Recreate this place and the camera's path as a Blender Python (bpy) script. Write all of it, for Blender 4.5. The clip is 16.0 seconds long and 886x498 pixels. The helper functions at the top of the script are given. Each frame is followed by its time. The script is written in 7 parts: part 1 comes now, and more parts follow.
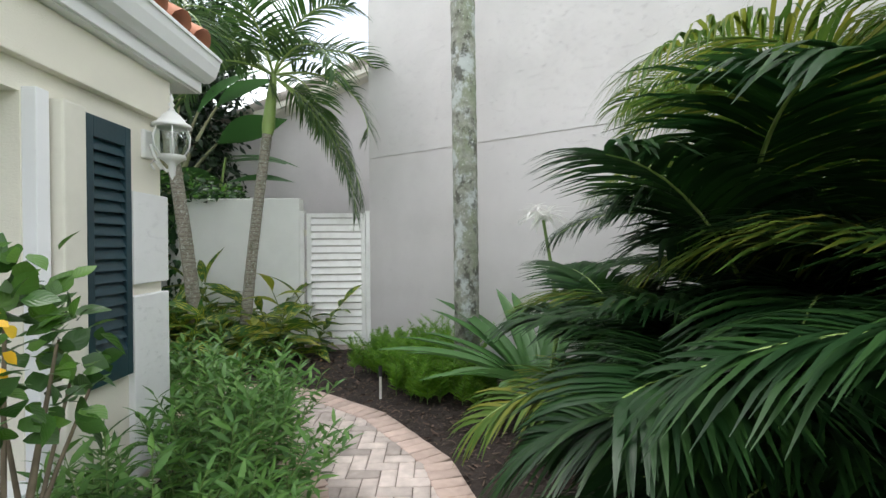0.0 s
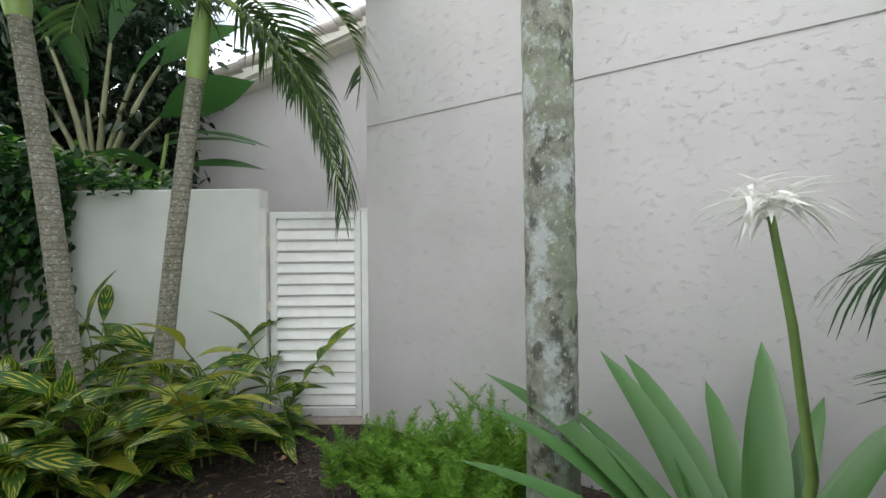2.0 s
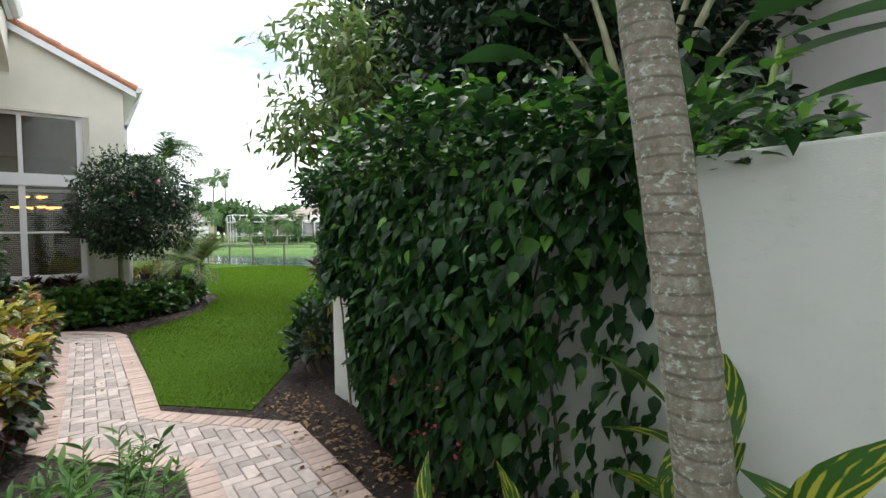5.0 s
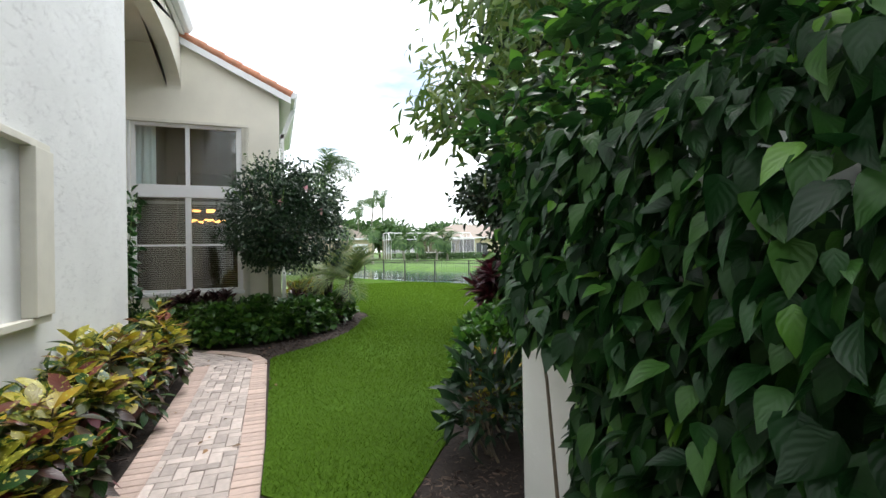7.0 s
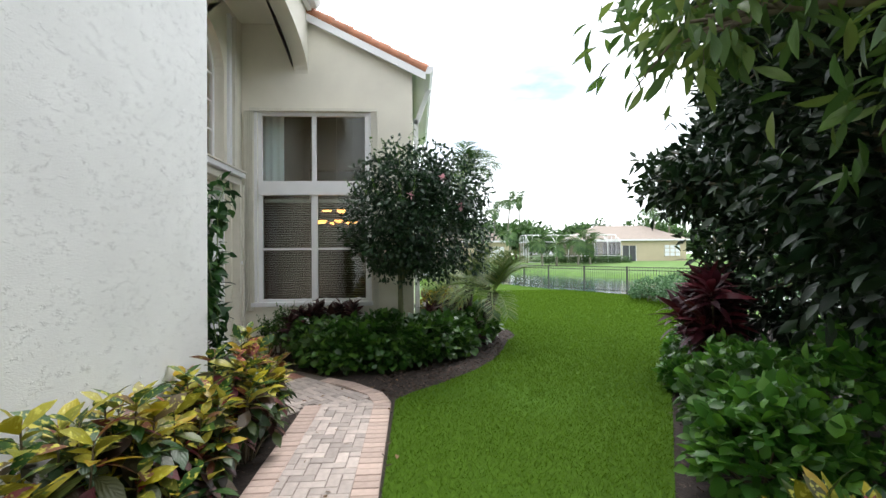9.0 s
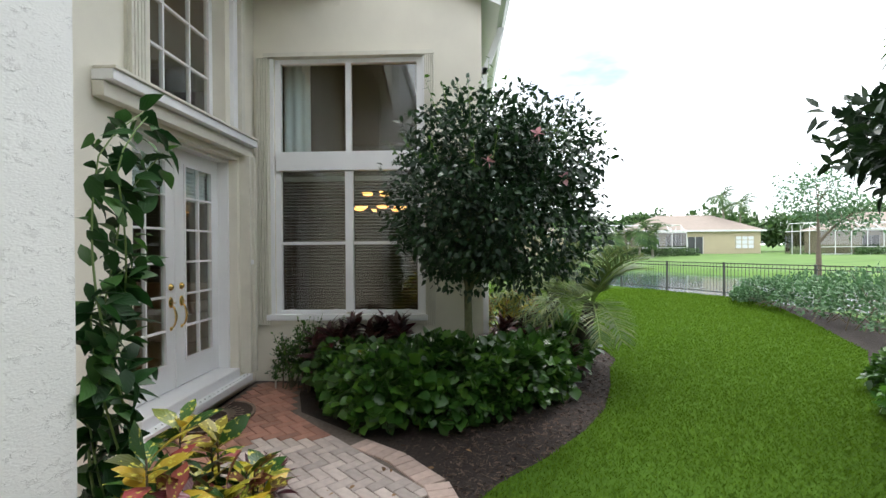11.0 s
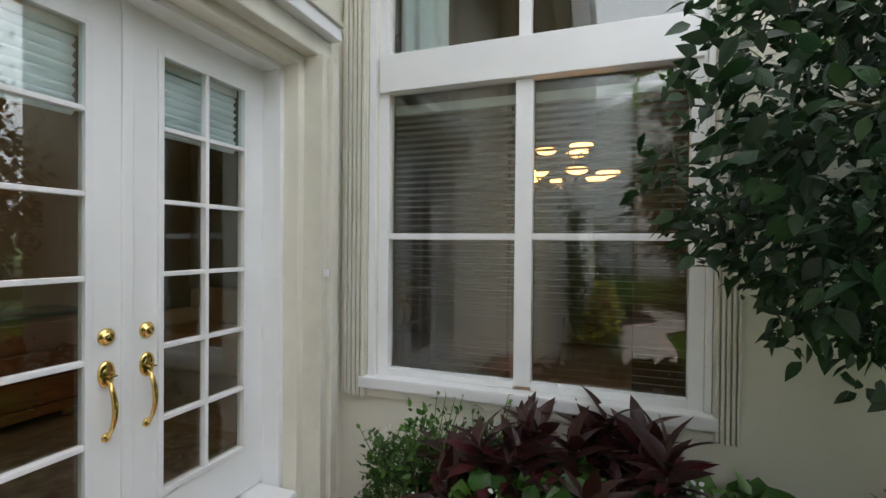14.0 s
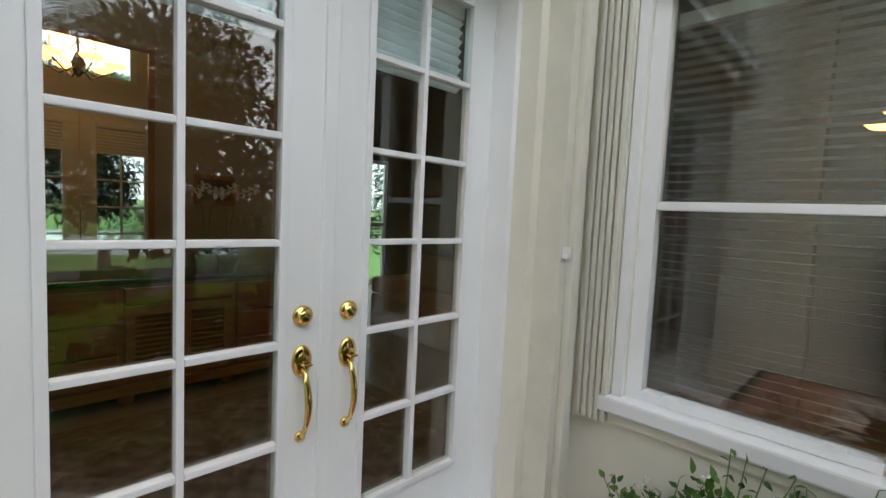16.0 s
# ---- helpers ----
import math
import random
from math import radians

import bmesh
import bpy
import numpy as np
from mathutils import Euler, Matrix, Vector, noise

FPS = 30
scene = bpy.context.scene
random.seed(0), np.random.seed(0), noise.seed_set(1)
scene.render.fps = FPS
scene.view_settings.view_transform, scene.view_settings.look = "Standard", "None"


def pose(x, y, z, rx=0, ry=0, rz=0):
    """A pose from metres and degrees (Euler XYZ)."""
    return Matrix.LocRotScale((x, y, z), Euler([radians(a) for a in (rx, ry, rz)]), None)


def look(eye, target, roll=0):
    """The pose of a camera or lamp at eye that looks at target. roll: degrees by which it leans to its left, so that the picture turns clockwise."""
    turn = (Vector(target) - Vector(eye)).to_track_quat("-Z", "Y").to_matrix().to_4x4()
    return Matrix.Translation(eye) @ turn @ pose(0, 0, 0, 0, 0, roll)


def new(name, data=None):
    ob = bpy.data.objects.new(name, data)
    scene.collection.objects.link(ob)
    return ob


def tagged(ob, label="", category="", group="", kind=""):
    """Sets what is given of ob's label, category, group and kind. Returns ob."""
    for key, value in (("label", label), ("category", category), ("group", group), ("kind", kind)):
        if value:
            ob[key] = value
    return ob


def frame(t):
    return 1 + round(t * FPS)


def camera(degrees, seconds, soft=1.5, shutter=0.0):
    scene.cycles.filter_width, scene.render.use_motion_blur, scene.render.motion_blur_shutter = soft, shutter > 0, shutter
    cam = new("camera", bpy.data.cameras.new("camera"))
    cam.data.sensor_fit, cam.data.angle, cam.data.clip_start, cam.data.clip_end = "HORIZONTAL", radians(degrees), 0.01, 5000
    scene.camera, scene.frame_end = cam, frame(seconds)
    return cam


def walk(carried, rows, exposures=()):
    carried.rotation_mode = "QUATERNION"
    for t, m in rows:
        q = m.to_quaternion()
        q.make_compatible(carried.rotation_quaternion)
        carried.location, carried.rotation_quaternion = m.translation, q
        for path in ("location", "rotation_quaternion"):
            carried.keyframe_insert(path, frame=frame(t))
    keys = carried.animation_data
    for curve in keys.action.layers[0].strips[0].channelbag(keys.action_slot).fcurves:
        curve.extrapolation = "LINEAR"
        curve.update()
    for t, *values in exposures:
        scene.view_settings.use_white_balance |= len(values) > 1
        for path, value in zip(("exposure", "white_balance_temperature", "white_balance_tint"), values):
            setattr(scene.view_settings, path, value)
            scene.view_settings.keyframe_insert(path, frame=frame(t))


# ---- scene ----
cam = camera(87.0, 16.0)
PATH = [
    (0, (-0.069, -0.022, 1.358), (-0.033, 1.978, 1.343), -0.4),
    (0.5, (-0.079, 0.437, 1.38), (-0.051, 2.437, 1.356), -0.3),
    (1, (-0.133, 0.957, 1.445), (-0.102, 2.957, 1.418), -0.2),
    (1.5, (-0.15, 1.615, 1.422), (-0.143, 3.615, 1.417), -0.5),
    (2, (-0.25, 2.227, 1.457), (-0.269, 4.227, 1.462), -0.5),
    (2.5, (-0.46, 2.791, 1.5), (-0.502, 4.79, 1.503), -0.5),
    (3, (-0.686, 3.273, 1.6), (-0.98, 5.25, 1.553), -0.4),
    (3.5, (-0.985, 3.64, 1.655), (-1.675, 5.517, 1.58), -0.3),
    (4, (-1.409, 3.87, 1.688), (-2.491, 5.55, 1.617), -0.2),
    (4.5, (-1.913, 4.008, 1.71), (-3.301, 5.446, 1.625), -0.4),
    (5, (-2.356, 4.168, 1.697), (-3.943, 5.383, 1.622), -0.8),
    (5.2, (-2.527, 4.201, 1.702), (-4.179, 5.327, 1.638), -0.7),
    (7.3, (-4.757, 4.913, 1.585), (-6.653, 5.55, 1.601), -1.0),
    (7.5, (-4.958, 4.97, 1.587), (-6.863, 5.578, 1.606), -1.0),
    (8, (-5.465, 5.045, 1.62), (-7.403, 5.54, 1.639), -0.8),
    (8.5, (-6.015, 5.024, 1.636), (-7.991, 5.33, 1.661), -0.7),
    (9, (-6.583, 4.965, 1.66), (-8.579, 5.083, 1.687), -0.5),
    (9.5, (-7.178, 4.861, 1.656), (-9.178, 4.85, 1.681), -0.5),
    (9.7, (-7.437, 4.817, 1.671), (-9.437, 4.785, 1.704), -0.5),
    (11.8, (-9.771, 4.556, 1.741), (-11.768, 4.453, 1.716), -0.2),
    (12, (-10.024, 4.516, 1.744), (-12.021, 4.398, 1.734), 0.0),
    (12.5, (-10.676, 4.389, 1.742), (-12.67, 4.237, 1.737), -0.1),
    (13, (-11.245, 4.191, 1.751), (-13.23, 3.949, 1.745), -0.2),
    (13.5, (-11.736, 3.957, 1.758), (-13.692, 3.542, 1.753), -0.1),
    (14, (-12.124, 3.7, 1.741), (-14.003, 3.016, 1.722), 0.5),
    (14.5, (-12.402, 3.442, 1.714), (-14.165, 2.5, 1.659), 1.3),
    (15, (-12.576, 3.264, 1.702), (-14.23, 2.144, 1.617), 1.8),
    (15.5, (-12.674, 3.184, 1.709), (-14.207, 1.904, 1.587), 2.2),
    (16, (-12.706, 3.153, 1.711), (-14.107, 1.733, 1.559), 2.7),
]
walk(cam, [(t, look(eye, target, roll)) for t, eye, target, roll in PATH], exposures=[(0, 0.35), (3, 0.38), (5, 0.35), (9, 0.35), (12, 0.42), (14, 0.85), (16, 0.85)])

# ---- sky, sun, exposure ----
world = bpy.data.worlds.new("world")
scene.world = world
world.use_nodes = True
wn, wl = world.node_tree.nodes, world.node_tree.links
wn.clear()
SUN_AZ, SUN_EL = 300.0, 62.0
sky = wn.new("ShaderNodeTexSky")
sky.sky_type, sky.sun_disc = "NISHITA", False
sky.sun_elevation, sky.sun_rotation = radians(SUN_EL), radians(SUN_AZ)
wtc, wmap, wno = wn.new("ShaderNodeTexCoord"), wn.new("ShaderNodeMapping"), wn.new("ShaderNodeTexNoise")
wmap.inputs["Scale"].default_value = (1.2, 1.2, 4.0)
wno.inputs["Scale"].default_value, wno.inputs["Detail"].default_value = 2.2, 5.0
wramp, wmix = wn.new("ShaderNodeValToRGB"), wn.new("ShaderNodeMix")
wramp.color_ramp.elements[0].position, wramp.color_ramp.elements[1].position = 0.24, 0.50
wmix.data_type = "RGBA"
wmix.inputs["B"].default_value = (12.8, 13.2, 13.9, 1)
wbg, wout = wn.new("ShaderNodeBackground"), wn.new("ShaderNodeOutputWorld")
wbg.inputs["Strength"].default_value = 0.15
wl.new(wtc.outputs["Generated"], wmap.inputs["Vector"])
wl.new(wmap.outputs["Vector"], wno.inputs["Vector"])
wl.new(wno.outputs["Fac"], wramp.inputs["Fac"])
wl.new(wramp.outputs["Color"], wmix.inputs["Factor"])
wl.new(sky.outputs["Color"], wmix.inputs["A"])
wl.new(wmix.outputs["Result"], wbg.inputs["Color"])
wl.new(wbg.outputs["Background"], wout.inputs["Surface"])
sun = new("sun", bpy.data.lights.new("sun", "SUN"))
sun.data.energy, sun.data.angle, sun.data.color = 1.9, radians(25), (1.0, 0.98, 0.96)
az, el = radians(SUN_AZ), radians(SUN_EL)
sun.matrix_world = look((math.sin(az) * 30, math.cos(az) * 30, 40), (-7, 4, 0))


# ---- materials ----
def material(name, base, rough=0.6, metal=0.0, vary=0.12, scale=8.0, bump=0.0, bump_scale=60.0, stains=0.0, spec=0.5, stain_col=(0.1, 0.09, 0.07), stain_scale=1.3, stretch=(1, 1, 1), piece=0.0, island=0.0):
    """A painted, stone or wooden surface: two scales of colour change, stains and fine relief."""
    m = bpy.data.materials.new(name)
    m.use_nodes = True
    n, l = m.node_tree.nodes, m.node_tree.links
    p = n["Principled BSDF"]
    p.inputs["Roughness"].default_value, p.inputs["Metallic"].default_value = rough, metal
    p.inputs["Specular IOR Level"].default_value = spec
    tc, mp = n.new("ShaderNodeTexCoord"), n.new("ShaderNodeMapping")
    mp.inputs["Scale"].default_value = stretch
    l.new(tc.outputs["Object"], mp.inputs["Vector"])
    a = n.new("ShaderNodeTexNoise")
    a.inputs["Scale"].default_value, a.inputs["Detail"].default_value = scale, 6.0
    l.new(mp.outputs["Vector"], a.inputs["Vector"])
    hsv = n.new("ShaderNodeHueSaturation")
    hsv.inputs["Color"].default_value = (*base, 1)
    mr = n.new("ShaderNodeMapRange")
    mr.inputs["To Min"].default_value, mr.inputs["To Max"].default_value = 1 - vary, 1 + vary
    mr.inputs["From Min"].default_value, mr.inputs["From Max"].default_value = 0.25, 0.75
    l.new(a.outputs["Fac"], mr.inputs["Value"])
    val = mr.outputs["Result"]
    for amount, kind in ((piece, "ShaderNodeObjectInfo"), (island, "ShaderNodeNewGeometry")):
        if amount:
            oi = n.new(kind)
            r = n.new("ShaderNodeMapRange")
            r.inputs["To Min"].default_value, r.inputs["To Max"].default_value = 1 - amount, 1 + amount
            l.new(oi.outputs["Random" if kind == "ShaderNodeObjectInfo" else "Random Per Island"], r.inputs["Value"])
            mu = n.new("ShaderNodeMath")
            mu.operation = "MULTIPLY"
            l.new(val, mu.inputs[0])
            l.new(r.outputs["Result"], mu.inputs[1])
            val = mu.outputs["Value"]
    l.new(val, hsv.inputs["Value"])
    col = hsv.outputs["Color"]
    if stains:
        s, cr, mx = n.new("ShaderNodeTexNoise"), n.new("ShaderNodeValToRGB"), n.new("ShaderNodeMix")
        s.inputs["Scale"].default_value, s.inputs["Detail"].default_value = stain_scale, 8.0
        s.inputs["Roughness"].default_value = 0.65
        l.new(mp.outputs["Vector"], s.inputs["Vector"])
        cr.color_ramp.elements[0].position, cr.color_ramp.elements[1].position = 0.5, 0.72
        cr.color_ramp.elements[1].color = (stains, stains, stains, 1)
        l.new(s.outputs["Fac"], cr.inputs["Fac"])
        mx.data_type = "RGBA"
        mx.inputs["B"].default_value = (*stain_col, 1)
        l.new(cr.outputs["Color"], mx.inputs["Factor"])
        l.new(col, mx.inputs["A"])
        col = mx.outputs["Result"]
    l.new(col, p.inputs["Base Color"])
    if bump:
        b, bn = n.new("ShaderNodeBump"), n.new("ShaderNodeTexNoise")
        bn.inputs["Scale"].default_value, bn.inputs["Detail"].default_value = bump_scale, 5.0
        b.inputs["Strength"].default_value, b.inputs["Distance"].default_value = bump, 0.01
        l.new(mp.outputs["Vector"], bn.inputs["Vector"])
        l.new(bn.outputs["Fac"], b.inputs["Height"])
        l.new(b.outputs["Normal"], p.inputs["Normal"])
    return m


def stucco(name, base, patch=0.5, skip=0.6, stains=0.15):
    """Knock-down stucco: smooth skin with trowel marks that break off at ragged edges."""
    m = material(name, base, 0.85, vary=0.05, scale=2.0, stains=stains, stain_col=tuple(c * 0.72 for c in base), stain_scale=0.8, spec=0.25)
    n, l = m.node_tree.nodes, m.node_tree.links
    tc, mp, no, cr, fine, b, b2 = (n.new("ShaderNode" + k) for k in ("TexCoord", "Mapping", "TexNoise", "ValToRGB", "TexNoise", "Bump", "Bump"))
    mp.inputs["Scale"].default_value = (1.1, 1.1, 2.2)
    no.inputs["Scale"].default_value, no.inputs["Detail"].default_value, no.inputs["Roughness"].default_value = 11.0, 9.0, 0.76
    no.inputs["Distortion"].default_value = 0.2
    cr.color_ramp.elements[0].position, cr.color_ramp.elements[1].position = 0.565, 0.69
    fine.inputs["Scale"].default_value, fine.inputs["Detail"].default_value = 70.0, 4.0
    b.inputs["Strength"].default_value, b.inputs["Distance"].default_value = patch * 0.68, 0.01
    b2.inputs["Strength"].default_value, b2.inputs["Distance"].default_value = 0.18, 0.01
    l.new(tc.outputs["Object"], mp.inputs["Vector"])
    l.new(mp.outputs["Vector"], no.inputs["Vector"])
    l.new(mp.outputs["Vector"], fine.inputs["Vector"])
    l.new(no.outputs["Fac"], cr.inputs["Fac"])
    l.new(cr.outputs["Color"], b.inputs["Height"])
    l.new(fine.outputs["Fac"], b2.inputs["Height"])
    l.new(b.outputs["Normal"], b2.inputs["Normal"])
    l.new(b2.outputs["Normal"], n["Principled BSDF"].inputs["Normal"])
    return m


def leaf_material(name, colours, rough=0.42, trans=0.25, stripe=None, blotch=None, spec=0.5, ribs=30.0):
    """Leaves: each leaf takes its own tone from the ramp; veins by the leaf's own length and width; light passes through."""
    m = bpy.data.materials.new(name)
    m.use_nodes = True
    n, l = m.node_tree.nodes, m.node_tree.links
    p, out = n["Principled BSDF"], n["Material Output"]
    p.inputs["Roughness"].default_value, p.inputs["Specular IOR Level"].default_value = rough, spec
    geo, cr = n.new("ShaderNodeNewGeometry"), n.new("ShaderNodeValToRGB")
    ramp = cr.color_ramp
    ramp.elements[0].color, ramp.elements[1].color = (*colours[0], 1), (*colours[-1], 1)
    for k, c in enumerate(colours[1:-1], 1):
        e = ramp.elements.new(k / (len(colours) - 1))
        e.color = (*c, 1)
    l.new(geo.outputs["Random Per Island"], cr.inputs["Fac"])
    col = cr.outputs["Color"]
    uv, sep = n.new("ShaderNodeUVMap"), n.new("ShaderNodeSeparateXYZ")
    l.new(uv.outputs["UV"], sep.inputs["Vector"])
    ab = n.new("ShaderNodeMath")
    ab.operation = "ABSOLUTE"
    l.new(sep.outputs["X"], ab.inputs[0])
    vein = n.new("ShaderNodeMath")
    vein.operation = "MULTIPLY_ADD"
    vein.inputs[1].default_value = -0.5
    l.new(ab.outputs["Value"], vein.inputs[0])
    l.new(sep.outputs["Y"], vein.inputs[2])
    sn = n.new("ShaderNodeMath")
    sn.operation = "MULTIPLY"
    sn.inputs[1].default_value = ribs
    l.new(vein.outputs["Value"], sn.inputs[0])
    wv = n.new("ShaderNodeMath")
    wv.operation = "SINE"
    l.new(sn.outputs["Value"], wv.inputs[0])
    bu = n.new("ShaderNodeBump")
    bu.inputs["Strength"].default_value, bu.inputs["Distance"].default_value = 0.16, 0.003
    l.new(wv.outputs["Value"], bu.inputs["Height"])
    l.new(bu.outputs["Normal"], p.inputs["Normal"])
    if stripe:
        no, mul, th, mx = n.new("ShaderNodeTexNoise"), n.new("ShaderNodeMath"), n.new("ShaderNodeMapRange"), n.new("ShaderNodeMix")
        tc = n.new("ShaderNodeTexCoord")
        no.inputs["Scale"].default_value, no.inputs["Detail"].default_value = 11.0, 3.0
        l.new(tc.outputs["Object"], no.inputs["Vector"])
        mul.operation, mul.inputs[1].default_value = "MULTIPLY_ADD", 4.2
        l.new(no.outputs["Fac"], mul.inputs[0])
        l.new(wv.outputs["Value"], mul.inputs[2])
        th.inputs["From Min"].default_value, th.inputs["From Max"].default_value = 2.65, 3.0
        l.new(mul.outputs["Value"], th.inputs["Value"])
        mx.data_type = "RGBA"
        mx.inputs["B"].default_value = (*stripe, 1)
        l.new(th.outputs["Result"], mx.inputs["Factor"])
        l.new(col, mx.inputs["A"])
        col = mx.outputs["Result"]
    if blotch:
        tc, no, c2, mx = n.new("ShaderNodeTexCoord"), n.new("ShaderNodeTexNoise"), n.new("ShaderNodeValToRGB"), n.new("ShaderNodeMix")
        no.inputs["Scale"].default_value, no.inputs["Detail"].default_value = 42.0, 4.0
        l.new(tc.outputs["Object"], no.inputs["Vector"])
        c2.color_ramp.elements[0].position, c2.color_ramp.elements[1].position = 0.56, 0.63
        l.new(no.outputs["Fac"], c2.inputs["Fac"])
        mx.data_type = "RGBA"
        mx.inputs["B"].default_value = (*blotch, 1)
        l.new(c2.outputs["Color"], mx.inputs["Factor"])
        l.new(col, mx.inputs["A"])
        col = mx.outputs["Result"]
    l.new(col, p.inputs["Base Color"])
    tr, ms = n.new("ShaderNodeBsdfTranslucent"), n.new("ShaderNodeMixShader")
    ms.inputs["Fac"].default_value = trans
    l.new(col, tr.inputs["Color"])
    l.new(p.outputs["BSDF"], ms.inputs[1])
    l.new(tr.outputs["BSDF"], ms.inputs[2])
    l.new(ms.outputs["Shader"], out.inputs["Surface"])
    return m


def glass_material(name, tint=(0.9, 0.95, 0.93)):
    m = bpy.data.materials.new(name)
    m.use_nodes = True
    n, l = m.node_tree.nodes, m.node_tree.links
    n.remove(n["Principled BSDF"])
    tr, gl, mx, lw, pw, ma = n.new("ShaderNodeBsdfTransparent"), n.new("ShaderNodeBsdfGlossy"), n.new("ShaderNodeMixShader"), n.new("ShaderNodeLayerWeight"), n.new("ShaderNodeMath"), n.new("ShaderNodeMath")
    tr.inputs["Color"].default_value, gl.inputs["Roughness"].default_value = (*tint, 1), 0.01
    pw.operation, ma.operation = "POWER", "MULTIPLY_ADD"
    pw.inputs[1].default_value, ma.inputs[1].default_value, ma.inputs[2].default_value = 4.0, 0.8, 0.085
    lw.inputs["Blend"].default_value = 0.5
    l.new(lw.outputs["Facing"], pw.inputs[0])
    l.new(pw.outputs["Value"], ma.inputs[0])
    l.new(ma.outputs["Value"], mx.inputs["Fac"])
    l.new(tr.outputs["BSDF"], mx.inputs[1])
    l.new(gl.outputs["BSDF"], mx.inputs[2])
    l.new(mx.outputs["Shader"], n["Material Output"].inputs["Surface"])
    return m


def glow(name, colour, strength):
    m = bpy.data.materials.new(name)
    m.use_nodes = True
    p = m.node_tree.nodes["Principled BSDF"]
    p.inputs["Base Color"].default_value = (*colour, 1)
    p.inputs["Emission Color"].default_value, p.inputs["Emission Strength"].default_value = (*colour, 1), strength
    return m


M_WALL = stucco("stucco_white", (0.78, 0.79, 0.78), 0.7)
M_CREAM = stucco("stucco_cream", (0.78, 0.75, 0.65), 0.3)
M_GREY = stucco("stucco_grey", (0.63, 0.61, 0.60), 0.8, stains=0.25)
M_FENCEWALL = stucco("stucco_fence", (0.82, 0.84, 0.80), 0.55, stains=0.3)
M_GATE = material("paint_gate", (0.84, 0.85, 0.82), 0.45, vary=0.04, stains=0.25, stain_col=(0.42, 0.4, 0.33), stain_scale=5.0)
M_TRIM = material("paint_white", (0.82, 0.83, 0.84), 0.35, vary=0.03, scale=3, bump=0.04)
M_DOOR = material("paint_door", (0.84, 0.85, 0.85), 0.38, vary=0.03, scale=3, bump=0.03)
M_ALU = material("shutter_aluminium", (0.70, 0.68, 0.59), 0.5, vary=0.05, stains=0.25, stain_col=(0.46, 0.43, 0.34), stain_scale=3)
M_NAVY = material("paint_navy", (0.010, 0.038, 0.050), 0.45, vary=0.15, scale=5, bump=0.08)
M_BRASS = material("polished_brass", (0.72, 0.50, 0.18), 0.12, 1.0, vary=0.08)
M_BLACK = material("black_plastic", (0.02, 0.02, 0.02), 0.5)
M_PVC = material("white_pvc", (0.7, 0.68, 0.62), 0.5, stains=0.3)
M_TILE = material("roof_tile", (0.44, 0.19, 0.11), 0.8, vary=0.25, scale=6, bump=0.25, stains=0.55, stain_col=(0.30, 0.22, 0.15), stain_scale=4, island=0.35)
M_GREYTILE = material("roof_tile_grey", (0.42, 0.38, 0.34), 0.8, vary=0.2, scale=5, bump=0.2, island=0.15)


def bark(name, base, scar, lichen, ring=0.085, amount=0.7, stain=0.8, speck=34, patches=()):
    """Palm bark: leaf-scar rings at a fixed step, lichen specks and fine fissures."""
    m = material(name, base, 0.92, vary=0.3, scale=30, bump=0.5, bump_scale=80, stains=stain, stain_col=lichen, stain_scale=speck)
    n, l = m.node_tree.nodes, m.node_tree.links
    p = n["Principled BSDF"]
    src = p.inputs["Base Color"].links[0].from_socket
    tc, sep, no, ma, sn, mr, mx = (n.new("ShaderNode" + k) for k in ("TexCoord", "SeparateXYZ", "TexNoise", "Math", "Math", "MapRange", "Mix"))
    no.inputs["Scale"].default_value = 6.0
    ma.operation, sn.operation = "MULTIPLY_ADD", "SINE"
    ma.inputs[1].default_value = 2 * math.pi / ring
    l.new(tc.outputs["Object"], sep.inputs["Vector"])
    l.new(tc.outputs["Object"], no.inputs["Vector"])
    l.new(sep.outputs["Z"], ma.inputs[0])
    sc = n.new("ShaderNodeMath")
    sc.operation = "MULTIPLY"
    sc.inputs[1].default_value = 2.5
    l.new(no.outputs["Fac"], sc.inputs[0])
    l.new(sc.outputs["Value"], ma.inputs[2])
    l.new(ma.outputs["Value"], sn.inputs[0])
    mr.inputs["From Min"].default_value, mr.inputs["From Max"].default_value, mr.inputs["To Max"].default_value = 0.72, 1.0, amount
    l.new(sn.outputs["Value"], mr.inputs["Value"])
    mx.data_type = "RGBA"
    mx.inputs["B"].default_value = (*scar, 1)
    l.new(mr.outputs["Result"], mx.inputs["Factor"])
    l.new(src, mx.inputs["A"])
    col = mx.outputs["Result"]
    for pc, ps, lo, hi, am, zs in patches:
        mp2, pn, pr, px = (n.new("ShaderNode" + k) for k in ("Mapping", "TexNoise", "MapRange", "Mix"))
        mp2.inputs["Scale"].default_value, mp2.inputs["Location"].default_value = (1, 1, zs), (ps, lo * 7, 1.0)
        pn.inputs["Scale"].default_value, pn.inputs["Detail"].default_value, pn.inputs["Roughness"].default_value = ps, 6.0, 0.66
        pr.inputs["From Min"].default_value, pr.inputs["From Max"].default_value, pr.inputs["To Max"].default_value = lo, hi, am
        px.data_type = "RGBA"
        px.inputs["B"].default_value = (*pc, 1)
        l.new(tc.outputs["Object"], mp2.inputs["Vector"])
        l.new(mp2.outputs["Vector"], pn.inputs["Vector"])
        l.new(pn.outputs["Fac"], pr.inputs["Value"])
        l.new(pr.outputs["Result"], px.inputs["Factor"])
        l.new(col, px.inputs["A"])
        col = px.outputs["Result"]
    l.new(col, p.inputs["Base Color"])
    return m


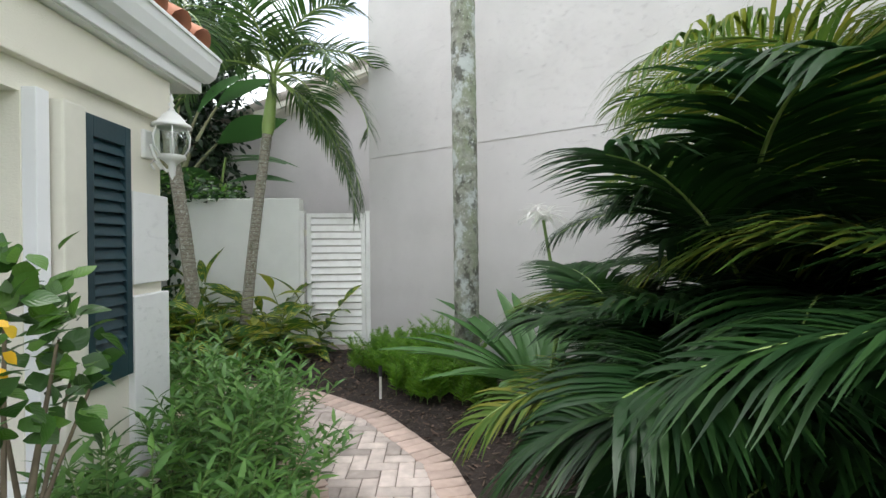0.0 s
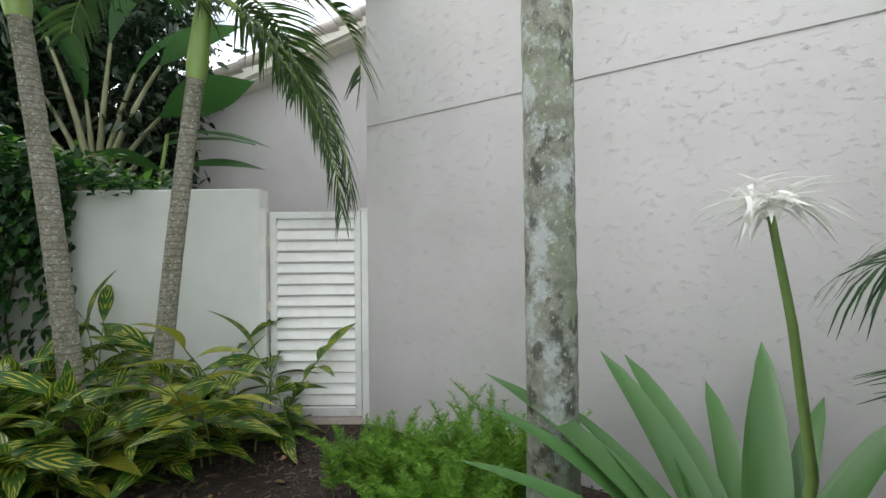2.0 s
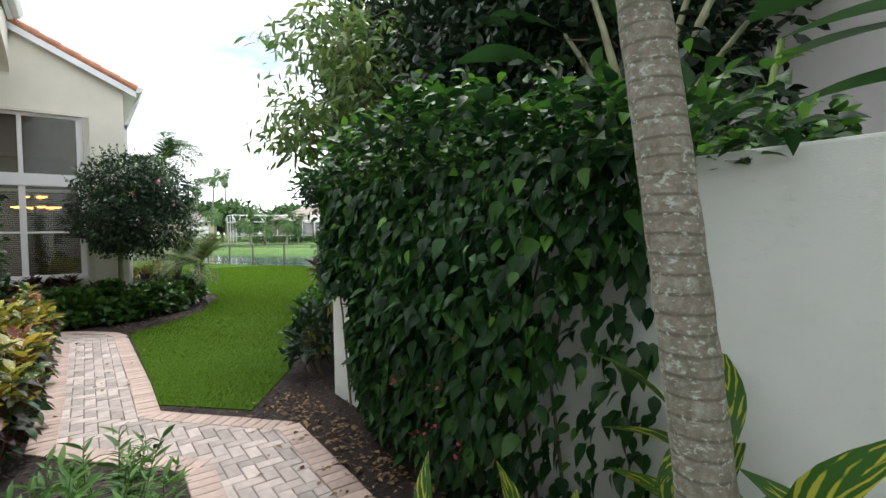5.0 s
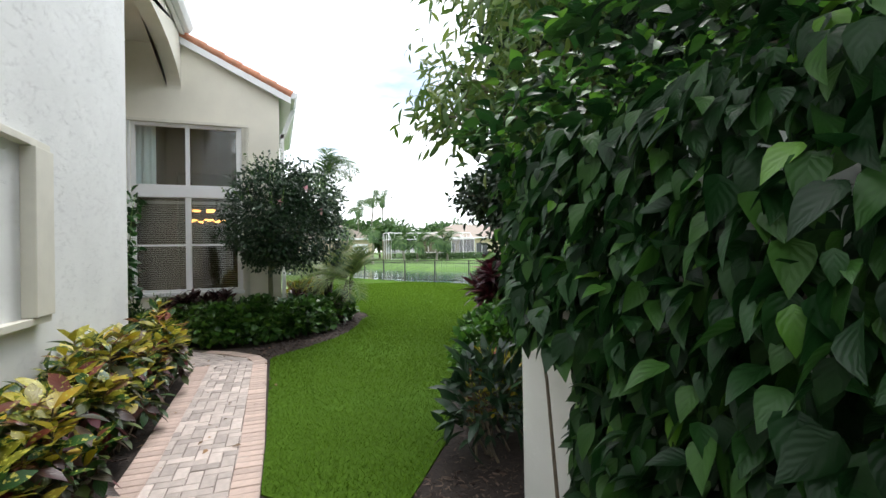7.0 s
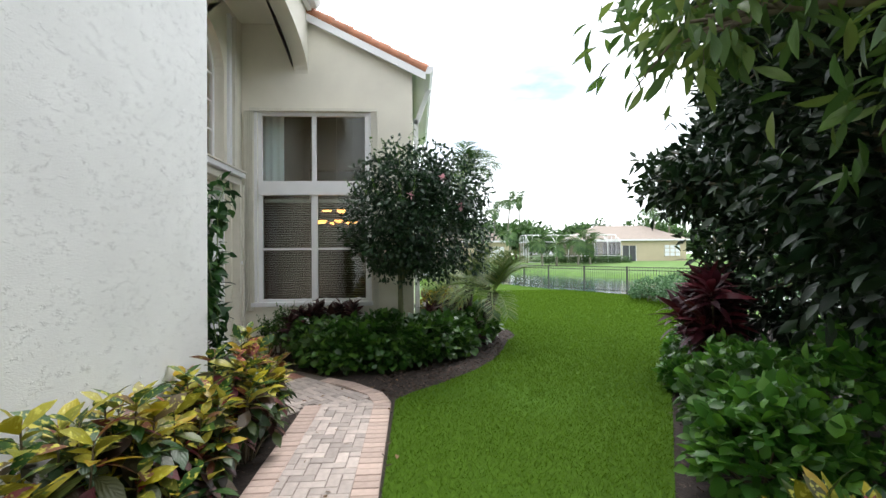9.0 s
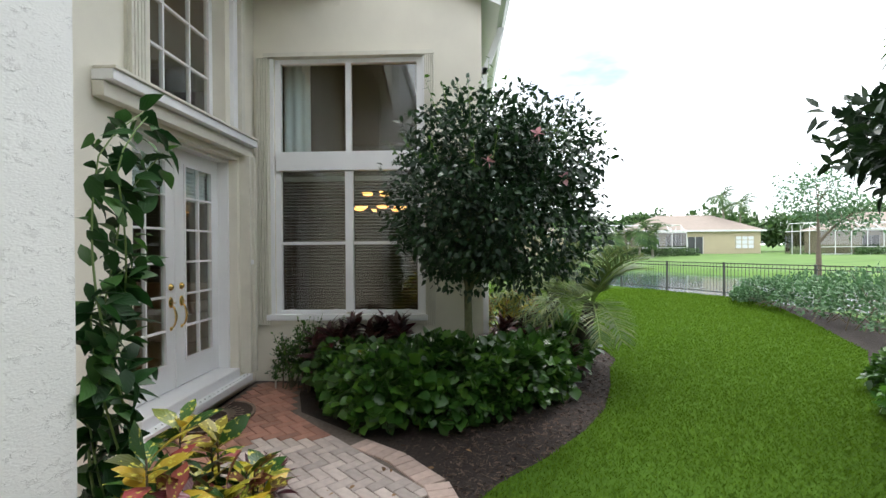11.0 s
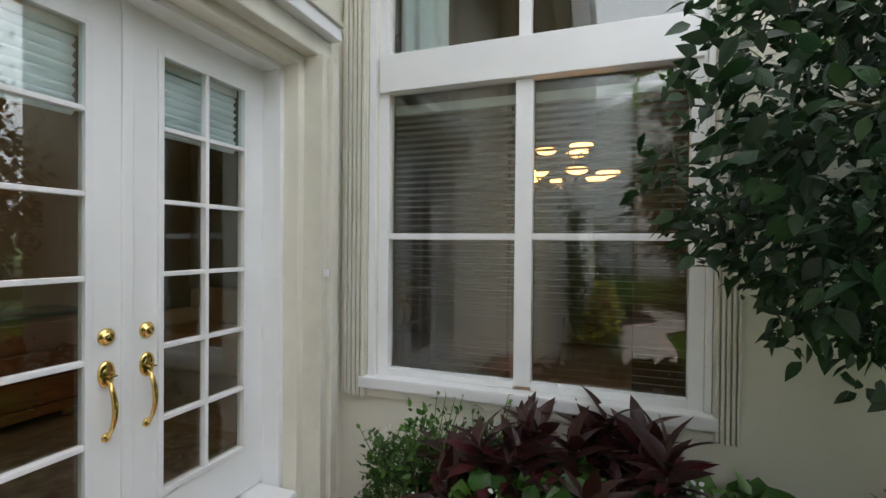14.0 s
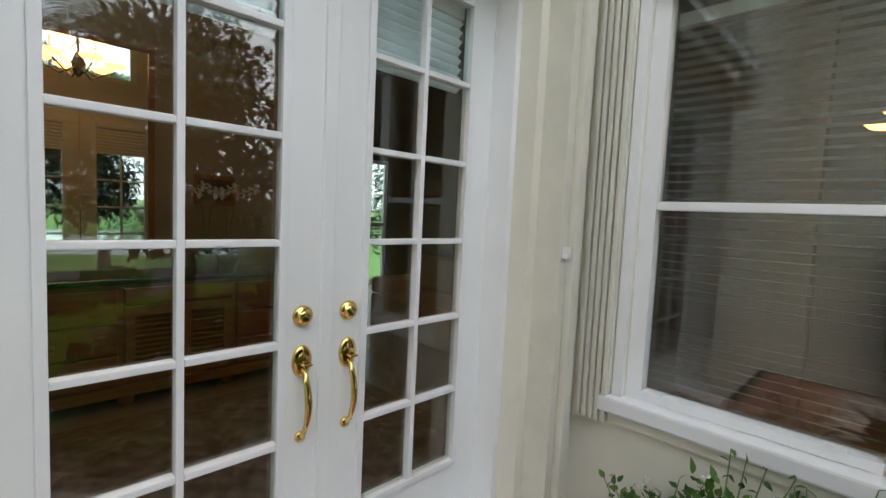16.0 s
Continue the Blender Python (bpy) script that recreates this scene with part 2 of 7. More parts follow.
M_BARK = bark("palm_bark", (0.24, 0.215, 0.17), (0.10, 0.085, 0.06), (0.40, 0.43, 0.37), 0.05, 0.7, 0.7, 40, [((0.11, 0.12, 0.07), 9, 0.5, 0.66, 0.7, 0.5), ((0.50, 0.54, 0.48), 48, 0.56, 0.62, 0.85, 1.6)])
M_BARKB = bark("old_palm_bark", (0.27, 0.28, 0.235), (0.13, 0.13, 0.10), (0.13, 0.14, 0.10), 0.26, 0.5, 0.85, 9, [((0.21, 0.25, 0.15), 5, 0.48, 0.62, 0.6, 0.6), ((0.50, 0.54, 0.54), 6, 0.51, 0.60, 0.75, 0.9), ((0.065, 0.065, 0.05), 8, 0.53, 0.61, 0.85, 0.8), ((0.60, 0.64, 0.60), 40, 0.6, 0.66, 0.7, 1.0)])
M_SHAFT = material("palm_crownshaft", (0.25, 0.36, 0.10), 0.45, vary=0.2, scale=4, stretch=(3, 3, 0.6))
M_STALK = material("leaf_stalk", (0.20, 0.21, 0.11), 0.55, vary=0.3, scale=6, stains=0.5, stain_col=(0.20, 0.12, 0.07), stain_scale=4)
M_WOODY = material("grey_branch", (0.16, 0.13, 0.09), 0.9, vary=0.3, scale=20, bump=0.4)
M_GREENSTEM = material("green_stem", (0.14, 0.22, 0.06), 0.5, vary=0.2, scale=10)
M_DARKBARK = material("dark_bark", (0.06, 0.05, 0.04), 0.95, vary=0.4, scale=20, bump=0.8)
M_MULCH = material("mulch", (0.026, 0.018, 0.014), 0.95, vary=0.5, scale=30, bump=1.0, bump_scale=45, stains=0.5, stain_col=(0.06, 0.043, 0.033), stain_scale=12)
M_CHIP = material("mulch_chips", (0.085, 0.058, 0.045), 0.95, vary=0.3, scale=20, island=0.7)
M_LITTER = material("dead_leaves", (0.22, 0.13, 0.06), 0.8, vary=0.3, island=0.5)
M_SAND = material("paver_joint", (0.16, 0.13, 0.11), 0.95, vary=0.3, scale=30, bump=0.5)
M_PAVER = material("paver_field", (0.43, 0.37, 0.335), 0.85, vary=0.18, scale=14, bump=0.45, bump_scale=120, stains=0.5, stain_col=(0.24, 0.20, 0.18), stain_scale=2.2, piece=0.28, island=0.28)
M_BORDER = material("paver_border", (0.49, 0.375, 0.32), 0.85, vary=0.14, scale=14, bump=0.4, bump_scale=120, stains=0.4, stain_col=(0.38, 0.28, 0.24), stain_scale=2.5, piece=0.14, island=0.14)
M_PORCH = material("paver_porch", (0.34, 0.17, 0.12), 0.55, vary=0.2, scale=9, bump=0.2, bump_scale=120, stains=0.5, stain_col=(0.15, 0.08, 0.07), stain_scale=3.0, piece=0.25, island=0.25)
M_GRASS = leaf_material("grass_blades", [(0.08, 0.155, 0.012), (0.096, 0.18, 0.015), (0.13, 0.225, 0.022)], 0.75, 0.35, spec=0.03)
M_LAWN = material("lawn_soil", (0.055, 0.112, 0.010), 0.95, spec=0.05, vary=0.3, scale=25, bump=0.8, bump_scale=90, stains=0.35, stain_col=(0.09, 0.19, 0.03), stain_scale=0.7)
M_GROUND = material("far_grass", (0.085, 0.175, 0.025), 0.95, vary=0.2, scale=0.6, stains=0.4, stain_col=(0.16, 0.24, 0.06), stain_scale=0.15)
M_GLASS = glass_material("window_glass")
M_WATER = material("pond_water", (0.03, 0.06, 0.085), 0.04, vary=0.1, bump=1.0, bump_scale=5.0, stretch=(0.6, 1, 1))
M_IRON = material("fence_bronze", (0.05, 0.055, 0.045), 0.5)
M_GREENTOP = material("green_stone", (0.02, 0.05, 0.028), 0.15, vary=0.3, scale=12)
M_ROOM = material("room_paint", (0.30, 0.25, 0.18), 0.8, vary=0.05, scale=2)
# Darker copy of the room paint: the room's dimness is put into colour.
M_ROOMB = material("room_paint_dimmed", (0.085, 0.075, 0.065), 0.8, vary=0.05, scale=2)
M_FLOORTILE = material("room_floor", (0.24, 0.19, 0.15), 0.3, vary=0.1, scale=3)
M_PINE = material("waxed_pine", (0.24, 0.11, 0.04), 0.4, vary=0.25, scale=6, bump=0.1, stretch=(1, 6, 6))
M_RUG = material("woven_rug", (0.20, 0.17, 0.15), 0.95, vary=0.5, scale=9, bump=0.3, bump_scale=200, stains=0.8, stain_col=(0.42, 0.38, 0.33), stain_scale=10)
M_BLIND = material("blind_slat", (0.42, 0.41, 0.39), 0.5, vary=0.05)
M_YOUNG = leaf_material("leaf_vine_young", [(0.04, 0.13, 0.02), (0.07, 0.20, 0.025), (0.13, 0.30, 0.03)], 0.38, 0.35)
M_TRUNKGREY = material("hibiscus_bark", (0.13, 0.14, 0.07), 0.85, vary=0.3, scale=25, bump=0.4)
M_SHADE = material("pleated_shade", (0.82, 0.85, 0.9), 0.7, vary=0.04)
M_MAT = material("door_mat", (0.045, 0.028, 0.02), 0.9, vary=0.4, scale=40, bump=0.6)
M_MATRIM = material("door_mat_rays", (0.22, 0.17, 0.13), 0.9, vary=0.3, scale=30)
M_WHITEFLOWER = leaf_material("white_petals", [(0.8, 0.8, 0.76), (0.85, 0.85, 0.82)], 0.5, 0.35)
M_PINKFLOWER = leaf_material("pink_petals", [(0.75, 0.35, 0.42), (0.85, 0.5, 0.55)], 0.5, 0.35)
M_REDFLOWER = leaf_material("red_petals", [(0.6, 0.03, 0.12), (0.75, 0.1, 0.22)], 0.5, 0.3)
M_YELLOWFLOWER = leaf_material("yellow_petals", [(0.8, 0.45, 0.02), (0.85, 0.6, 0.05)], 0.5, 0.3)
M_LANCE = leaf_material("leaf_lance", [(0.055, 0.145, 0.03), (0.085, 0.20, 0.04), (0.14, 0.28, 0.06)], 0.48, 0.25, spec=0.35)
M_VINE = leaf_material("leaf_vine", [(0.007, 0.031, 0.008), (0.012, 0.05, 0.012), (0.020, 0.075, 0.016), (0.05, 0.135, 0.022)], 0.42, 0.28, spec=0.32)
M_TREE = leaf_material("leaf_dark_tree", [(0.008, 0.022, 0.010), (0.013, 0.036, 0.013), (0.028, 0.06, 0.02)], 0.4, 0.15)
M_TREEB = leaf_material("leaf_light_tree", [(0.06, 0.13, 0.03), (0.10, 0.19, 0.04), (0.20, 0.27, 0.06)], 0.4, 0.4)
M_HIB = leaf_material("leaf_hibiscus", [(0.011, 0.034, 0.015), (0.017, 0.05, 0.02), (0.032, 0.08, 0.026)], 0.36, 0.2)
M_BEGONIA = leaf_material("leaf_bed_shrub", [(0.024, 0.075, 0.012), (0.042, 0.12, 0.017), (0.10, 0.22, 0.028)], 0.34, 0.25)
M_PENTAS = leaf_material("leaf_pale_shrub", [(0.06, 0.14, 0.06), (0.09, 0.20, 0.08), (0.14, 0.26, 0.11)], 0.45, 0.25)
M_CROTON = leaf_material("leaf_croton", [(0.018, 0.06, 0.010), (0.03, 0.10, 0.014), (0.62, 0.50, 0.025), (0.025, 0.08, 0.012), (0.05, 0.12, 0.018), (0.55, 0.36, 0.03), (0.03, 0.09, 0.014), (0.30, 0.05, 0.06), (0.04, 0.10, 0.016), (0.60, 0.52, 0.06), (0.02, 0.07, 0.012)], 0.38, 0.2, blotch=(0.55, 0.52, 0.09), spec=0.4)
M_CROTONDARK = leaf_material("leaf_croton_old", [(0.014, 0.05, 0.012), (0.022, 0.075, 0.015), (0.05, 0.018, 0.018), (0.018, 0.06, 0.015), (0.16, 0.03, 0.045), (0.03, 0.085, 0.018), (0.10, 0.13, 0.03), (0.02, 0.05, 0.015)], 0.36, 0.15)
M_CORD = leaf_material("leaf_cordyline", [(0.022, 0.010, 0.011), (0.035, 0.014, 0.014), (0.055, 0.020, 0.016), (0.03, 0.012, 0.013), (0.13, 0.016, 0.024)], 0.35, 0.2)
M_CORDRED = leaf_material("leaf_red_cordyline", [(0.03, 0.010, 0.016), (0.08, 0.012, 0.02), (0.05, 0.012, 0.018), (0.20, 0.02, 0.035)], 0.35, 0.25)
M_GINGER = leaf_material("leaf_ginger", [(0.024, 0.085, 0.014), (0.04, 0.12, 0.018), (0.08, 0.17, 0.024)], 0.4, 0.35, stripe=(0.42, 0.43, 0.05), ribs=27.0, spec=0.35)
M_GINGERY = leaf_material("leaf_ginger_yellow", [(0.16, 0.24, 0.03), (0.36, 0.36, 0.04)], 0.4, 0.35, stripe=(0.50, 0.48, 0.07), ribs=42.0)
M_CRINUM = leaf_material("leaf_crinum", [(0.05, 0.13, 0.035), (0.07, 0.17, 0.05), (0.10, 0.21, 0.06)], 0.42, 0.25, ribs=4)
M_ARECA = leaf_material("leaf_areca", [(0.009, 0.031, 0.010), (0.015, 0.05, 0.013), (0.03, 0.08, 0.018)], 0.42, 0.3, spec=0.35, ribs=3)
# Paler copy of the areca leaf: the glow of backlit fronds is painted in.
M_ARECAL = leaf_material("leaf_areca_backlit", [(0.06, 0.13, 0.022), (0.10, 0.18, 0.028), (0.24, 0.25, 0.035)], 0.5, 0.45, spec=0.25, ribs=3)
M_PALM = leaf_material("leaf_palm", [(0.035, 0.08, 0.025), (0.05, 0.12, 0.03), (0.10, 0.17, 0.04)], 0.4, 0.3, ribs=3)
M_PYGMY = leaf_material("leaf_date_palm", [(0.09, 0.15, 0.06), (0.14, 0.21, 0.08), (0.25, 0.28, 0.10)], 0.45, 0.3, ribs=3)
M_FERN = leaf_material("leaf_fern", [(0.10, 0.26, 0.02), (0.16, 0.36, 0.03), (0.26, 0.46, 0.05)], 0.5, 0.35)
M_STREL = leaf_material("leaf_strelitzia", [(0.03, 0.09, 0.03), (0.045, 0.13, 0.035), (0.08, 0.20, 0.04)], 0.38, 0.3, ribs=120)
M_HEDGE = leaf_material("leaf_far", [(0.03, 0.08, 0.02), (0.06, 0.13, 0.035), (0.10, 0.19, 0.05)], 0.6, 0.2)


# ---- mesh helpers ----
def np_mesh(name, V, F, mat, parent=None, label="", uv=None, smooth=False):
    """One mesh object from vertices (n,3) and faces, all with the same number of corners (m,k)."""
    V, F = np.asarray(V, np.float32), np.asarray(F, np.int32)
    me = bpy.data.meshes.new(name)
    me.vertices.add(len(V))
    me.vertices.foreach_set("co", V.ravel())
    k = F.shape[1]
    me.loops.add(F.size)
    me.loops.foreach_set("vertex_index", F.ravel())
    me.polygons.add(len(F))
    me.polygons.foreach_set("loop_start", np.arange(0, F.size, k, dtype=np.int32))
    me.polygons.foreach_set("loop_total", np.full(len(F), k, np.int32))
    if uv is not None:
        layer = me.uv_layers.new(name="UVMap")
        layer.data.foreach_set("uv", np.asarray(uv, np.float32)[F.ravel()].ravel())
    me.update(calc_edges=True)
    me.materials.append(mat)
    if smooth:
        me.polygons.foreach_set("use_smooth", np.ones(len(F), bool))
    ob = new(name, me)
    if parent is not None:
        ob.parent = parent
    if label:
        ob["label"] = label
    return ob


def part(name, bm, mat, parent=None, label="", smooth=False):
    """Links a bmesh as one mesh object under a thing."""
    me = bpy.data.meshes.new(name)
    bm.normal_update()
    bm.to_mesh(me)
    bm.free()
    me.materials.append(mat)
    if smooth:
        me.polygons.foreach_set("use_smooth", np.ones(len(me.polygons), bool))
    ob = new(name, me)
    if parent is not None:
        ob.parent = parent
    if label:
        ob["label"] = label
    return ob


def thing(name, label, category, at=(0, 0, 0), group="", kind=""):
    e = new(name)
    e.location = at
    e.empty_display_size = 0.1
    return tagged(e, label, category, group, kind)


def bm_box(bm, x0, x1, y0, y1, z0, z1, bevel=0.0):
    r = bmesh.ops.create_cube(bm, size=1.0)
    for v in r["verts"]:
        v.co = Vector(((x0 + x1) / 2 + v.co.x * (x1 - x0), (y0 + y1) / 2 + v.co.y * (y1 - y0), (z0 + z1) / 2 + v.co.z * (z1 - z0)))
    if bevel:
        edges = list({e for v in r["verts"] for e in v.link_edges})
        bmesh.ops.bevel(bm, geom=edges, offset=bevel, segments=2, affect="EDGES", profile=0.6)


def boxes(name, rows, mat, parent=None, label="", bevel=0.0):
    """One mesh of boxes (x0, x1, y0, y1, z0, z1)."""
    bm = bmesh.new()
    for r in rows:
        bm_box(bm, *r, bevel=bevel)
    return part(name, bm, mat, parent, label)


def prism(name, pts, z0, z1, mat, parent=None, label=""):
    """A flat polygon in x, y, raised from z0 to z1."""
    bm = bmesh.new()
    lo = [bm.verts.new((x, y, z0)) for x, y in pts]
    hi = [bm.verts.new((x, y, z1)) for x, y in pts]
    bm.faces.new(hi)
    bm.faces.new(lo[::-1])
    for k in range(len(pts)):
        j = (k + 1) % len(pts)
        bm.faces.new((lo[k], lo[j], hi[j], hi[k]))
    bmesh.ops.recalc_face_normals(bm, faces=bm.faces)
    bmesh.ops.triangulate(bm, faces=[f for f in bm.faces if len(f.verts) > 4])
    return part(name, bm, mat, parent, label)


def slab(name, pts, axis, a0, a1, mat, parent=None, label=""):
    """An upright polygon, drawn in (y, z) or (x, z), thick from a0 to a1 along axis."""
    bm = bmesh.new()
    place = (lambda u, w, a: (a, u, w)) if axis == "x" else (lambda u, w, a: (u, a, w))
    lo, hi = [bm.verts.new(place(u, w, a0)) for u, w in pts], [bm.verts.new(place(u, w, a1)) for u, w in pts]
    bm.faces.new(hi)
    bm.faces.new(lo[::-1])
    for k in range(len(pts)):
        j = (k + 1) % len(pts)
        bm.faces.new((lo[k], lo[j], hi[j], hi[k]))
    bmesh.ops.triangulate(bm, faces=[f for f in bm.faces if len(f.verts) > 4])
    bmesh.ops.recalc_face_normals(bm, faces=bm.faces)
    return part(name, bm, mat, parent, label)


def tube_data(path, radii, seg=8):
    path = np.asarray(path, float)
    radii = np.broadcast_to(radii, len(path))
    tan = np.gradient(path, axis=0)
    tan /= np.linalg.norm(tan, axis=1, keepdims=True) + 1e-9
    ref = np.where(np.abs(tan[:, 2:3]) > 0.9, [[1.0, 0, 0]], [[0, 0, 1.0]])
    a = np.cross(tan, ref)
    a /= np.linalg.norm(a, axis=1, keepdims=True) + 1e-9
    b = np.cross(tan, a)
    th = np.arange(seg) * 2 * np.pi / seg
    V = path[:, None] + radii[:, None, None] * (np.cos(th)[None, :, None] * a[:, None] + np.sin(th)[None, :, None] * b[:, None])
    n = len(path)
    i, j = np.meshgrid(np.arange(n - 1), np.arange(seg), indexing="ij")
    F = np.stack([i * seg + j, i * seg + (j + 1) % seg, (i + 1) * seg + (j + 1) % seg, (i + 1) * seg + j], -1).reshape(-1, 4)
    return V.reshape(-1, 3), F


def merge(chunks):
    Vs, Fs, off = [], [], 0
    for V, F in chunks:
        Vs.append(V)
        Fs.append(F + off)
        off += len(V)
    return np.concatenate(Vs), np.concatenate(Fs)


def tube(name, path, radii, mat, parent=None, label="", seg=8):
    V, F = tube_data(path, radii, seg)
    return np_mesh(name, V, F, mat, parent, label, smooth=True)


def revolve(name, prof, mat, parent=None, label="", at=(0, 0, 0), seg=16, smooth=True):
    """A body of revolution round z from (radius, z) rows."""
    th = np.arange(seg) * 2 * np.pi / seg
    V = np.array([(r * math.cos(a) + at[0], r * math.sin(a) + at[1], z + at[2]) for r, z in prof for a in th])
    i, j = np.meshgrid(np.arange(len(prof) - 1), np.arange(seg), indexing="ij")
    F = np.stack([i * seg + j, i * seg + (j + 1) % seg, (i + 1) * seg + (j + 1) % seg, (i + 1) * seg + j], -1).reshape(-1, 4)
    return np_mesh(name, V, F, mat, parent, label, smooth=smooth)


# ---- leaves ----
def leaf_shape(width, droop=0.15, fold=0.25, belly=0.45, rows=4, pinch=1.0):
    """A leaf one long: rows of left, middle, right from base to tip, folded along the midrib and bent down."""
    ys = np.linspace(0, 1, rows + 1)
    w = width / 2 * np.sin(np.pi * ys ** (math.log(0.5) / math.log(belly))) ** pinch
    w[0], w[-1] = width * 0.04, width * 0.01
    V, U = [], []
    for y, k in zip(ys, w):
        for s in (-1, 0, 1):
            V.append((s * k, y, -droop * y * y + abs(s) * k * fold))
            U.append((s, y))
    F = []
    for r in range(rows):
        for c in range(2):
            q = r * 3 + c
            F.append((q, q + 1, q + 4, q + 3))
    return np.array(V), np.array(F), np.array(U, float)


def spread(P, D, S, shape, rng, tilt=0.5):
    """Leaves of one shape at points P, along D, with sizes S."""
    tv, tf, tu = shape
    P, D = np.asarray(P, float), np.asarray(D, float)
    D = D / (np.linalg.norm(D, axis=1, keepdims=True) + 1e-9)
    up = np.array([0, 0, 1.0]) + rng.normal(0, tilt, P.shape)
    X = np.cross(D, up)
    X /= np.linalg.norm(X, axis=1, keepdims=True) + 1e-9
    Z = np.cross(X, D)
    S = np.broadcast_to(np.asarray(S, float), len(P))
    V = P[:, None] + S[:, None, None] * (tv[None, :, :1] * X[:, None] + tv[None, :, 1:2] * D[:, None] + tv[None, :, 2:] * Z[:, None])
    F = tf[None] + (np.arange(len(P)) * len(tv))[:, None, None]
    return V.reshape(-1, 3), F.reshape(-1, tf.shape[1]), np.tile(tu, (len(P), 1))


def leaf_part(name, P, D, S, shape, mat, parent, rng, tilt=0.5, label="", stuff=True):
    V, F, U = spread(P, D, S, shape, rng, tilt)
    ob = np_mesh(name, V, F, mat, parent, label, uv=U, smooth=True)
    if stuff:
        ob["kind"] = "stuff"
    return ob


def blob_points(n, c, r, rng, inner=0.6, low=-1.0, rough=0.18, seed=0.0):
    """Points in the outer skin of a lumpy ellipsoid, with the directions outwards."""
    d = rng.normal(size=(n * 2, 3))
    d /= np.linalg.norm(d, axis=1, keepdims=True)
    d = d[d[:, 2] > low][:n]
    lump = np.array([noise.noise(Vector((*(v * 2.3 + seed), ))) for v in d]) * rough * 2 + 1
    k = (inner + (1 - inner) * rng.random(len(d)) ** 0.5) * lump
    return np.asarray(c) + d * k[:, None] * np.asarray(r), d


def stems_to(P, base, rng, n, r0=0.012, spreadr=0.1, mid=0.4):
    """Thin bent stems from round a base to some of the points."""
    out = []
    for p in P[rng.choice(len(P), n, replace=False)]:
        b = np.array(base) + [rng.normal(0, spreadr), rng.normal(0, spreadr), 0]
        m = b + (p - b) * mid + [0, 0, 0.15 * np.linalg.norm(p - b)]
        ts = np.linspace(0, 1, 6)[:, None]
        path = (1 - ts) ** 2 * b + 2 * ts * (1 - ts) * m + ts ** 2 * p
        out.append(tube_data(path, np.linspace(r0, r0 * 0.3, 6), 5))
    return merge(out)


def shrub(name, label, category, c, r, n, size, shape, mat, seed, out=0.8, up=0.5, inner=0.55, low=-0.5, stems=10, tilt=0.6, group="", stem_mat=None, jit=0.6, rough=0.18):
    rng = np.random.default_rng(seed)
    base = (c[0], c[1], 0.0)
    t = thing(name, label, category, base, group)
    P, d = blob_points(n, c, r, rng, inner, low, rough, seed * 1.7)
    P[:, 2] = np.maximum(P[:, 2], 0.03 + rng.random(len(P)) * 0.05)
    D = d * out + [0, 0, up] + rng.normal(0, jit, P.shape)
    leaf_part("leaves", P - base, D, size * (0.65 + 0.7 * rng.random(len(P))), shape, mat, t, rng, tilt)
    if stems:
        V, F = stems_to(P - base, (0, 0, 0), rng, stems, 0.012, min(r[0], r[1]) * 0.35)
        np_mesh("branchwork", V, F, stem_mat or M_WOODY, t, smooth=True)
    return t


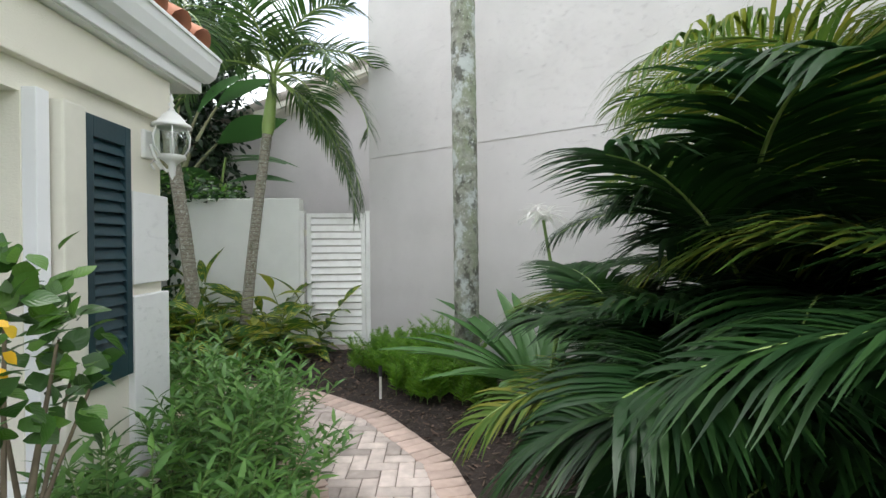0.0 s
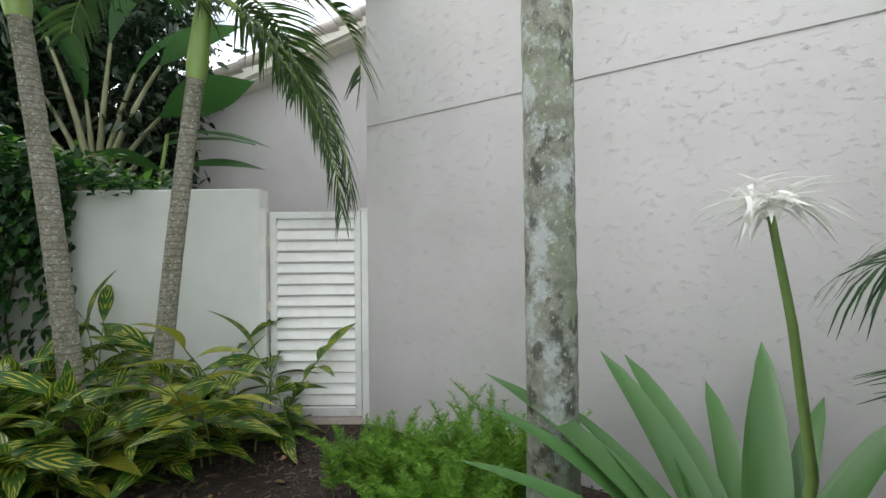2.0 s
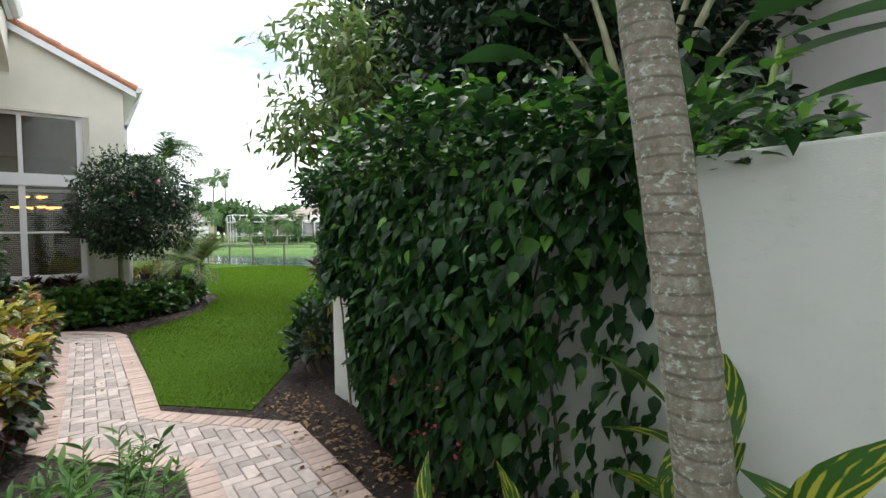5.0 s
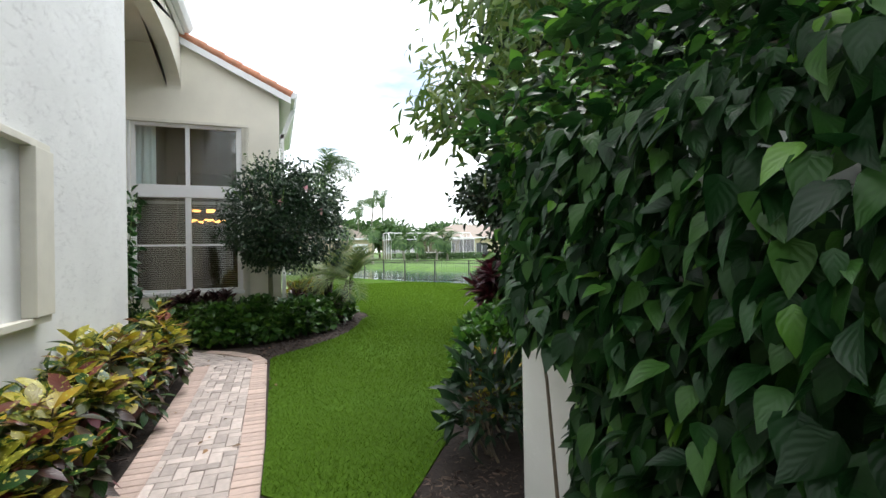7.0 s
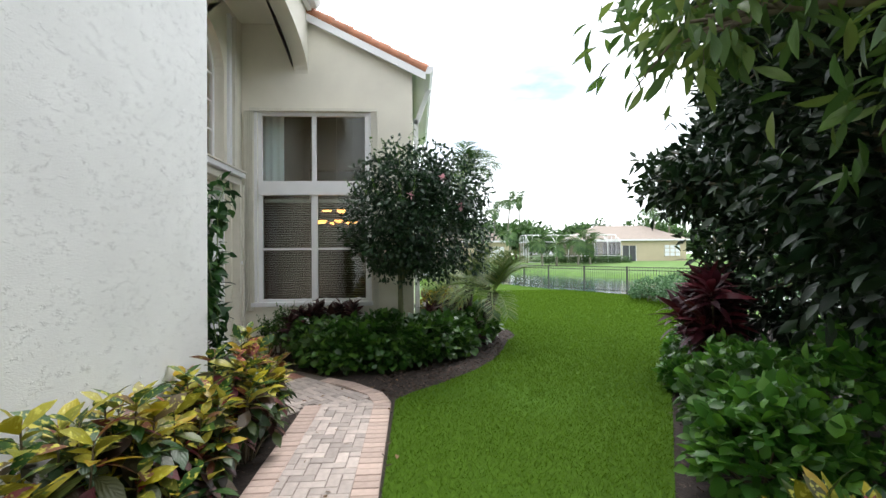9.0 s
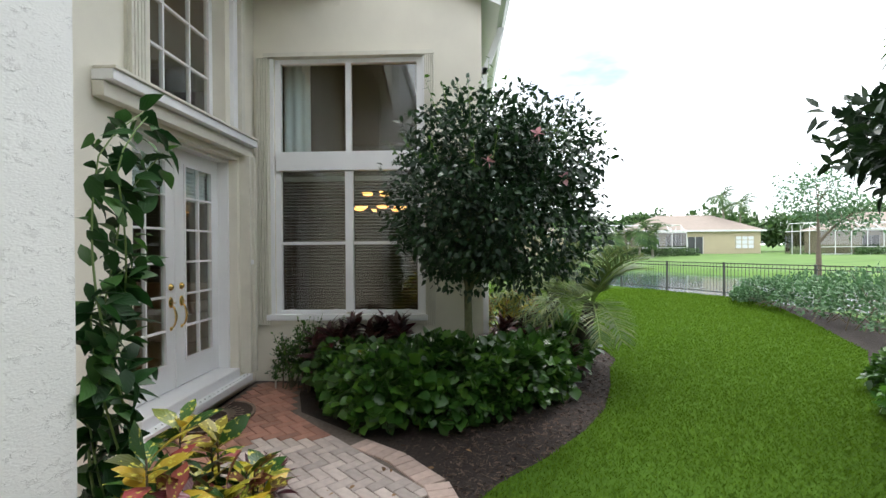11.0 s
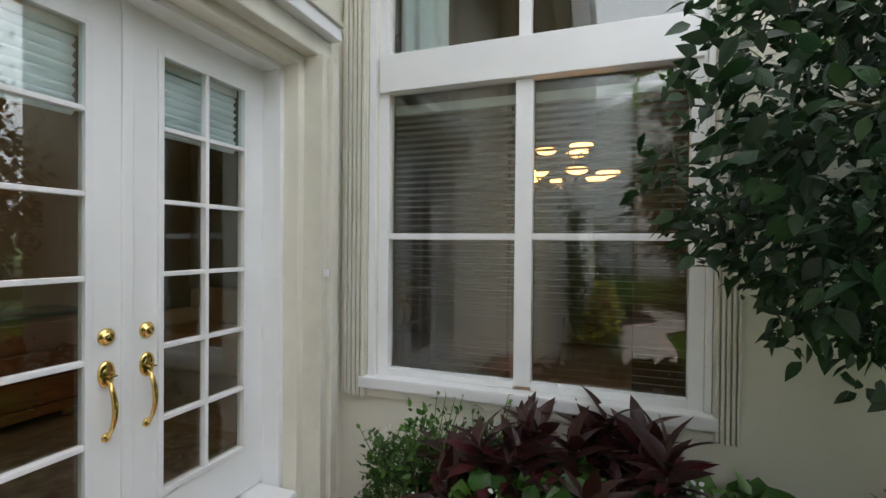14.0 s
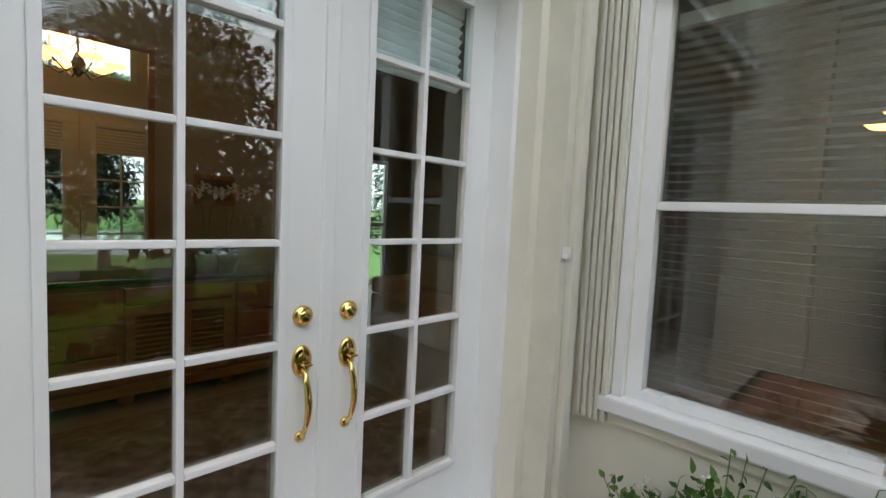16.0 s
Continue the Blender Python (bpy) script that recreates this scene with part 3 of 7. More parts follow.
def frond_data(base, azim, elev, length, leaflet, count, rng, droop=0.9, vee=0.5, hang=0.4, bare=0.15, width=0.032, cut=6):
    """A feather palm frond: its bent rachis and its leaflets. Returns rachis path, radii and leaflet arrays."""
    ts = np.linspace(0, 1, 14)
    el = elev - droop * ts ** 1.4
    step = length / 13
    az = azim + 0.15 * rng.normal() * ts
    dirs = np.stack([np.cos(el) * np.cos(az), np.cos(el) * np.sin(az), np.sin(el)], 1)
    path = np.array(base) + np.concatenate([[np.zeros(3)], np.cumsum(dirs[:-1] * step, 0)])
    chunks, uvs, off = [], [], 0
    V_all, F_all = [], []
    for side in (-1, 1):
        s = np.linspace(bare, 1.0, count) + rng.normal(0, 0.006, count)
        s = s.clip(bare, 1)
        P = np.stack([np.interp(s, ts, path[:, k]) for k in range(3)], 1)
        T = np.stack([np.interp(s, ts, dirs[:, k]) for k in range(3)], 1)
        T /= np.linalg.norm(T, axis=1, keepdims=True)
        lat = np.cross(T, [0, 0, 1.0])
        lat /= np.linalg.norm(lat, axis=1, keepdims=True) + 1e-9
        upn = np.cross(lat, T)
        fwd = 0.35 + 0.75 * s[:, None]
        D = side * lat + T * fwd + upn * vee + rng.normal(0, 0.09, P.shape)
        D /= np.linalg.norm(D, axis=1, keepdims=True)
        L = leaflet * (0.45 + 0.75 * np.sin(np.pi * (0.12 + 0.8 * s))) * (0.9 + 0.2 * rng.random(count))
        rows = []
        pos = P.copy()
        d = D.copy()
        k = 4
        wv = np.cross(d, upn)
        wv /= np.linalg.norm(wv, axis=1, keepdims=True) + 1e-9
        for r in range(k + 1):
            w = width * (0.5, 1.0, 0.85, 0.55, 0.06)[r] / 2
            rows.append(pos - wv * w)
            rows.append(pos + wv * w)
            pos = pos + d * (L / k)[:, None]
            d = d + np.array([0, 0, -hang * (0.5 + 0.5 * r / k)])
            d /= np.linalg.norm(d, axis=1, keepdims=True)
        V = np.stack(rows, 1)
        nv = 2 * (k + 1)
        tf = np.array([(2 * r, 2 * r + 1, 2 * r + 3, 2 * r + 2) for r in range(k)])
        F = (tf[None] + (np.arange(count) * nv)[:, None, None]).reshape(-1, 4)
        U = np.tile(np.array([((-1, 1)[c], r / k) for r in range(k + 1) for c in range(2)], float), (count, 1))
        V_all.append(V.reshape(-1, 3))
        F_all.append(F + off)
        uvs.append(U)
        off += count * nv
    return path, np.concatenate(V_all), np.concatenate(F_all), np.concatenate(uvs)


def frond(parent, base, azim, elev, length, leaflet, count, rng, mat, stem_mat, r0=0.014, **kw):
    path, V, F, U = frond_data(base, azim, elev, length, leaflet, count, rng, **kw)
    f = np_mesh("frond", V, F, mat, parent, uv=U, smooth=True)
    tube("rachis", path, np.linspace(r0, r0 * 0.2, len(path)), stem_mat, f, seg=6)
    return f


LEAF_LANCE = leaf_shape(0.22, 0.25, 0.3, 0.4, 4)
LEAF_OVATE = leaf_shape(0.55, 0.22, 0.25, 0.38, 4)
LEAF_BROAD = leaf_shape(0.78, 0.18, 0.2, 0.42, 4)
LEAF_LONG = leaf_shape(0.30, 0.30, 0.25, 0.5, 4)
LEAF_VINE = leaf_shape(0.62, 0.28, 0.35, 0.36, 5)
LEAF_SMALL = leaf_shape(0.42, 0.22, 0.25, 0.42, 3)
NEEDLE = (np.array([(-0.06, 0, 0), (0.06, 0, 0), (0.02, 1, 0), (-0.02, 1, 0)], float), np.array([(0, 1, 2, 3)]), np.array([(-1, 0), (1, 0), (1, 1), (-1, 1)], float))


# ---- ground, water, lawn, beds ----
def ground_height(x, y):
    """Level round the houses; dips to the pond beyond the fence, and rises to the far bank."""
    d = (x + 29.0) * -0.41 + (y - 11.4) * 0.91
    bank = np.clip((d - 0.2) / 1.8, 0, 1) - np.clip((d - 15.0) / 3.0, 0, 1)
    return -0.03 - 0.9 * bank * bank * (3 - 2 * bank) + 0.55 * np.clip((d - 17) / 22, 0, 1)


gx = np.concatenate([np.linspace(-2500, -130, 8), np.linspace(-120, -70, 9), np.linspace(-68, -12, 85), np.linspace(-10, 12, 8), np.linspace(40, 2500, 8)])
gy = np.concatenate([np.linspace(-2500, -100, 6), np.linspace(-80, -6, 14), np.linspace(-5, 60, 100), np.linspace(64, 100, 8), np.linspace(150, 2500, 6)])
GX, GY = np.meshgrid(gx, gy, indexing="ij")
GV = np.stack([GX, GY, ground_height(GX, GY)], -1).reshape(-1, 3)
gi, gj = np.meshgrid(np.arange(len(gx) - 1), np.arange(len(gy) - 1), indexing="ij")
q = gi * len(gy) + gj
GF = np.stack([q, q + len(gy), q + len(gy) + 1, q + 1], -1).reshape(-1, 4)
tagged(np_mesh("ground", GV, GF, M_GROUND, smooth=True), "far mown grass round the pond", "ground", kind="structure")
tagged(boxes("water", [(-110, 10, -60, 60, -0.85, -0.42)], M_WATER), "still grey pond behind the fence", "water", kind="structure")

LAWN = [(-7.03, 5.39), (-7.78, 4.70), (-8.7, 4.72), (-12.0, 4.72), (-12.3, 4.92), (-12.7, 5.32), (-13.3, 5.80), (-13.9, 6.17), (-14.7, 6.48), (-15.5, 6.72), (-16.1, 7.0), (-16.8, 7.02), (-17.4, 6.7), (-19.5, 6.0), (-40.0, 5.0), (-40.0, 6.7), (-32.7, 10.0), (-29.0, 11.4), (-25.0, 13.5), (-22.8, 13.6), (-20.0, 12.6), (-16.7, 11.2), (-14.8, 9.7), (-11.9, 7.95), (-9.67, 6.71), (-8.27, 6.24)]
BEDS = [(-20, -5), (4.5, -5), (4.5, 5), (-0.5, 9.0), (-6.0, 13.5), (-24.5, 14.2), (-22, 9), (-19.4, 6.5)]
tagged(prism("ground_mulch", BEDS, -0.2, -0.012, M_MULCH), "dark brown shredded bark mulch", "mulch", kind="structure")
tagged(prism("ground_lawn", LAWN, -0.15, 0.0, M_LAWN), "short bright green lawn", "lawn", kind="structure")


def inside(P, poly):
    x, y = P[:, 0], P[:, 1]
    hit = np.zeros(len(P), bool)
    for (x0, y0), (x1, y1) in zip(poly, poly[1:] + poly[:1]):
        c = (y0 > y) != (y1 > y)
        hit ^= c & (x < (x1 - x0) * (y - y0) / (y1 - y0 + 1e-12) + x0)
    return hit


# ---- houses ----
WALL_X = -1.70
NORTH_Y = 3.27
CORNER_X = -10.5
DOOR_Y = 1.95
BAY_X = -14.90

# shutter wall, with a window recess beside the shutter
wall = tagged(boxes("wall_shutters", [
    (-1.95, WALL_X, -5.0, 0.9, -0.1, 2.35), (-1.95, WALL_X, 1.85, 2.79, -0.1, 2.35),
    (-1.95, WALL_X, 0.9, 1.85, -0.1, 0.42), (-1.95, WALL_X, 0.9, 1.85, 1.98, 2.35)], M_CREAM), "cream stucco garden wall of the house", "wall", kind="structure")
boxes("quoin", [(WALL_X - 0.02, WALL_X + 0.035, 2.485, 2.81, 1.16, 1.66)], M_WALL, wall, "raised smooth stucco block", bevel=0.008)
boxes("quoin", [(WALL_X - 0.02, WALL_X + 0.035, 2.485, 2.81, 0.12, 1.10)], M_WALL, wall, "raised smooth stucco block", bevel=0.008)
boxes("frieze", [(WALL_X - 0.02, WALL_X + 0.05, -5.0, 2.82, 2.10, 2.35)], M_CREAM, wall, bevel=0.006)
tagged(boxes("wall_end", [(-5.5, -1.952, 2.54, 2.79, -0.1, 2.5)], M_WALL), "white stucco end wall of the house", "wall", kind="structure")
tagged(boxes("wall_north", [(CORNER_X, -5.5, 2.85, NORTH_Y, -0.1, 6.1)], M_WALL), "tall white stucco wall with trowel marks", "wall", kind="structure")
tagged(boxes("wall_north_return", [(-5.75, -5.502, -3.0, 2.848, -0.1, 5.75)], M_WALL), "white stucco side wall", "wall", kind="structure")
tagged(boxes("wall_porch_side", [(CORNER_X, CORNER_X + 0.25, DOOR_Y - 0.25, 2.848, -0.1, 5.75)], M_CREAM), "cream stucco side wall of the porch", "wall", kind="structure")

# porch back wall with the door opening and an arched window above it
DX0, DX1, DZ0, DZ1 = -14.42, -12.62, 0.14, 2.80
AX0, AX1, AZ0, AZS = -14.16, -12.86, 3.16, 4.55
tagged(boxes("wall_porch", [
    (BAY_X, DX0, DOOR_Y - 0.25, DOOR_Y, -0.1, 5.75), (DX1, CORNER_X, DOOR_Y - 0.25, DOOR_Y, -0.1, 5.75),
    (DX0, DX1, DOOR_Y - 0.25, DOOR_Y, -0.1, DZ0), (DX0, DX1, DOOR_Y - 0.25, DOOR_Y, DZ1, AZ0),
    (DX0, AX0, DOOR_Y - 0.25, DOOR_Y, AZ0, 5.75), (AX1, DX1, DOOR_Y - 0.25, DOOR_Y, AZ0, 5.75)], M_CREAM), "cream stucco porch wall", "wall", kind="structure")
cx, ra = (AX0 + AX1) / 2, (AX1 - AX0) / 2
arc = [(cx + ra * math.cos(a), AZS + ra * math.sin(a)) for a in np.linspace(math.pi, 0, 17)]
tagged(slab("wall_arch_head", [(AX0, AZS), *arc[1:-1], (AX1, AZS), (AX1, 5.75), (AX0, 5.75)], "y", DOOR_Y - 0.25, DOOR_Y, M_CREAM), "cream stucco over the arched window", "wall", kind="structure")

# bay wall with the tall window; the gable follows the roof
WY0, WY1, WZ0, WZ1 = 2.22, 4.16, 0.86, 4.20
BAY_Y = 4.93
tagged(boxes("wall_bay", [
    (BAY_X - 0.25, BAY_X, DOOR_Y - 0.25, WY0, -0.1, 4.75), (BAY_X - 0.25, BAY_X, WY1, BAY_Y, -0.1, 4.75),
    (BAY_X - 0.25, BAY_X, WY0, WY1, -0.1, WZ0), (BAY_X - 0.25, BAY_X, WY0, WY1, WZ1, 4.75)], M_CREAM), "cream stucco wall of the bay with a tall window", "wall", kind="structure")
ROOF_S = 0.488
roofz = lambda y: 4.93 + (5.15 - y) * ROOF_S
tagged(slab("wall_gable", [(DOOR_Y - 0.25, 4.75), (BAY_Y, 4.75), (BAY_Y, roofz(BAY_Y) - 0.10), (DOOR_Y - 0.25, roofz(DOOR_Y - 0.25) - 0.10)], "x", BAY_X - 0.25, BAY_X, M_CREAM), "cream stucco gable under the roof", "wall", kind="structure")
tagged(boxes("wall_bay_side", [(-19.5, BAY_X - 0.252, BAY_Y - 0.25, BAY_Y, -0.1, 4.92)], M_CREAM), "cream stucco side wall of the bay", "wall", kind="structure")
tagged(boxes("ceiling_porch", [(BAY_X + 0.002, CORNER_X, DOOR_Y + 0.002, 2.84, 5.75, 5.9)], M_CREAM), "cream porch ceiling", "ceiling", kind="structure")
# arch over the porch front
am, ah = (BAY_X + CORNER_X) / 2, (CORNER_X - BAY_X) / 2
arch = [(am + ah * math.cos(a), 4.88 + 0.55 * math.sin(a)) for a in np.linspace(math.pi, 0, 29)]
tagged(slab("wall_arch", [*arch, (CORNER_X, 6.1), (BAY_X, 6.1)], "y", 2.85, 3.10, M_CREAM), "cream stucco arch over the porch", "arch", kind="structure")


def roof_tiles(parent, x0, dx, y_list, z_of, mat, n_cols):
    """Barrel tiles in courses down a slope."""
    for k in range(n_cols):
        for y0, y1 in zip(y_list[:-1], y_list[1:]):
            V, F = tube_data([(x0 + dx * k, y0, z_of(y0) + 0.02), (x0 + dx * k, y1 + 0.03, z_of(y1 + 0.03) + 0.035)], [0.095, 0.105], 12)
            np_mesh("tile", V, F, mat, parent, smooth=True)


def gable_roof():
    t = tagged(thing("bay_roof", "orange barrel tile roof with white fascia", "roof"), kind="structure")
    slab("deck", [(1.0, roofz(1.0) - 0.1), (5.17, roofz(5.17) - 0.1), (5.17, roofz(5.17)), (1.0, roofz(1.0))], "x", -20, BAY_X + 0.10, M_TRIM, t)
    slab("fascia", [(1.0, roofz(1.0) - 0.17), (5.17, roofz(5.17) - 0.17), (5.17, roofz(5.17) + 0.01), (1.0, roofz(1.0) + 0.01)], "x", BAY_X + 0.102, BAY_X + 0.14, M_TRIM, t, "white painted fascia")
    roof_tiles(t, BAY_X + 0.06, -0.24, list(np.arange(1.2, 5.2, 0.33)), roofz, M_TILE, 5)
    # gutter and downspout under the eave
    prof = [(5.17, 4.86), (5.17, 4.99), (5.31, 4.99), (5.31, 4.93), (5.25, 4.86)]
    slab("gutter", prof, "x", -20, BAY_X + 0.14, M_TRIM, t, "white box gutter")
    boxes("downspout", [(-15.66, -15.58, 4.95, 5.04, 0.1, 4.3)], M_TRIM, t, "white downspout", bevel=0.006)
    slab("spout_elbow", [(4.95, 4.2), (5.04, 4.2), (5.29, 4.86), (5.20, 4.86)], "x", -15.66, -15.58, M_TRIM, t)
    return t


gable_roof()
tagged(slab("porch_roof", [(-3.0, 8.9), (3.32, 6.1), (3.32, 6.28), (-3.0, 9.08)], "x", BAY_X + 0.15, -5.5, M_TILE), "orange tile roof over the porch", "roof", kind="structure")
porch_eave = tagged(thing("porch_eave", "white fascia and gutter over the porch arch", "fascia"), kind="structure")
boxes("fascia", [(BAY_X + 0.16, -5.4, 3.12, 3.20, 5.92, 6.16)], M_TRIM, porch_eave, bevel=0.006)
slab("gutter", [(3.205, 5.96), (3.205, 6.12), (3.36, 6.12), (3.36, 6.05), (3.30, 5.96)], "x", BAY_X + 0.16, -5.4, M_TRIM, porch_eave)
tagged(slab("wall_arch_top", [(BAY_X, 6.302), (-5.5, 6.302), (-5.5, 7.2), (BAY_X, 7.2)], "y", 2.5, 2.7, M_CREAM), "cream wall under the porch roof", "wall", kind="structure")


def low_eave():
    """Roof edge of the shutter wall: soffit, fascia, white gutter, first tiles."""
    t = tagged(thing("low_eave", "white gutter and fascia under orange roof tiles", "gutter"), kind="structure")
    boxes("soffit", [(-1.95, -1.60, -5, 3.04, 2.352, 2.38)], M_TRIM, t)
    boxes("fascia", [(-1.61, -1.58, -5, 3.06, 2.36, 2.56)], M_TRIM, t, bevel=0.004)
    bm = bmesh.new()
    prof = [(-1.578, 2.43), (-1.54, 2.43), (-1.50, 2.46), (-1.475, 2.52), (-1.465, 2.565), (-1.455, 2.565), (-1.455, 2.585), (-1.578, 2.585)]
    lo, hi = [bm.verts.new((x, -5, z)) for x, z in prof], [bm.verts.new((x, 3.08, z)) for x, z in prof]
    bm.faces.new(hi)
    bm.faces.new(lo[::-1])
    for k in range(len(prof)):
        j = (k + 1) % len(prof)
        bm.faces.new((lo[k], lo[j], hi[j], hi[k]))
    bmesh.ops.recalc_face_normals(bm, faces=bm.faces)
    part("gutter", bm, M_TRIM, t, "white moulded gutter")
    boxes("end_board", [(-6.0, -1.62, 3.02, 3.06, 2.36, 2.56)], M_TRIM, t)
    slab("deck", [(-1.5, 2.56), (-1.5, 2.60), (-5.5, 4.3), (-5.5, 4.26)], "y", -5, 3.04, M_TRIM, t)
    for k in range(14):
        y = 2.96 - 0.24 * k
        for x0 in (-1.54, -1.88, -2.22):
            V, F = tube_data([(x0, y, 2.60 + (-1.46 - x0) * 0.43), (x0 - 0.38, y, 2.64 + (-1.46 - x0 + 0.38) * 0.43)], [0.105, 0.095], 12)
            np_mesh("tile", V, F, M_TILE, t, smooth=True)
    return t


low_eave()

# neighbour: oblique grey wall with a groove, and the gable behind the gate
ax, ay, bx, by = -0.93, 6.20, 6.2, 1.15
wl_len = math.hypot(bx - ax, by - ay)
ang = math.atan2(by - ay, bx - ax)
for nm, y0, z0, z1 in (("wall_neighbour", 0.0, -0.2, 2.495), ("wall_neighbour_upper", 0.0, 2.515, 7.5), ("wall_groove", 0.012, 2.495, 2.515)):
    gw = tagged(boxes(nm, [(0, wl_len, y0, 0.3, z0, z1)], M_GREY), "grey stucco neighbour wall with a level groove", "wall", kind="structure")
    gw.matrix_world = Matrix.Translation((ax, ay, 0)) @ Matrix.Rotation(ang, 4, "Z")
tagged(boxes("wall_neighbour_back", [(-0.62, -0.40, 6.45, 9.0, -0.2, 7.5)], M_GREY), "grey stucco return of the neighbour wall", "wall", kind="structure")
NB_Y = 9.0
rake = lambda x: 3.66 + (x + 3.4) * 0.42
tagged(slab("wall_neighbour_gable", [(-9.0, -0.1), (-0.4, -0.1), (-0.4, rake(-0.4) - 0.02), (-4.2, rake(-4.2) - 0.02), (-9.0, rake(-4.2) - 0.02)], "y", NB_Y, NB_Y + 0.25, M_GREY), "grey stucco gable of the neighbour house", "wall", kind="structure")
nb = tagged(thing("neighbour_roof", "grey tiled gable roof edge of the neighbour house", "roof"), kind="structure")
slab("fascia", [(-4.5, rake(-4.5) - 0.02), (-0.3, rake(-0.3) - 0.02), (-0.3, rake(-0.3) + 0.14), (-4.5, rake(-4.5) + 0.14)], "y", NB_Y - 0.32, NB_Y + 0.2, M_ALU, nb)
slab("moulding", [(-4.5, rake(-4.5) + 0.02), (-0.3, rake(-0.3) + 0.02), (-0.3, rake(-0.3) + 0.2), (-4.5, rake(-4.5) + 0.2)], "y", NB_Y - 0.40, NB_Y - 0.325, M_ALU, nb)
for k in range(13):
    x = -4.4 + 0.33 * k
    V, F = tube_data([(x, NB_Y - 0.36, rake(x) + 0.24), (x + 0.36, NB_Y - 0.36, rake(x + 0.36) + 0.20)], [0.085, 0.1], 10)
    np_mesh("tile", V, F, M_GREYTILE, nb, smooth=True)
ns = thing("gable_shutter", "tall cream accordion storm shutter on the neighbour gable", "storm shutter", (-1.2, NB_Y, 0.3))
for k in range(5):
    prism("fold", [(0.115 * k, -0.06), (0.115 * k + 0.055, -0.16), (0.115 * k + 0.112, -0.06), (0.115 * k + 0.112, -0.05), (0.115 * k, -0.05)], 0.0, 3.3 + 0.05 * k, M_ALU, ns)
boxes("side_rail", [(0.576, 0.61, -0.17, -0.02, 0.0, 3.6)], M_TRIM, ns, "white upright side rail", 0.004)
boxes("back_plate", [(0.0, 0.575, -0.045, -0.002, 0.0, 3.3)], M_ALU, ns)

# garden wall beside the gate
tagged(boxes("wall_garden", [(-6.97, -1.86, 6.22, 6.42, -0.2, 2.0)], M_FENCEWALL, bevel=0.015), "whitewashed stucco garden wall", "wall", kind="structure")


def gate():
    t = thing("gate", "white louvred metal garden gate between posts", "gate", (-1.38, 6.22, 0.0))
    o = Vector((-1.38, 6.22, 0.0))
    x0, x1 = -1.765, -0.99
    def b(name, r, bevel=0.004, label=""):
        return boxes(name, [(r[0] - o.x, r[1] - o.x, r[2] - o.y, r[3] - o.y, r[4], r[5])], M_GATE, t, label, bevel)
    b("stile", (x0, x0 + 0.055, 6.20, 6.245, 0.05, 1.795))
    b("stile", (x1 - 0.055, x1, 6.20, 6.245, 0.05, 1.795))
    b("rail", (x0 + 0.055, x1 - 0.055, 6.20, 6.245, 1.74, 1.795))
    b("rail", (x0 + 0.055, x1 - 0.055, 6.20, 6.245, 0.05, 0.12))
    n = 17
    for k in range(n):
        z = 0.135 + k * (1.735 - 0.135) / n
        h = (1.735 - 0.135) / n
        bm = bmesh.new()
        pts = [(6.190, z + 0.014), (6.198, z + 0.004), (6.246, z + h * 0.90), (6.238, z + h * 0.93)]
        vs = [[bm.verts.new((x - o.x, y - o.y, w)) for y, w in pts] for x in (x0 + 0.055, x1 - 0.055)]
        for q in range(4):
            r = (q + 1) % 4
            bm.faces.new((vs[0][q], vs[0][r], vs[1][r], vs[1][q]))
        bm.faces.new(vs[0][::-1])
        bm.faces.new(vs[1])
        bmesh.ops.recalc_face_normals(bm, faces=bm.faces)
        part("slat", bm, M_GATE, t)
    for px in (-1.825, -0.955):
        p = boxes("post", [(px - 0.028 - o.x, px + 0.028 - o.x, -0.03, 0.03, -0.05, 1.80)], M_GATE, t, "square white gate post", 0.004)
        boxes("cap", [(px - 0.034 - o.x, px + 0.034 - o.x, -0.036, 0.036, 1.80, 1.825)], M_GATE, p, bevel=0.006)
    for z in (0.35, 0.95, 1.5):
        boxes("hinge", [(-1.797 - o.x, -1.765 - o.x, -0.012, 0.012, z, z + 0.08)], M_ALU, t)
    return t


gate()
tagged(boxes("threshold", [(-1.86, -0.93, 6.18, 6.5, -0.1, 0.035)], M_PAVER, bevel=0.005), "weathered brick threshold under the gate", "threshold", kind="structure")


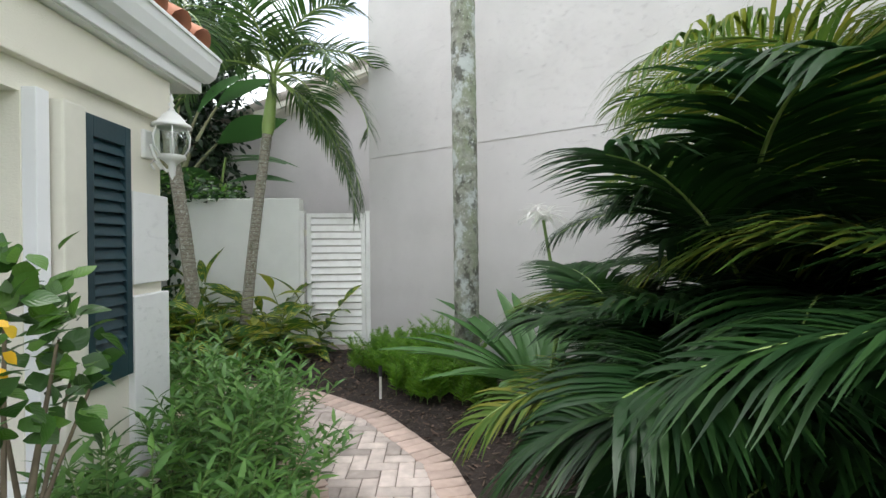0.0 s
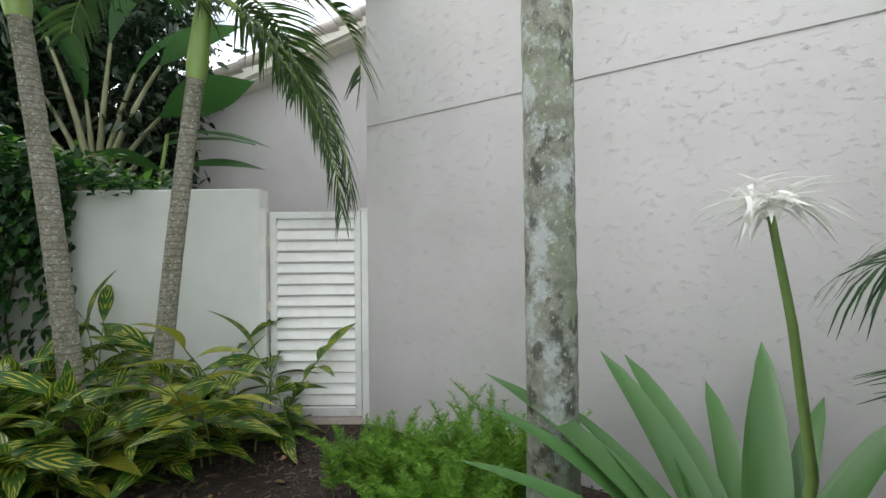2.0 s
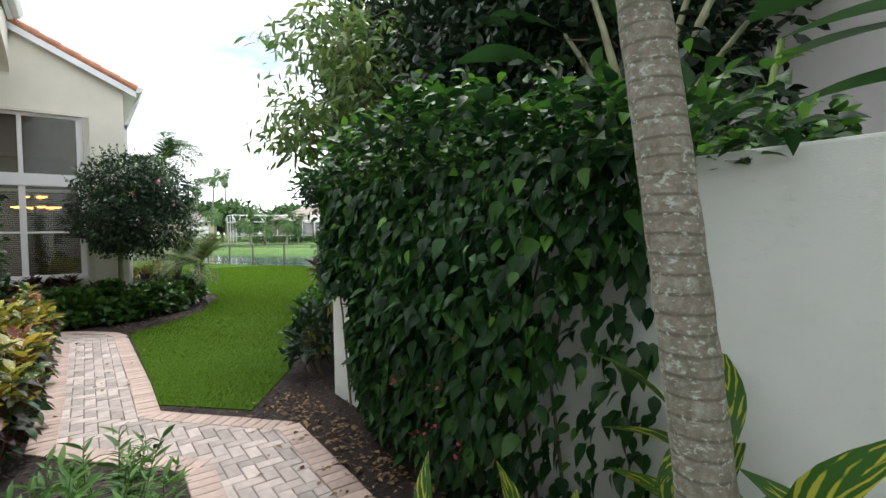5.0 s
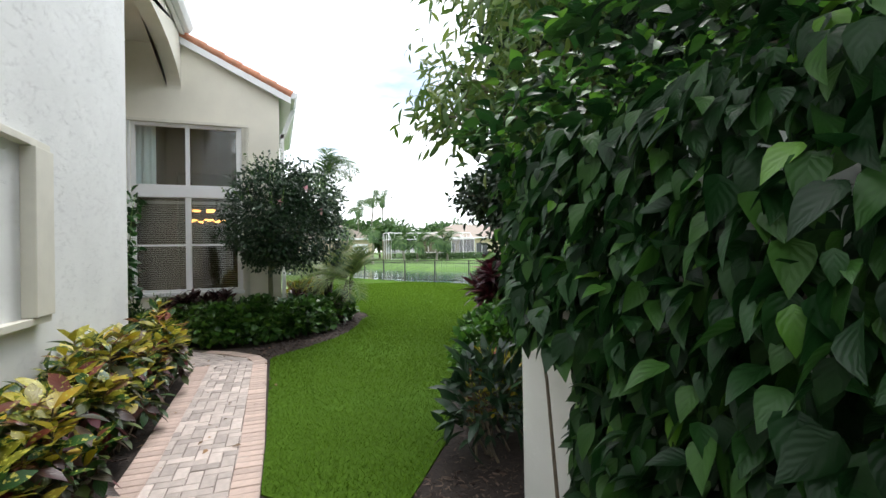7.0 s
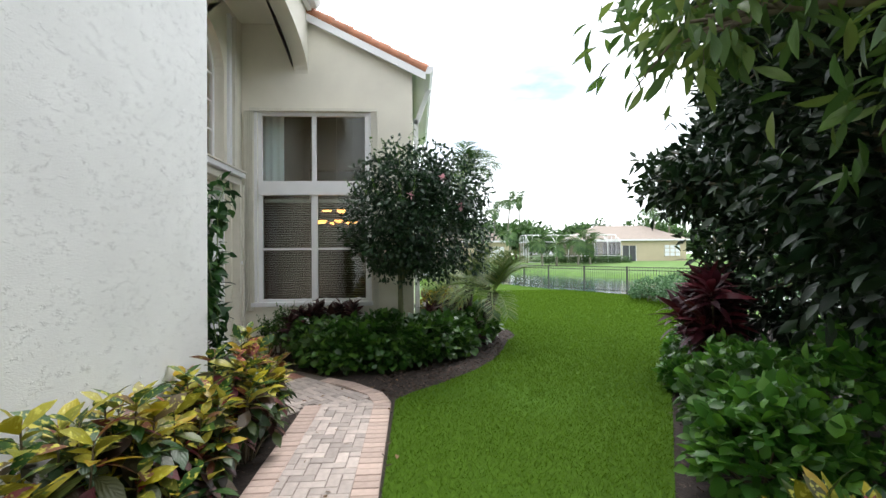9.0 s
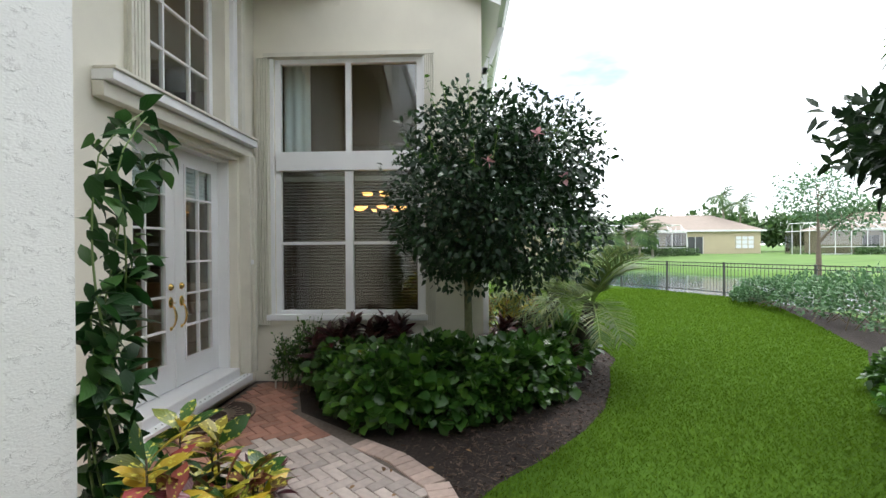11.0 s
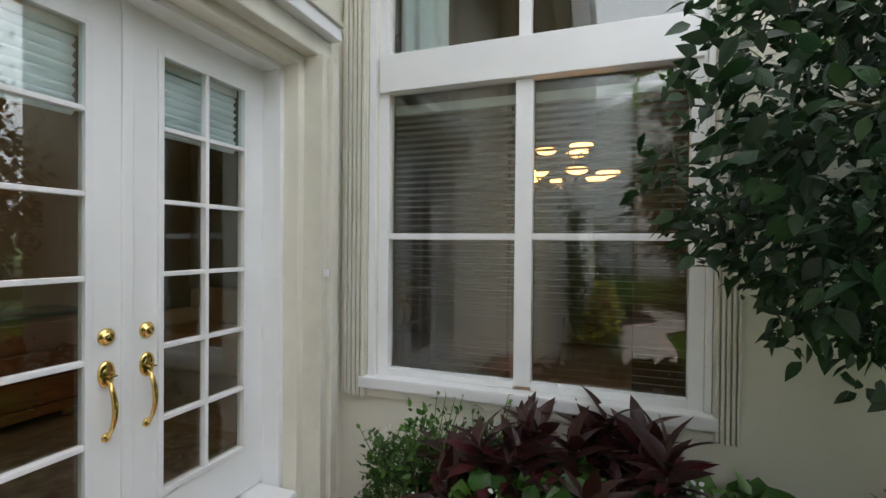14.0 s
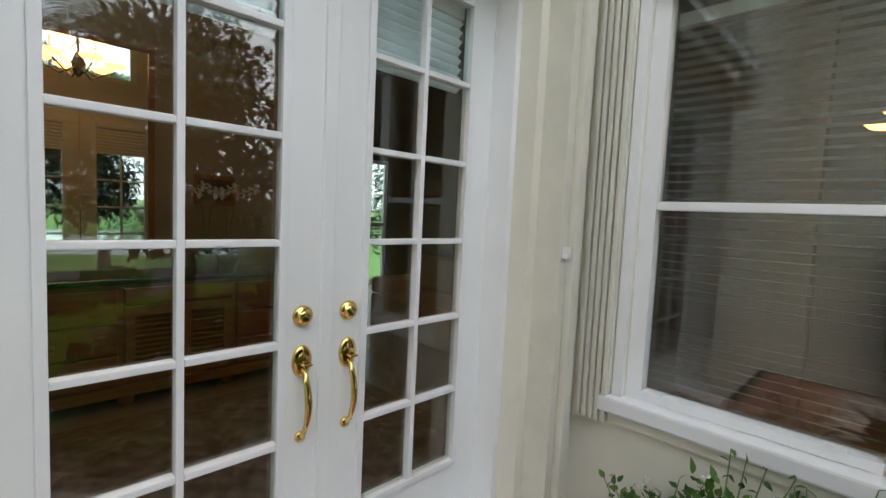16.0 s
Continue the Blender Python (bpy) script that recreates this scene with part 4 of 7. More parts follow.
# ---- shutter, lantern and window of the shutter wall ----
def louvre_shutter():
    t = thing("louvre_shutter", "navy blue louvred window shutter on the cream wall", "shutter", (WALL_X, 2.30, 0.70))
    w, h = 0.315, 1.28
    boxes("stile", [(0.002, 0.045, -w / 2, -w / 2 + 0.045, 0, h)], M_NAVY, t, bevel=0.004)
    boxes("stile", [(0.002, 0.045, w / 2 - 0.045, w / 2, 0, h)], M_NAVY, t, bevel=0.004)
    boxes("rail", [(0.002, 0.045, -w / 2 + 0.045, w / 2 - 0.045, 0, 0.14)], M_NAVY, t, bevel=0.004)
    boxes("rail", [(0.002, 0.045, -w / 2 + 0.045, w / 2 - 0.045, h - 0.10, h)], M_NAVY, t, bevel=0.004)
    boxes("back", [(0.001, 0.008, -w / 2 + 0.045, w / 2 - 0.045, 0.14, h - 0.10)], M_NAVY, t)
    n = 18
    for k in range(n):
        z = 0.14 + k * (h - 0.24) / n
        d = (h - 0.24) / n
        bm = bmesh.new()
        pts = [(0.036, z + 0.004), (0.043, z), (0.018, z + d), (0.010, z + d)]
        vs = [[bm.verts.new((px, y, pz)) for px, pz in pts] for y in (-w / 2 + 0.045, w / 2 - 0.045)]
        for q in range(4):
            r = (q + 1) % 4
            bm.faces.new((vs[0][q], vs[0][r], vs[1][r], vs[1][q]))
        bmesh.ops.recalc_face_normals(bm, faces=bm.faces)
        part("slat", bm, M_NAVY, t)
    return t


louvre_shutter()


def lantern():
    at = Vector((-1.55, 2.65, 1.96))
    t = thing("wall_lantern", "white cast wall lantern with curved glass", "lantern", at)
    M_L = material("lantern_white", (0.78, 0.78, 0.76), 0.4, vary=0.05)
    revolve("roof", [(0.005, 0.175), (0.02, 0.165), (0.045, 0.145), (0.075, 0.105), (0.10, 0.09), (0.105, 0.075), (0.09, 0.07)], M_L, t, seg=20)
    revolve("finial", [(0.001, 0.265), (0.008, 0.25), (0.012, 0.235), (0.006, 0.22), (0.018, 0.205), (0.008, 0.19), (0.02, 0.17)], M_L, t, seg=10)
    revolve("glass", [(0.078, 0.068), (0.098, 0.02), (0.092, -0.04), (0.06, -0.085)], M_GLASS, t, "clear curved glass", seg=20)
    revolve("base", [(0.07, -0.083), (0.072, -0.10), (0.045, -0.115), (0.02, -0.14), (0.016, -0.19), (0.002, -0.22)], M_L, t, seg=16)
    revolve("bulb", [(0.004, -0.085), (0.012, -0.07), (0.012, 0.0), (0.006, 0.03)], M_L, t, seg=8)
    for k in range(6):
        a = k * math.pi / 3
        tube("rib", [(math.cos(a) * r, math.sin(a) * r, z) for r, z in ((0.085, 0.068), (0.104, 0.02), (0.098, -0.04), (0.066, -0.085))], 0.004, M_L, t, seg=5)
    wx = WALL_X - at.x
    tube("arm", [(wx + 0.03, 0, -0.02), (wx + 0.05, 0, -0.08), (wx + 0.09, 0, -0.14), (-0.03, 0, -0.17), (0, 0, -0.15)], 0.009, M_L, t)
    tube("scroll", [(wx + 0.05, 0, -0.16), (wx + 0.03, 0, -0.13), (wx + 0.05, 0, -0.11), (wx + 0.07, 0, -0.13), (wx + 0.09, 0, -0.16)], 0.007, M_L, t)
    boxes("back_plate", [(wx + 0.0, wx + 0.025, -0.045, 0.045, -0.10, 0.06)], M_L, t, bevel=0.01)
    return t


lantern()
gw1 = tagged(thing("window_1", "garden window with aluminium storm shutter tracks", "window", (WALL_X, 1.4, 1.2)), kind="structure")
boxes("pane", [(-0.20, -0.19, -0.48, 0.42, -0.78, 0.78)], M_GLASS, gw1)
boxes("window_frame", [(-0.21, -0.15, -0.5, -0.45, -0.78, 0.78), (-0.21, -0.15, 0.37, 0.42, -0.78, 0.78), (-0.21, -0.15, -0.03, 0.02, -0.78, 0.78)], M_TRIM, gw1)
boxes("window_sill", [(-0.2, 0.09, -0.5, 0.45, -0.80, -0.76)], M_TRIM, gw1, bevel=0.006)
boxes("shutter_track", [(0.0, 0.06, 0.455, 0.52, -0.85, 0.80)], M_TRIM, gw1, "white upright storm shutter track", bevel=0.004)
boxes("shutter_stack", [(0.0, 0.10, 0.54, 0.67, -0.85, 0.78)], M_ALU, gw1, "folded cream storm shutter", bevel=0.01)
tagged(boxes("wall_room_backing", [(-2.4, -2.3, 0.5, 2.2, 0, 2.3)], M_ROOM), "dim room wall behind the garden window", "wall", kind="structure")


# ---- the bay window ----
def accordion(name, x, y0, y1, z0, z1, parent, axis="x", n=5):
    """A folded accordion storm shutter: narrow ribs side by side."""
    s = boxes(name, [(x, x + 0.03, y0, y1, z0, z1)] if axis == "x" else [(y0, y1, x, x + 0.03, z0, z1)], M_ALU, parent, "folded cream storm shutter", 0.003)
    d = (y1 - y0) / n
    for k in range(n):
        a, b = y0 + d * (k + 0.15), y0 + d * (k + 0.85)
        boxes("rib", [(x + 0.03, x + 0.065, a, b, z0 - 0.01, z1)] if axis == "x" else [(a, b, x + 0.03, x + 0.065, z0 - 0.01, z1)], M_ALU, s, bevel=0.006)
    return s


def bay_window():
    t = tagged(thing("window_2", "tall white double-hung bay window with blinds", "window"), kind="structure")
    X = BAY_X
    gx0, gx1 = X - 0.09, X - 0.04
    boxes("window_frame", [(gx0, X - 0.02, WY0, WY0 + 0.075, WZ0, WZ1)], M_TRIM, t, bevel=0.005)
    boxes("window_frame", [(gx0, X - 0.02, WY1 - 0.075, WY1, WZ0, WZ1)], M_TRIM, t, bevel=0.005)
    boxes("head", [(gx0, X - 0.02, WY0 + 0.075, WY1 - 0.075, WZ1 - 0.06, WZ1)], M_TRIM, t, bevel=0.005)
    boxes("mid_band", [(gx0, X + 0.015, WY0 + 0.02, WY1 - 0.02, 2.74, 2.985)], M_TRIM, t, "broad white stucco band", bevel=0.005)
    boxes("mullion", [(gx0, X - 0.02, 3.14, 3.245, WZ0 + 0.03, 2.738)], M_TRIM, t, bevel=0.005)
    boxes("mullion", [(gx0, X - 0.02, 3.155, 3.23, 2.987, WZ1 - 0.06)], M_TRIM, t, bevel=0.005)
    boxes("bottom_rail", [(gx0, X - 0.02, WY0 + 0.075, 3.14, WZ0 + 0.01, WZ0 + 0.055)], M_TRIM, t, bevel=0.004)
    boxes("bottom_rail", [(gx0, X - 0.02, 3.245, WY1 - 0.075, WZ0 + 0.01, WZ0 + 0.055)], M_TRIM, t, bevel=0.004)
    for a, b in ((WY0 + 0.075, 3.14), (3.245, WY1 - 0.075)):
        boxes("meeting_rail", [(gx0 + 0.01, X - 0.025, a, b, 1.772, 1.812)], M_TRIM, t, bevel=0.004)
        boxes("pane", [(gx0 + 0.024, gx0 + 0.028, a, b, 1.79, 2.74)], M_GLASS, t)
        boxes("pane", [(gx0 + 0.012, gx0 + 0.016, a, b, WZ0 + 0.05, 1.775)], M_GLASS, t)
        boxes("pane", [(gx0 + 0.024, gx0 + 0.028, a, b, 2.98, WZ1 - 0.05)], M_GLASS, t)
        boxes("latch", [(X - 0.028, X - 0.012, a + 0.1, a + 0.16, WZ0 + 0.055, WZ0 + 0.07)], M_TRIM, t)
        boxes("latch", [(X - 0.028, X - 0.012, b - 0.16, b - 0.1, WZ0 + 0.055, WZ0 + 0.07)], M_TRIM, t)
        blind = boxes("blind", [(gx0 - 0.075, gx0 - 0.03, a, b, 2.62, 2.68)], M_BLIND, t, "grey horizontal blind, slats open")
        n = 40
        for k in range(n):
            z = 0.95 + k * (2.62 - 0.95) / n
            bm = bmesh.new()
            vs = [bm.verts.new(p) for p in ((gx0 - 0.075, a, z - 0.004), (gx0 - 0.03, a, z + 0.004), (gx0 - 0.03, b, z + 0.004), (gx0 - 0.075, b, z - 0.004))]
            bm.faces.new(vs)
            bmesh.ops.solidify(bm, geom=list(bm.faces), thickness=0.0022)
            part("slat", bm, M_BLIND, blind)
    # sill and surround
    boxes("window_sill", [(X - 0.04, X + 0.07, WY0 - 0.10, WY1 + 0.06, WZ0 - 0.07, WZ0 + 0.008)], M_TRIM, t, bevel=0.012)
    boxes("apron", [(X, X + 0.03, WY0 - 0.08, WY1 + 0.05, WZ0 - 0.13, WZ0 - 0.072)], M_CREAM, t, bevel=0.006)
    boxes("shutter_rail", [(X, X + 0.07, WY0 - 0.12, WY1 + 0.16, WZ1 + 0.0, WZ1 + 0.055)], M_ALU, t, "cream storm shutter rail", bevel=0.004)
    boxes("surround", [(X, X + 0.025, WY0 - 0.05, WY0, WZ0 + 0.01, WZ1)], M_TRIM, t, bevel=0.004)
    boxes("surround", [(X, X + 0.025, WY1, WY1 + 0.03, WZ0 + 0.01, WZ1)], M_TRIM, t, bevel=0.004)
    accordion("shutter_stack", X + 0.002, WY0 - 0.22, WY0 - 0.055, 0.74, WZ1, t)
    accordion("shutter_stack", X + 0.002, WY1 + 0.035, WY1 + 0.16, 0.74, WZ1, t)
    return t


bay_window()


# ---- the porch doors ----
def french_doors():
    t = tagged(thing("door_1", "white double french doors with brass handles, closed", "door"), kind="structure")
    y0, y1 = 1.68, 1.725
    boxes("door_frame", [(DX0, DX0 + 0.035, DOOR_Y - 0.25, DOOR_Y - 0.1, DZ0, DZ1)], M_DOOR, t, bevel=0.004)
    boxes("door_frame", [(DX1 - 0.03, DX1, DOOR_Y - 0.25, DOOR_Y - 0.1, DZ0, DZ1)], M_DOOR, t, bevel=0.004)
    boxes("door_frame", [(DX0 + 0.035, DX1 - 0.03, DOOR_Y - 0.25, DOOR_Y - 0.1, DZ1 - 0.035, DZ1)], M_DOOR, t, bevel=0.004)
    boxes("door_sill", [(DX0 + 0.035, DX1 - 0.03, 1.62, 1.99, DZ0 - 0.005, 0.30)], M_TRIM, t, "white timber door sill", bevel=0.02)
    boxes("sill_track", [(-14.5, DX1 + 0.1, 1.99, 2.09, DZ0 - 0.02, 0.20)], M_TRIM, t, "white shutter track along the sill", bevel=0.006)
    for k in range(22):
        boxes("screw", [(-14.45 + 0.085 * k, -14.44 + 0.085 * k, 2.04, 2.05, 0.2, 0.204)], M_BLACK, t)
    for lx0, lx1, gx0, gx1, side in ((-14.385, -13.552, -14.235, -13.715, 1), (-13.548, -12.65, -13.385, -12.80, -1)):
        leaf = boxes("leaf", [(lx0, gx0, y0, y1, 0.31, 2.765), (gx1, lx1, y0, y1, 0.31, 2.765), (gx0, gx1, y0, y1, 0.31, 0.575), (gx0, gx1, y0, y1, 2.608, 2.765)], M_DOOR, t, "white painted door leaf")
        boxes("glazing_bead", [(gx0 - 0.02, gx0 + 0.008, y1, y1 + 0.012, 0.555, 2.628), (gx1 - 0.008, gx1 + 0.02, y1, y1 + 0.012, 0.555, 2.628), (gx0 + 0.008, gx1 - 0.008, y1, y1 + 0.012, 0.555, 0.583), (gx0 + 0.008, gx1 - 0.008, y1, y1 + 0.012, 2.60, 2.628)], M_TRIM, leaf, bevel=0.003)
        boxes("pane", [(gx0, gx1, 1.700, 1.704, 0.575, 2.608)], M_GLASS, leaf)
        mid = (gx0 + gx1) / 2
        boxes("muntin", [(mid - 0.011, mid + 0.011, 1.692, y1 + 0.006, 0.575, 2.608)], M_TRIM, leaf, bevel=0.004)
        dz = (2.608 - 0.575) / 6
        for k in range(1, 6):
            z = 0.575 + k * dz
            boxes("muntin", [(gx0, mid - 0.011, 1.692, y1 + 0.006, z - 0.011, z + 0.011), (mid + 0.011, gx1, 1.692, y1 + 0.006, z - 0.011, z + 0.011)], M_TRIM, leaf, bevel=0.004)
        sh = boxes("shade", [(gx0 - 0.01, gx1 + 0.01, 1.625, 1.66, 2.57, 2.62)], M_SHADE, leaf, "raised white pleated shade")
        for k in range(8):
            z = 2.57 - 0.04 * k
            V = [(gx0, 1.64, z), (gx1, 1.64, z), (gx1, 1.665, z - 0.02), (gx0, 1.665, z - 0.02), (gx1, 1.64, z - 0.04), (gx0, 1.64, z - 0.04)]
            np_mesh("pleat", V, [(0, 1, 2, 3), (3, 2, 4, 5)], M_SHADE, sh)
    boxes("astragal", [(-13.575, -13.525, y1, y1 + 0.014, 0.31, 2.765)], M_DOOR, t, bevel=0.005)
    # lock and handle sets
    for x in (-13.465, -13.645):
        def rv(name, prof, z, parent=t, seg=18):
            o = revolve(name, prof, M_BRASS, parent, seg=seg)
            o.matrix_basis = Matrix.Translation((x, y1, z)) @ Matrix.Rotation(-math.pi / 2, 4, "X")
            return o
        rv("deadbolt", [(0.036, 0), (0.036, 0.006), (0.030, 0.011), (0.024, 0.013), (0.022, 0.024), (0.014, 0.028), (0.001, 0.028)], 1.345)
        h = rv("handle", [(0.036, 0), (0.036, 0.006), (0.029, 0.012), (0.018, 0.016), (0.001, 0.017)], 1.19)
        h.scale = (1, 1.55, 1)
        boxes("thumb_latch", [(x - 0.016, x + 0.016, y1 + 0.012, y1 + 0.05, 1.182, 1.19)], M_BRASS, t, bevel=0.003)
        ts = np.linspace(0, 1, 14)
        tube("grip", [(x - 0.0, y1 + 0.012 + 0.045 * math.sin(math.pi * s) ** 0.7, 1.165 - 0.235 * s) for s in ts], np.interp(ts, [0, 0.45, 1], [0.009, 0.013, 0.008]), M_BRASS, t, seg=10)
        rv("foot", [(0.02, 0), (0.02, 0.005), (0.014, 0.012), (0.001, 0.014)], 0.925)
    for z in (0.55, 1.15, 1.75, 2.45):
        tube("hinge", [(-14.385, y1 + 0.004, z), (-14.385, y1 + 0.004, z + 0.10)], 0.007, M_TRIM, t, seg=8)
    boxes("door_stop", [(-14.43, -14.419, 1.80, 1.812, 1.98, 2.09)], M_TRIM, t, "small loose white strip")
    # header ledge and storm shutter stacks
    boxes("ledge", [(-14.62, CORNER_X - 1.7, DOOR_Y, DOOR_Y + 0.17, 2.98, 3.06)], M_TRIM, t, "white ledge over the doors", bevel=0.008)
    boxes("ledge_track", [(-14.62, CORNER_X - 1.7, DOOR_Y, DOOR_Y + 0.10, 2.86, 2.978)], M_ALU, t, "cream shutter track under the ledge", bevel=0.01)
    boxes("ledge_track", [(-14.62, CORNER_X - 1.7, DOOR_Y + 0.01, DOOR_Y + 0.19, 3.062, 3.085)], M_ALU, t, bevel=0.004)
    boxes("shutter_post", [(-14.53, -14.475, DOOR_Y, DOOR_Y + 0.13, 0.205, 2.86)], M_ALU, t, bevel=0.004)
    boxes("shutter_post", [(-14.60, -14.535, DOOR_Y, DOOR_Y + 0.16, 0.205, 2.86)], M_ALU, t, bevel=0.004)
    boxes("shutter_post", [(-14.70, -14.605, DOOR_Y, DOOR_Y + 0.10, 0.205, 2.86)], M_TRIM, t, bevel=0.004)
    boxes("shutter_lock", [(-14.51, -14.49, DOOR_Y + 0.13, DOOR_Y + 0.16, 1.54, 1.59)], M_TRIM, t, bevel=0.003)
    return t


french_doors()


def arched_window():
    t = tagged(thing("window_3", "white arched window above the porch doors", "window"), kind="structure")
    y0, y1 = 1.74, 1.80
    c, r = (AX0 + AX1) / 2, (AX1 - AX0) / 2
    arcp = lambda rr: [(c + rr * math.cos(a), AZS + rr * math.sin(a)) for a in np.linspace(math.pi, 0, 17)]
    boxes("window_frame", [(AX0, AX0 + 0.07, y0, y1, AZ0, AZS), (AX1 - 0.07, AX1, y0, y1, AZ0, AZS), (AX0 + 0.07, AX1 - 0.07, y0, y1, AZ0, AZ0 + 0.06)], M_TRIM, t, bevel=0.004)
    slab("arch_frame", [*arcp(r), *arcp(r - 0.07)[::-1]], "y", y0, y1, M_TRIM, t)
    for x in (c - 0.22, c + 0.22):
        boxes("muntin", [(x - 0.012, x + 0.012, y0 + 0.01, y1 - 0.01, AZ0 + 0.06, AZS + 0.5)], M_TRIM, t)
    for z in (AZ0 + 0.5, AZ0 + 0.95, AZS):
        boxes("muntin", [(AX0 + 0.07, AX1 - 0.07, y0 + 0.012, y1 - 0.012, z - 0.012, z + 0.012)], M_TRIM, t)
    slab("pane", [(AX0 + 0.05, AZ0 + 0.03), *arcp(r - 0.05), (AX1 - 0.05, AZ0 + 0.03)], "y", 1.768, 1.772, M_GLASS, t)
    boxes("shutter_track", [(AX0 - 0.30, AX0 - 0.22, DOOR_Y, DOOR_Y + 0.09, 3.085, 5.6)], M_ALU, t, bevel=0.004)
    boxes("shutter_track", [(AX0 - 0.20, AX0 - 0.10, DOOR_Y, DOOR_Y + 0.05, 3.085, 5.6)], M_TRIM, t, bevel=0.004)
    accordion("shutter_stack", DOOR_Y, AX1 + 0.12, AX1 + 0.32, 3.09, 5.5, t, axis="y", n=5)
    return t


arched_window()
n_sh = thing("storm_shutter", "cream folded storm shutter beside a wall window", "storm shutter", (-8.18, NORTH_Y, 1.2))
boxes("folded_shutter", [(-0.26, 0.0, 0.0, 0.09, 0.0, 1.12)], M_ALU, n_sh, bevel=0.006)
boxes("rail", [(-0.26, 1.4, 0.0, 0.07, 1.122, 1.17)], M_ALU, n_sh, bevel=0.004)
boxes("bottom_rail", [(-0.26, 1.4, 0.0, 0.07, -0.05, -0.002)], M_ALU, n_sh, bevel=0.004)

# ---- rooms behind the glass ----
RF = 0.24
tagged(boxes("floor_room", [(-19.4, -5.76, -4.5, 1.62, 0.05, RF)], M_FLOORTILE), "beige tiled room floor", "floor", kind="structure")
tagged(boxes("floor_bay", [(-19.4, -15.16, 1.62, 4.67, 0.05, RF)], M_FLOORTILE), "beige tiled room floor", "floor", kind="structure")
tagged(boxes("wall_room_back", [(-15.6, -11.5, -1.35, -1.2, RF, 5.34)], M_ROOM), "beige inner wall behind the sideboard", "wall", kind="structure")
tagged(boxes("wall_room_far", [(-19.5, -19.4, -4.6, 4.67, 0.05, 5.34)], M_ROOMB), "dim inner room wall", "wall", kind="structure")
tagged(boxes("wall_room_side", [(-11.5, -11.35, -4.5, 1.62, RF, 5.34)], M_ROOM), "beige inner side wall", "wall", kind="structure")
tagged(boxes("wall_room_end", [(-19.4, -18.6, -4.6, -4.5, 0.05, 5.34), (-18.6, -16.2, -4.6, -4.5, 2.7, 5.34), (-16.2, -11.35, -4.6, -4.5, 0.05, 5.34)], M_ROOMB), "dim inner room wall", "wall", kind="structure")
tagged(boxes("ceiling_room", [(-19.5, -11.35, -4.6, 1.69, 5.35, 5.5), (-19.5, -15.16, 1.69, 4.67, 5.0, 5.15)], M_ROOM), "beige room ceiling", "ceiling", kind="structure")
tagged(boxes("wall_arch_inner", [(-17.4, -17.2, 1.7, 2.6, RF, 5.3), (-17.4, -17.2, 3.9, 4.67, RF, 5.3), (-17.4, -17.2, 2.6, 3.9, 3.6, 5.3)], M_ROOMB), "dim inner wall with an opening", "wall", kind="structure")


# ---- room furniture ----
def sideboard():
    t = thing("sideboard", "long waxed pine sideboard with louvred doors", "sideboard", (-13.75, -0.9, RF))
    W, D, H = 2.3, 0.5, 0.92
    boxes("body", [(-W / 2, W / 2, -D / 2, D / 2 - 0.02, 0.1, H - 0.04)], M_PINE, t)
    boxes("top", [(-W / 2 - 0.04, W / 2 + 0.04, -D / 2, D / 2 + 0.03, H - 0.04, H)], M_GREENTOP, t, "dark green polished stone top", bevel=0.01)
    boxes("plinth", [(-W / 2, W / 2, D / 2 - 0.05, D / 2 + 0.005, 0.08, 0.16)], M_PINE, t, bevel=0.01)
    for x in (-1.05, -0.35, 0.35, 1.05):
        revolve("foot", [(0.03, 0), (0.055, 0.02), (0.06, 0.05), (0.035, 0.08), (0.04, 0.1)], M_PINE, t, at=(x, D / 2 - 0.07, 0), seg=12)
    for x0, x1 in ((0.40, 1.12), (-1.12, -0.40)):
        for z0, z1 in ((0.62, 0.84), (0.40, 0.60), (0.18, 0.38)):
            d = boxes("drawer", [(x0, x1, D / 2 - 0.02, D / 2 + 0.012, z0, z1)], M_PINE, t, bevel=0.008)
            o = revolve("knob", [(0.006, 0), (0.008, 0.015), (0.022, 0.02), (0.02, 0.034), (0.001, 0.038)], M_PINE, d, seg=12)
            o.matrix_basis = Matrix.Translation(((x0 + x1) / 2, D / 2 + 0.012, (z0 + z1) / 2)) @ Matrix.Rotation(-math.pi / 2, 4, "X")
    for x0, x1 in ((0.005, 0.36), (-0.36, -0.005)):
        d = boxes("drawer", [(x0, x1, D / 2 - 0.02, D / 2 + 0.012, 0.74, 0.85)], M_PINE, t, bevel=0.006)
        d = boxes("door", [(x0, x0 + 0.06, D / 2 - 0.02, D / 2 + 0.012, 0.18, 0.72), (x1 - 0.06, x1, D / 2 - 0.02, D / 2 + 0.012, 0.18, 0.72), (x0 + 0.06, x1 - 0.06, D / 2 - 0.02, D / 2 + 0.012, 0.18, 0.25), (x0 + 0.06, x1 - 0.06, D / 2 - 0.02, D / 2 + 0.012, 0.66, 0.72)], M_PINE, t)
        for k in range(11):
            z = 0.25 + k * 0.037
            s = boxes("louvre", [(x0 + 0.06, x1 - 0.06, -0.016, 0.016, -0.004, 0.004)], M_PINE, d)
            s.matrix_basis = Matrix.Translation((0, D / 2 - 0.002, z + 0.02)) @ Matrix.Rotation(0.9, 4, "X")
    return t


